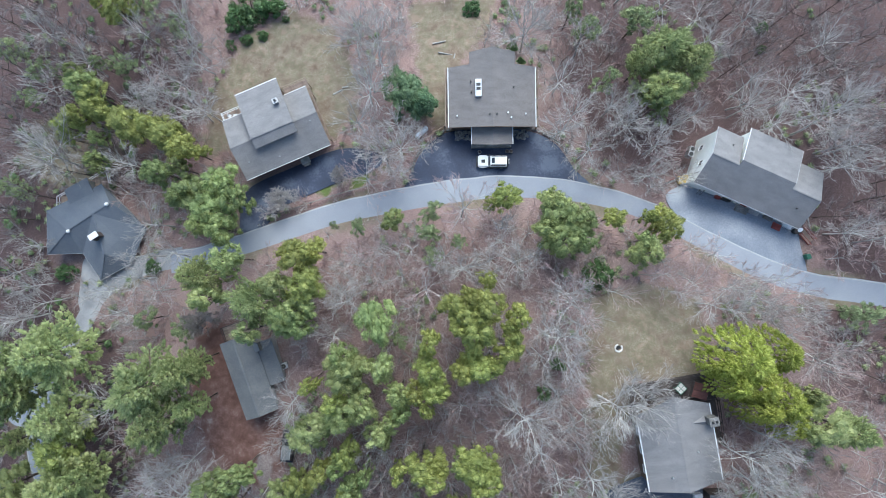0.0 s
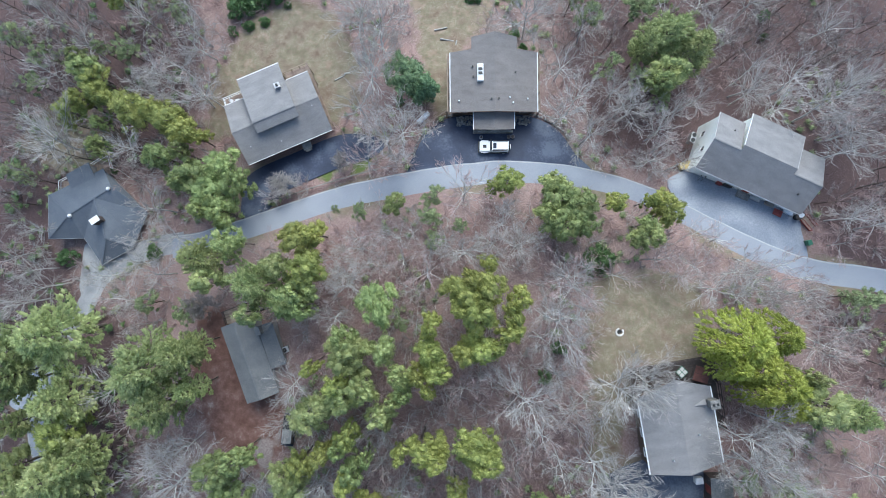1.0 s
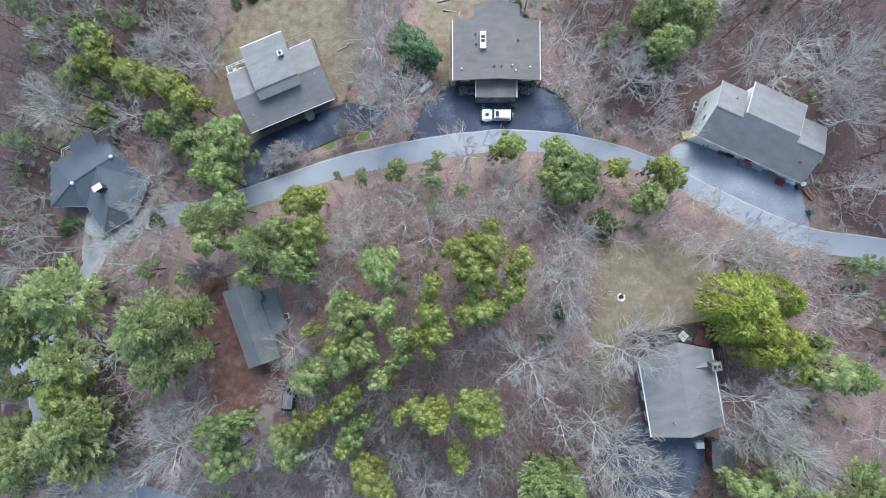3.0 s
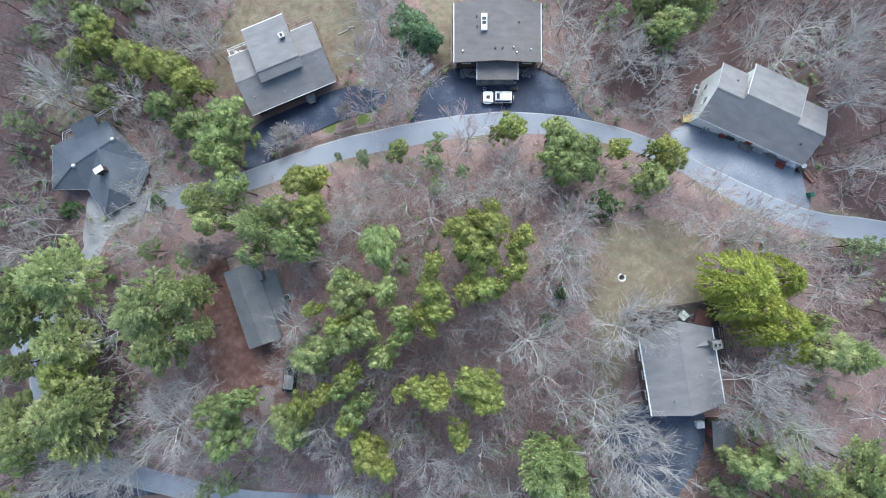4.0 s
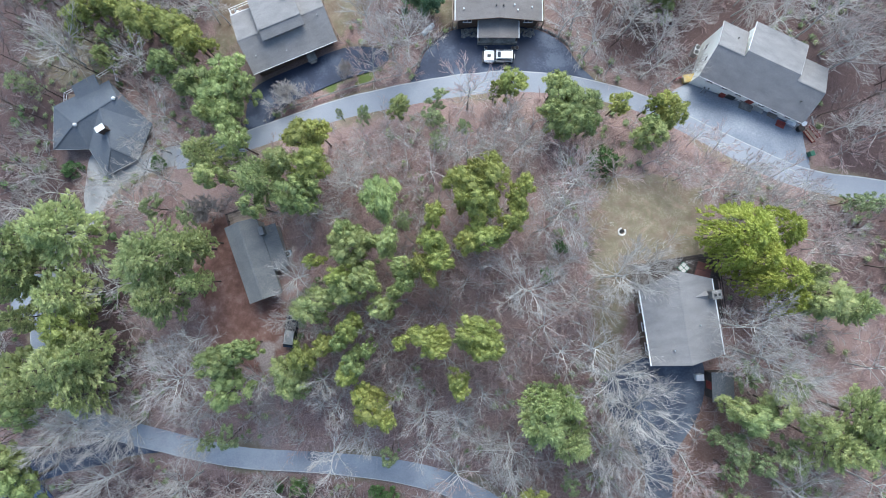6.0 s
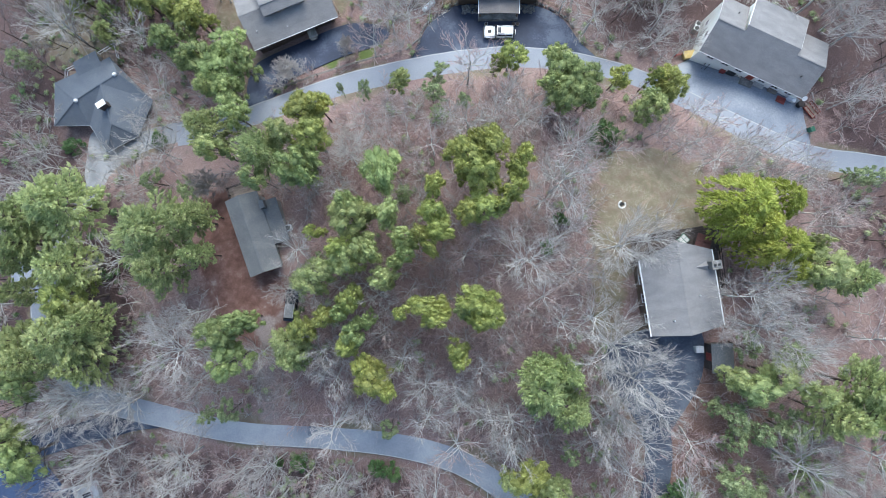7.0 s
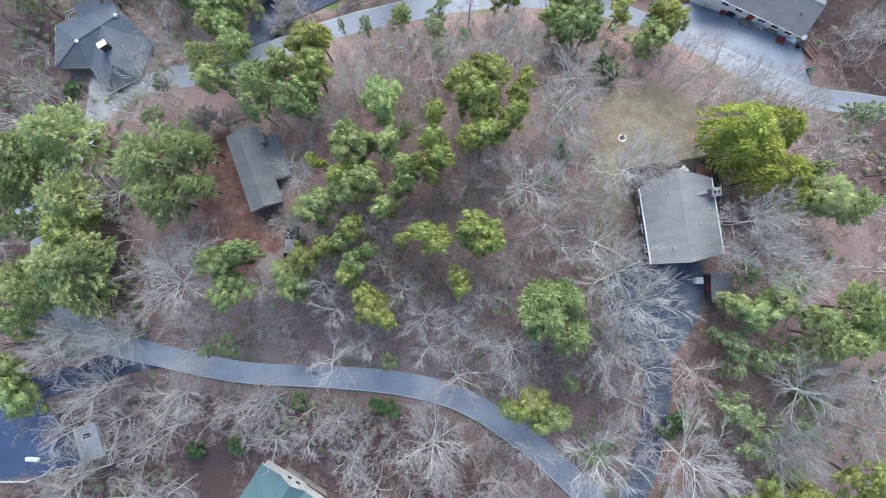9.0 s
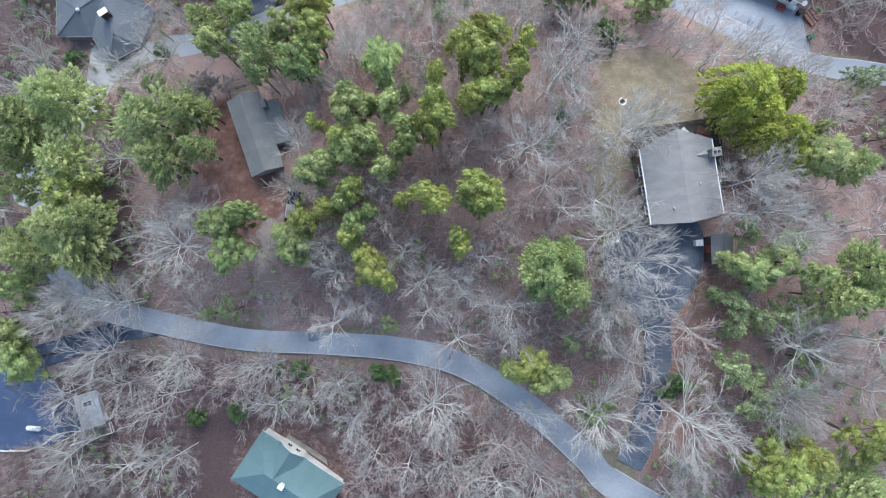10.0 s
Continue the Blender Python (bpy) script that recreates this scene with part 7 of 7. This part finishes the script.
def dark_car():
    x, y = -22.5, -25.9
    c = thing("estate_car", pose(x, y, float(height(x, y)) + 0.02, 0, 0, 84), "dark blue sport utility car under bare branches", "car")
    part("body", a_box(-2.3, 2.3, -0.9, 0.9, 0.35, 0.95, bevel=0.12), M["car_dark"], c)
    bm = bmesh.new()
    a = [bm.verts.new(p) for p in ((-2.0, -0.85, 0.9), (1.1, -0.85, 0.9), (1.1, 0.85, 0.9), (-2.0, 0.85, 0.9), (-1.75, -0.68, 1.62), (0.25, -0.68, 1.62), (0.25, 0.68, 1.62), (-1.75, 0.68, 1.62))]
    for f in ((0, 1, 5, 4), (1, 2, 6, 5), (2, 3, 7, 6), (3, 0, 4, 7), (4, 5, 6, 7)):
        bm.faces.new([a[i] for i in f])
    part("glasshouse", bm, M["glass"], c)
    part("roof_panel", a_box(-1.75, 0.25, -0.67, 0.67, 1.6, 1.67, bevel=0.03), M["grey_wall"], c, "dull grey roof panel")
    for s in (-0.6, 0.6):
        part("roof_rail", a_box(-1.6, 0.1, s - 0.03, s + 0.03, 1.672, 1.74), M["metal"], c)
    for s in (-1, 1):
        part("mirror", a_box(0.55, 0.75, s * 1.0 - 0.1, s * 1.0 + 0.1, 0.95, 1.12, bevel=0.03), M["car_dark"], c)
        part("headlight", a_box(2.2, 2.31, s * 0.65 - 0.18, s * 0.65 + 0.18, 0.68, 0.84), M["metal"], c)
        for wx in (-1.4, 1.4):
            wheel(c, wx, s * 0.82, 0.36, s)


jeep()
dark_car()


# ---- yard things ----
def on_land(x, y, turn=0.0, lift=0.0):
    return pose(x, y, float(height(x, y)) + lift, 0, 0, turn)


def tank(x, y, turn, label):
    t = thing("propane_tank", on_land(x, y, turn), label, "propane tank")
    bm = bmesh.new()
    bmesh.ops.create_uvsphere(bm, u_segments=20, v_segments=14, radius=0.42, matrix=pose(0, 0, 0.65, 0, 90, 0))
    for v in bm.verts:
        v.co.x = v.co.x * 0.75 + (0.92 if v.co.x > 1e-4 else -0.92 if v.co.x < -1e-4 else 0)
    part("shell", bm, M["tank"], t, smooth=True)
    part("dome", rod(bmesh.new(), (0, 0, 1.02), (0, 0, 1.22), 0.2, 0.17, 16), M["tank"], t)
    for s in (-0.7, 0.7):
        part("foot", a_box(s - 0.1, s + 0.1, -0.3, 0.3, -0.2, 0.36), M["stone"], t)


tank(-3.1, 20.2, 42, "white horizontal propane tank beside the forecourt wall")
tank(-67.6, -61.6, -4, "pale horizontal propane tank beside a court")


def fire_ring():
    t = thing("fire_ring", on_land(23.5, -11.7), "ring of pale stones round a dark fire pit", "fire pit")
    r = random.Random(3)
    part("ash_bed", rod(bmesh.new(), (0, 0, -0.1), (0, 0, 0.06), 0.36, 0.33, 18), M["rubber"], t)
    for i in range(13):
        if i in (2, 3):
            continue
        a = i * 6.283 / 13
        bm = bmesh.new()
        bmesh.ops.create_icosphere(bm, subdivisions=2, radius=0.14, matrix=pose(math.cos(a) * 0.47, math.sin(a) * 0.47, 0.08) @ Matrix.Diagonal((r.uniform(0.8, 1.2), r.uniform(0.8, 1.2), 0.75, 1)))
        for v in bm.verts:
            v.co += Vector((r.uniform(-1, 1), r.uniform(-1, 1), r.uniform(-1, 1))) * 0.015
        part("stone", bm, M["stone_white"], t)


fire_ring()


def split_rail_fence():
    t = thing("rail_fence", pose(0, 0, 0), "weathered grey split-rail fence along the lane", "fence")
    line = catmull([(-27.0, 7.5), (-20.6, 9.6), (-14.3, 11.3), (-7.4, 12.8)], 2.4)
    pts = [Vector((x, y, float(height(x, y)))) for x, y in line]
    for p in pts:
        part("post", beam(bmesh.new(), p - Vector((0, 0, 0.3)), p + Vector((0, 0, 1.1)), 0.16), M["wood_grey"], t)
    for a, b in zip(pts, pts[1:]):
        for z in (0.5, 0.95):
            part("rail", beam(bmesh.new(), a + Vector((0, 0, z)), b + Vector((0, 0, z + 0.03)), 0.1, 0.12), M["wood_grey"], t)


split_rail_fence()


def mailbox(x, y, turn):
    t = thing("mailbox", on_land(x, y, turn), "grey metal mailbox on a wooden post", "mailbox")
    part("post", a_box(-0.05, 0.05, -0.05, 0.05, -0.2, 1.0), M["wood_grey"], t)
    bm = a_box(-0.25, 0.25, -0.1, 0.1, 1.0, 1.22, bevel=0.05)
    part("box", bm, M["metal"], t)
    part("flag", a_box(0.0, 0.1, 0.105, 0.12, 1.15, 1.35), M["red"], t)


mailbox(-28.7, 6.2, 25)


def stone_row(name, line, label, seed, rows=2, size=0.34):
    """A low dry wall of separate stones."""
    t = thing(name, pose(0, 0, 0), label, "wall")
    r = random.Random(seed)
    shapes = []
    for _ in range(5):
        bm = bmesh.new()
        bmesh.ops.create_icosphere(bm, subdivisions=1, radius=size * 0.62)
        for v in bm.verts:
            v.co = Vector((v.co.x * 1.15, v.co.y, v.co.z * 0.7)) + Vector((r.uniform(-1, 1), r.uniform(-1, 1), r.uniform(-1, 1))) * 0.04
        me = bpy.data.meshes.new("stone")
        bm.to_mesh(me)
        bm.free()
        me.materials.append(M["stone"])
        shapes.append(me)
    for k in range(rows):
        for x, y in line:
            ob = new("stone", r.choice(shapes))
            ob.parent = t
            ob.location = (x + r.uniform(-0.08, 0.08), y + r.uniform(-0.08, 0.08), float(height(x, y)) + 0.1 + k * size * 0.7)
            ob.rotation_euler = (r.uniform(-0.3, 0.3), r.uniform(-0.3, 0.3), r.uniform(0, 6.28))


stone_row("retaining_wall", catmull([(-4.6, 14.2), (-4.0, 16.4), (-2.4, 18.4), (0.2, 20.4), (1.4, 20.6)], 0.4), "low grey stone retaining wall round the forecourt", 1)
stone_row("retaining_wall", catmull([(13.4, 20.7), (15.6, 19.9), (17.9, 18.3), (19.2, 16.9)], 0.4), "low grey stone retaining wall round the forecourt", 2)


def rock_bed(x0, x1, y0, y1, seed):
    r = random.Random(seed)
    pts = [(r.uniform(x0, x1), r.uniform(y0, y1)) for _ in range(46)]
    stone_row("rock_bed", pts, "bed of grey stones beside the porch", seed, 1, 0.36)


rock_bed(2.2, 4.3, 18.9, 20.3, 5)
rock_bed(10.7, 13.2, 18.9, 20.3, 6)


def post_line(name, line, label, h=1.0, mat="wood"):
    t = thing(name, pose(0, 0, 0), label, "fence")
    pts = [Vector((x, y, float(height(x, y)))) for x, y in line]
    for p in pts:
        part("post", beam(bmesh.new(), p - Vector((0, 0, 0.2)), p + Vector((0, 0, h)), 0.14), M[mat], t)
    for a, b in zip(pts, pts[1:]):
        for z in (0.45, 0.9):
            part("rail", beam(bmesh.new(), a + Vector((0, 0, h * z)), b + Vector((0, 0, h * z)), 0.08, 0.12), M[mat], t)


post_line("wood_fence", [(-4.4, 17.0), (-2.9, 18.8), (-1.0, 20.3), (0.4, 21.2)], "brown wooden fence above the retaining wall")
post_line("wood_fence", [(14.6, 21.0), (16.6, 20.1), (18.6, 18.8)], "brown wooden fence above the retaining wall")
post_line("court_railing", [(-76, -65.6), (-72.5, -65.6), (-69, -65.4), (-66, -64.2), (-64, -62.6)], "pale railing at the edge of a court", 1.0, "white")


def log(x, y, turn, length, r, label="weathered grey log lying on the lawn"):
    t = thing("log", on_land(x, y, turn, r * 0.8), label, "log")
    part("trunk", rod(bmesh.new(), (-length / 2, 0, 0), (length / 2, 0.05, 0.02), r, r * 0.8, 9), M["bark"], t)
    part("stub", rod(bmesh.new(), (length * 0.15, 0, 0), (length * 0.2, r * 2.5, r), r * 0.3, r * 0.2, 6), M["wood_grey"], t)


log(-0.3, 36.4, 10, 2.2, 0.14)
log(0.7, 34.2, -12, 2.3, 0.14)
log(2.2, 33.6, 75, 1.0, 0.12)
log(-16.8, 28.0, 25, 1.8, 0.1)
log(-15.6, 28.8, 5, 1.0, 0.1)
log(54.8, 5.5, 100, 1.6, 0.12, "short log on fallen leaves")
log(-5.6, 14.0, 40, 2.6, 0.12, "weathered log at the edge of the forecourt")


def tub_plant(x, y, r, h, mat, label, name="flower_pot"):
    t = thing(name, on_land(x, y, 0, 0.08), label, "pot")
    part("pot", rod(bmesh.new(), (0, 0, 0), (0, 0, h), r * 0.8, r, 16), M[mat], t)
    part("soil", rod(bmesh.new(), (0, 0, h - 0.02), (0, 0, h + 0.015), r * 0.85, r * 0.85, 16), M["dark_wood"], t)


tub_plant(9.9, 16.9, 0.3, 0.4, "stone", "grey round flower pot by the porch")
tub_plant(10.5, 16.9, 0.3, 0.4, "stone", "grey round flower pot by the porch")
tub_plant(5.7, 16.8, 0.26, 0.7, "stone_white", "white garden urn on dark asphalt", "garden_urn")


def crate(name, x, y, turn, w, d, h, mat, label, cat, lift=0.08, bevel=0.03):
    t = thing(name, on_land(x, y, turn, lift), label, cat)
    part("box", a_box(-w / 2, w / 2, -d / 2, d / 2, 0, h, bevel=bevel), M[mat], t)
    part("lid", a_box(-w / 2 - 0.03, w / 2 + 0.03, -d / 2 - 0.03, d / 2 + 0.03, h + 0.002, h + 0.07, bevel=0.02), M[mat], t)
    return t


crate("storage_box", 36.9, 12.4, 10, 1.9, 1.1, 0.9, "yellow", "yellow wooden storage box beside the drive", "box")
crate("bin_box", 41.4, 9.55, -25, 0.7, 0.6, 0.7, "red", "dull red box against the house wall", "box")
crate("grill", 42.5, 9.2, -25, 1.2, 0.6, 0.9, "dark_metal", "covered dark metal grill by the wall", "grill")
crate("bench_box", 46.3, 7.2, -25, 1.5, 0.9, 0.35, "metal", "low grey bench box by the door", "bench")
crate("bench_box", 48.3, 6.2, -25, 1.3, 0.5, 0.4, "wood_grey", "low weathered bench by the wall", "bench")
crate("doormat_box", 49.6, 4.9, -25, 1.3, 0.9, 0.12, "red", "dull red mat on the asphalt", "mat")
crate("cushion_chest", 51.1, 5.0, -25, 1.3, 0.6, 0.5, "tank", "pale blue chest under the eaves", "chest")
for i in range(3):
    tub_plant(43.4 + i * 0.55, 8.85 - i * 0.26, 0.2, 0.5, "stone_white", "pale milk-can shaped pot by the wall")
tub_plant(52.4, 4.2, 0.5, 0.9, "rubber", "black round barrel at the house corner", "barrel")


def wheelie_bin(x, y):
    t = thing("refuse_bin", on_land(x, y, 20, 0.05), "dark green wheeled refuse bin by the drive", "bin")
    part("body", a_box(-0.3, 0.3, -0.35, 0.35, 0.08, 1.0, bevel=0.03), M["green_dark"], t)
    part("lid", a_box(-0.32, 0.32, -0.38, 0.38, 1.005, 1.08, bevel=0.03), M["green_dark"], t)
    for s in (-0.25, 0.25):
        part("wheel", rod(bmesh.new(), (s - 0.03, 0.33, 0.1), (s + 0.03, 0.33, 0.1), 0.1, 0.1, 12), M["rubber"], t)


wheelie_bin(53.9, 0.4)


def bike(x, y, turn):
    t = thing("bicycle", on_land(x, y, turn, 0.08), "white-framed bicycle leaning by the house corner", "bicycle")
    for s in (-0.5, 0.5):
        bm = bmesh.new()
        for i in range(16):
            a, b = i * 6.283 / 16, (i + 1) * 6.283 / 16
            rod(bm, (s + math.cos(a) * 0.33, 0, 0.34 + math.sin(a) * 0.33), (s + math.cos(b) * 0.33, 0, 0.34 + math.sin(b) * 0.33), 0.03, 0.03, 5)
        part("wheel", bm, M["rubber"], t)
    for p, q in (((-0.5, 0, 0.34), (-0.15, 0, 0.9)), ((-0.15, 0, 0.9), (0.4, 0, 0.9)), ((0.5, 0, 0.34), (0.38, 0, 1.0)), ((-0.5, 0, 0.34), (0, 0, 0.3)), ((0, 0, 0.3), (0.4, 0, 0.88))):
        part("frame_tube", rod(bmesh.new(), p, q, 0.03, 0.03, 6), M["white"], t)
    part("handlebar", rod(bmesh.new(), (0.38, -0.3, 1.0), (0.38, 0.3, 1.0), 0.025, 0.025, 6), M["metal"], t)
    part("saddle", a_box(-0.3, -0.02, -0.07, 0.07, 0.9, 0.97, bevel=0.02), M["rubber"], t)


bike(38.9, 10.8, 60)
bike(39.5, 10.6, 50)


def ramp_steps(x, y, turn):
    t = thing("garden_steps", on_land(x, y, turn, 0.05), "short red-brown timber steps with side rails", "steps")
    for i in range(5):
        part("tread", a_box(i * 0.45, i * 0.45 + 0.42, -0.5, 0.5, 0.45 - i * 0.1, 0.52 - i * 0.1), M["wood"], t)
    for s in (-0.55, 0.55):
        part("stringer", beam(bmesh.new(), (0, s, 0.5), (2.3, s, 0.05), 0.08, 0.25), M["red"], t)
        part("handrail", beam(bmesh.new(), (0, s, 1.3), (2.3, s, 0.85), 0.08, 0.08), M["red"], t)
        for i in (0.05, 2.2):
            part("post", beam(bmesh.new(), (i, s, 0.3 - i * 0.1), (i, s, 1.3 - i * 0.2), 0.08), M["red"], t)


ramp_steps(53.3, 4.2, -45)


def condenser(x, y, turn):
    """A small square cooling unit with a round fan grille on top."""
    t = thing("cooling_unit", on_land(x, y, turn, 0.02), "small pale metal cooling unit behind the cabin", "cooling unit")
    part("base", a_box(-0.55, 0.55, -0.55, 0.55, -0.3, 0.08), M["stone"], t)
    part("casing", a_box(-0.45, 0.45, -0.45, 0.45, 0.08, 0.85, bevel=0.04), M["tank"], t)
    part("fan_opening", rod(bmesh.new(), (0, 0, 0.84), (0, 0, 0.862), 0.34, 0.34, 18), M["dark_metal"], t)
    for k in range(4):
        a = k * math.pi / 4
        part("grille_bar", beam(bmesh.new(), (-0.36 * math.cos(a), -0.36 * math.sin(a), 0.88), (0.36 * math.cos(a), 0.36 * math.sin(a), 0.88), 0.025), M["metal"], t)


condenser(-23.3, -14.7, 20)

post_line("wood_fence", [(34.9, 12.3), (36.9, 12.9), (38.6, 13.3)], "dark red timber rail behind a yellow storage box", 0.9, "red")
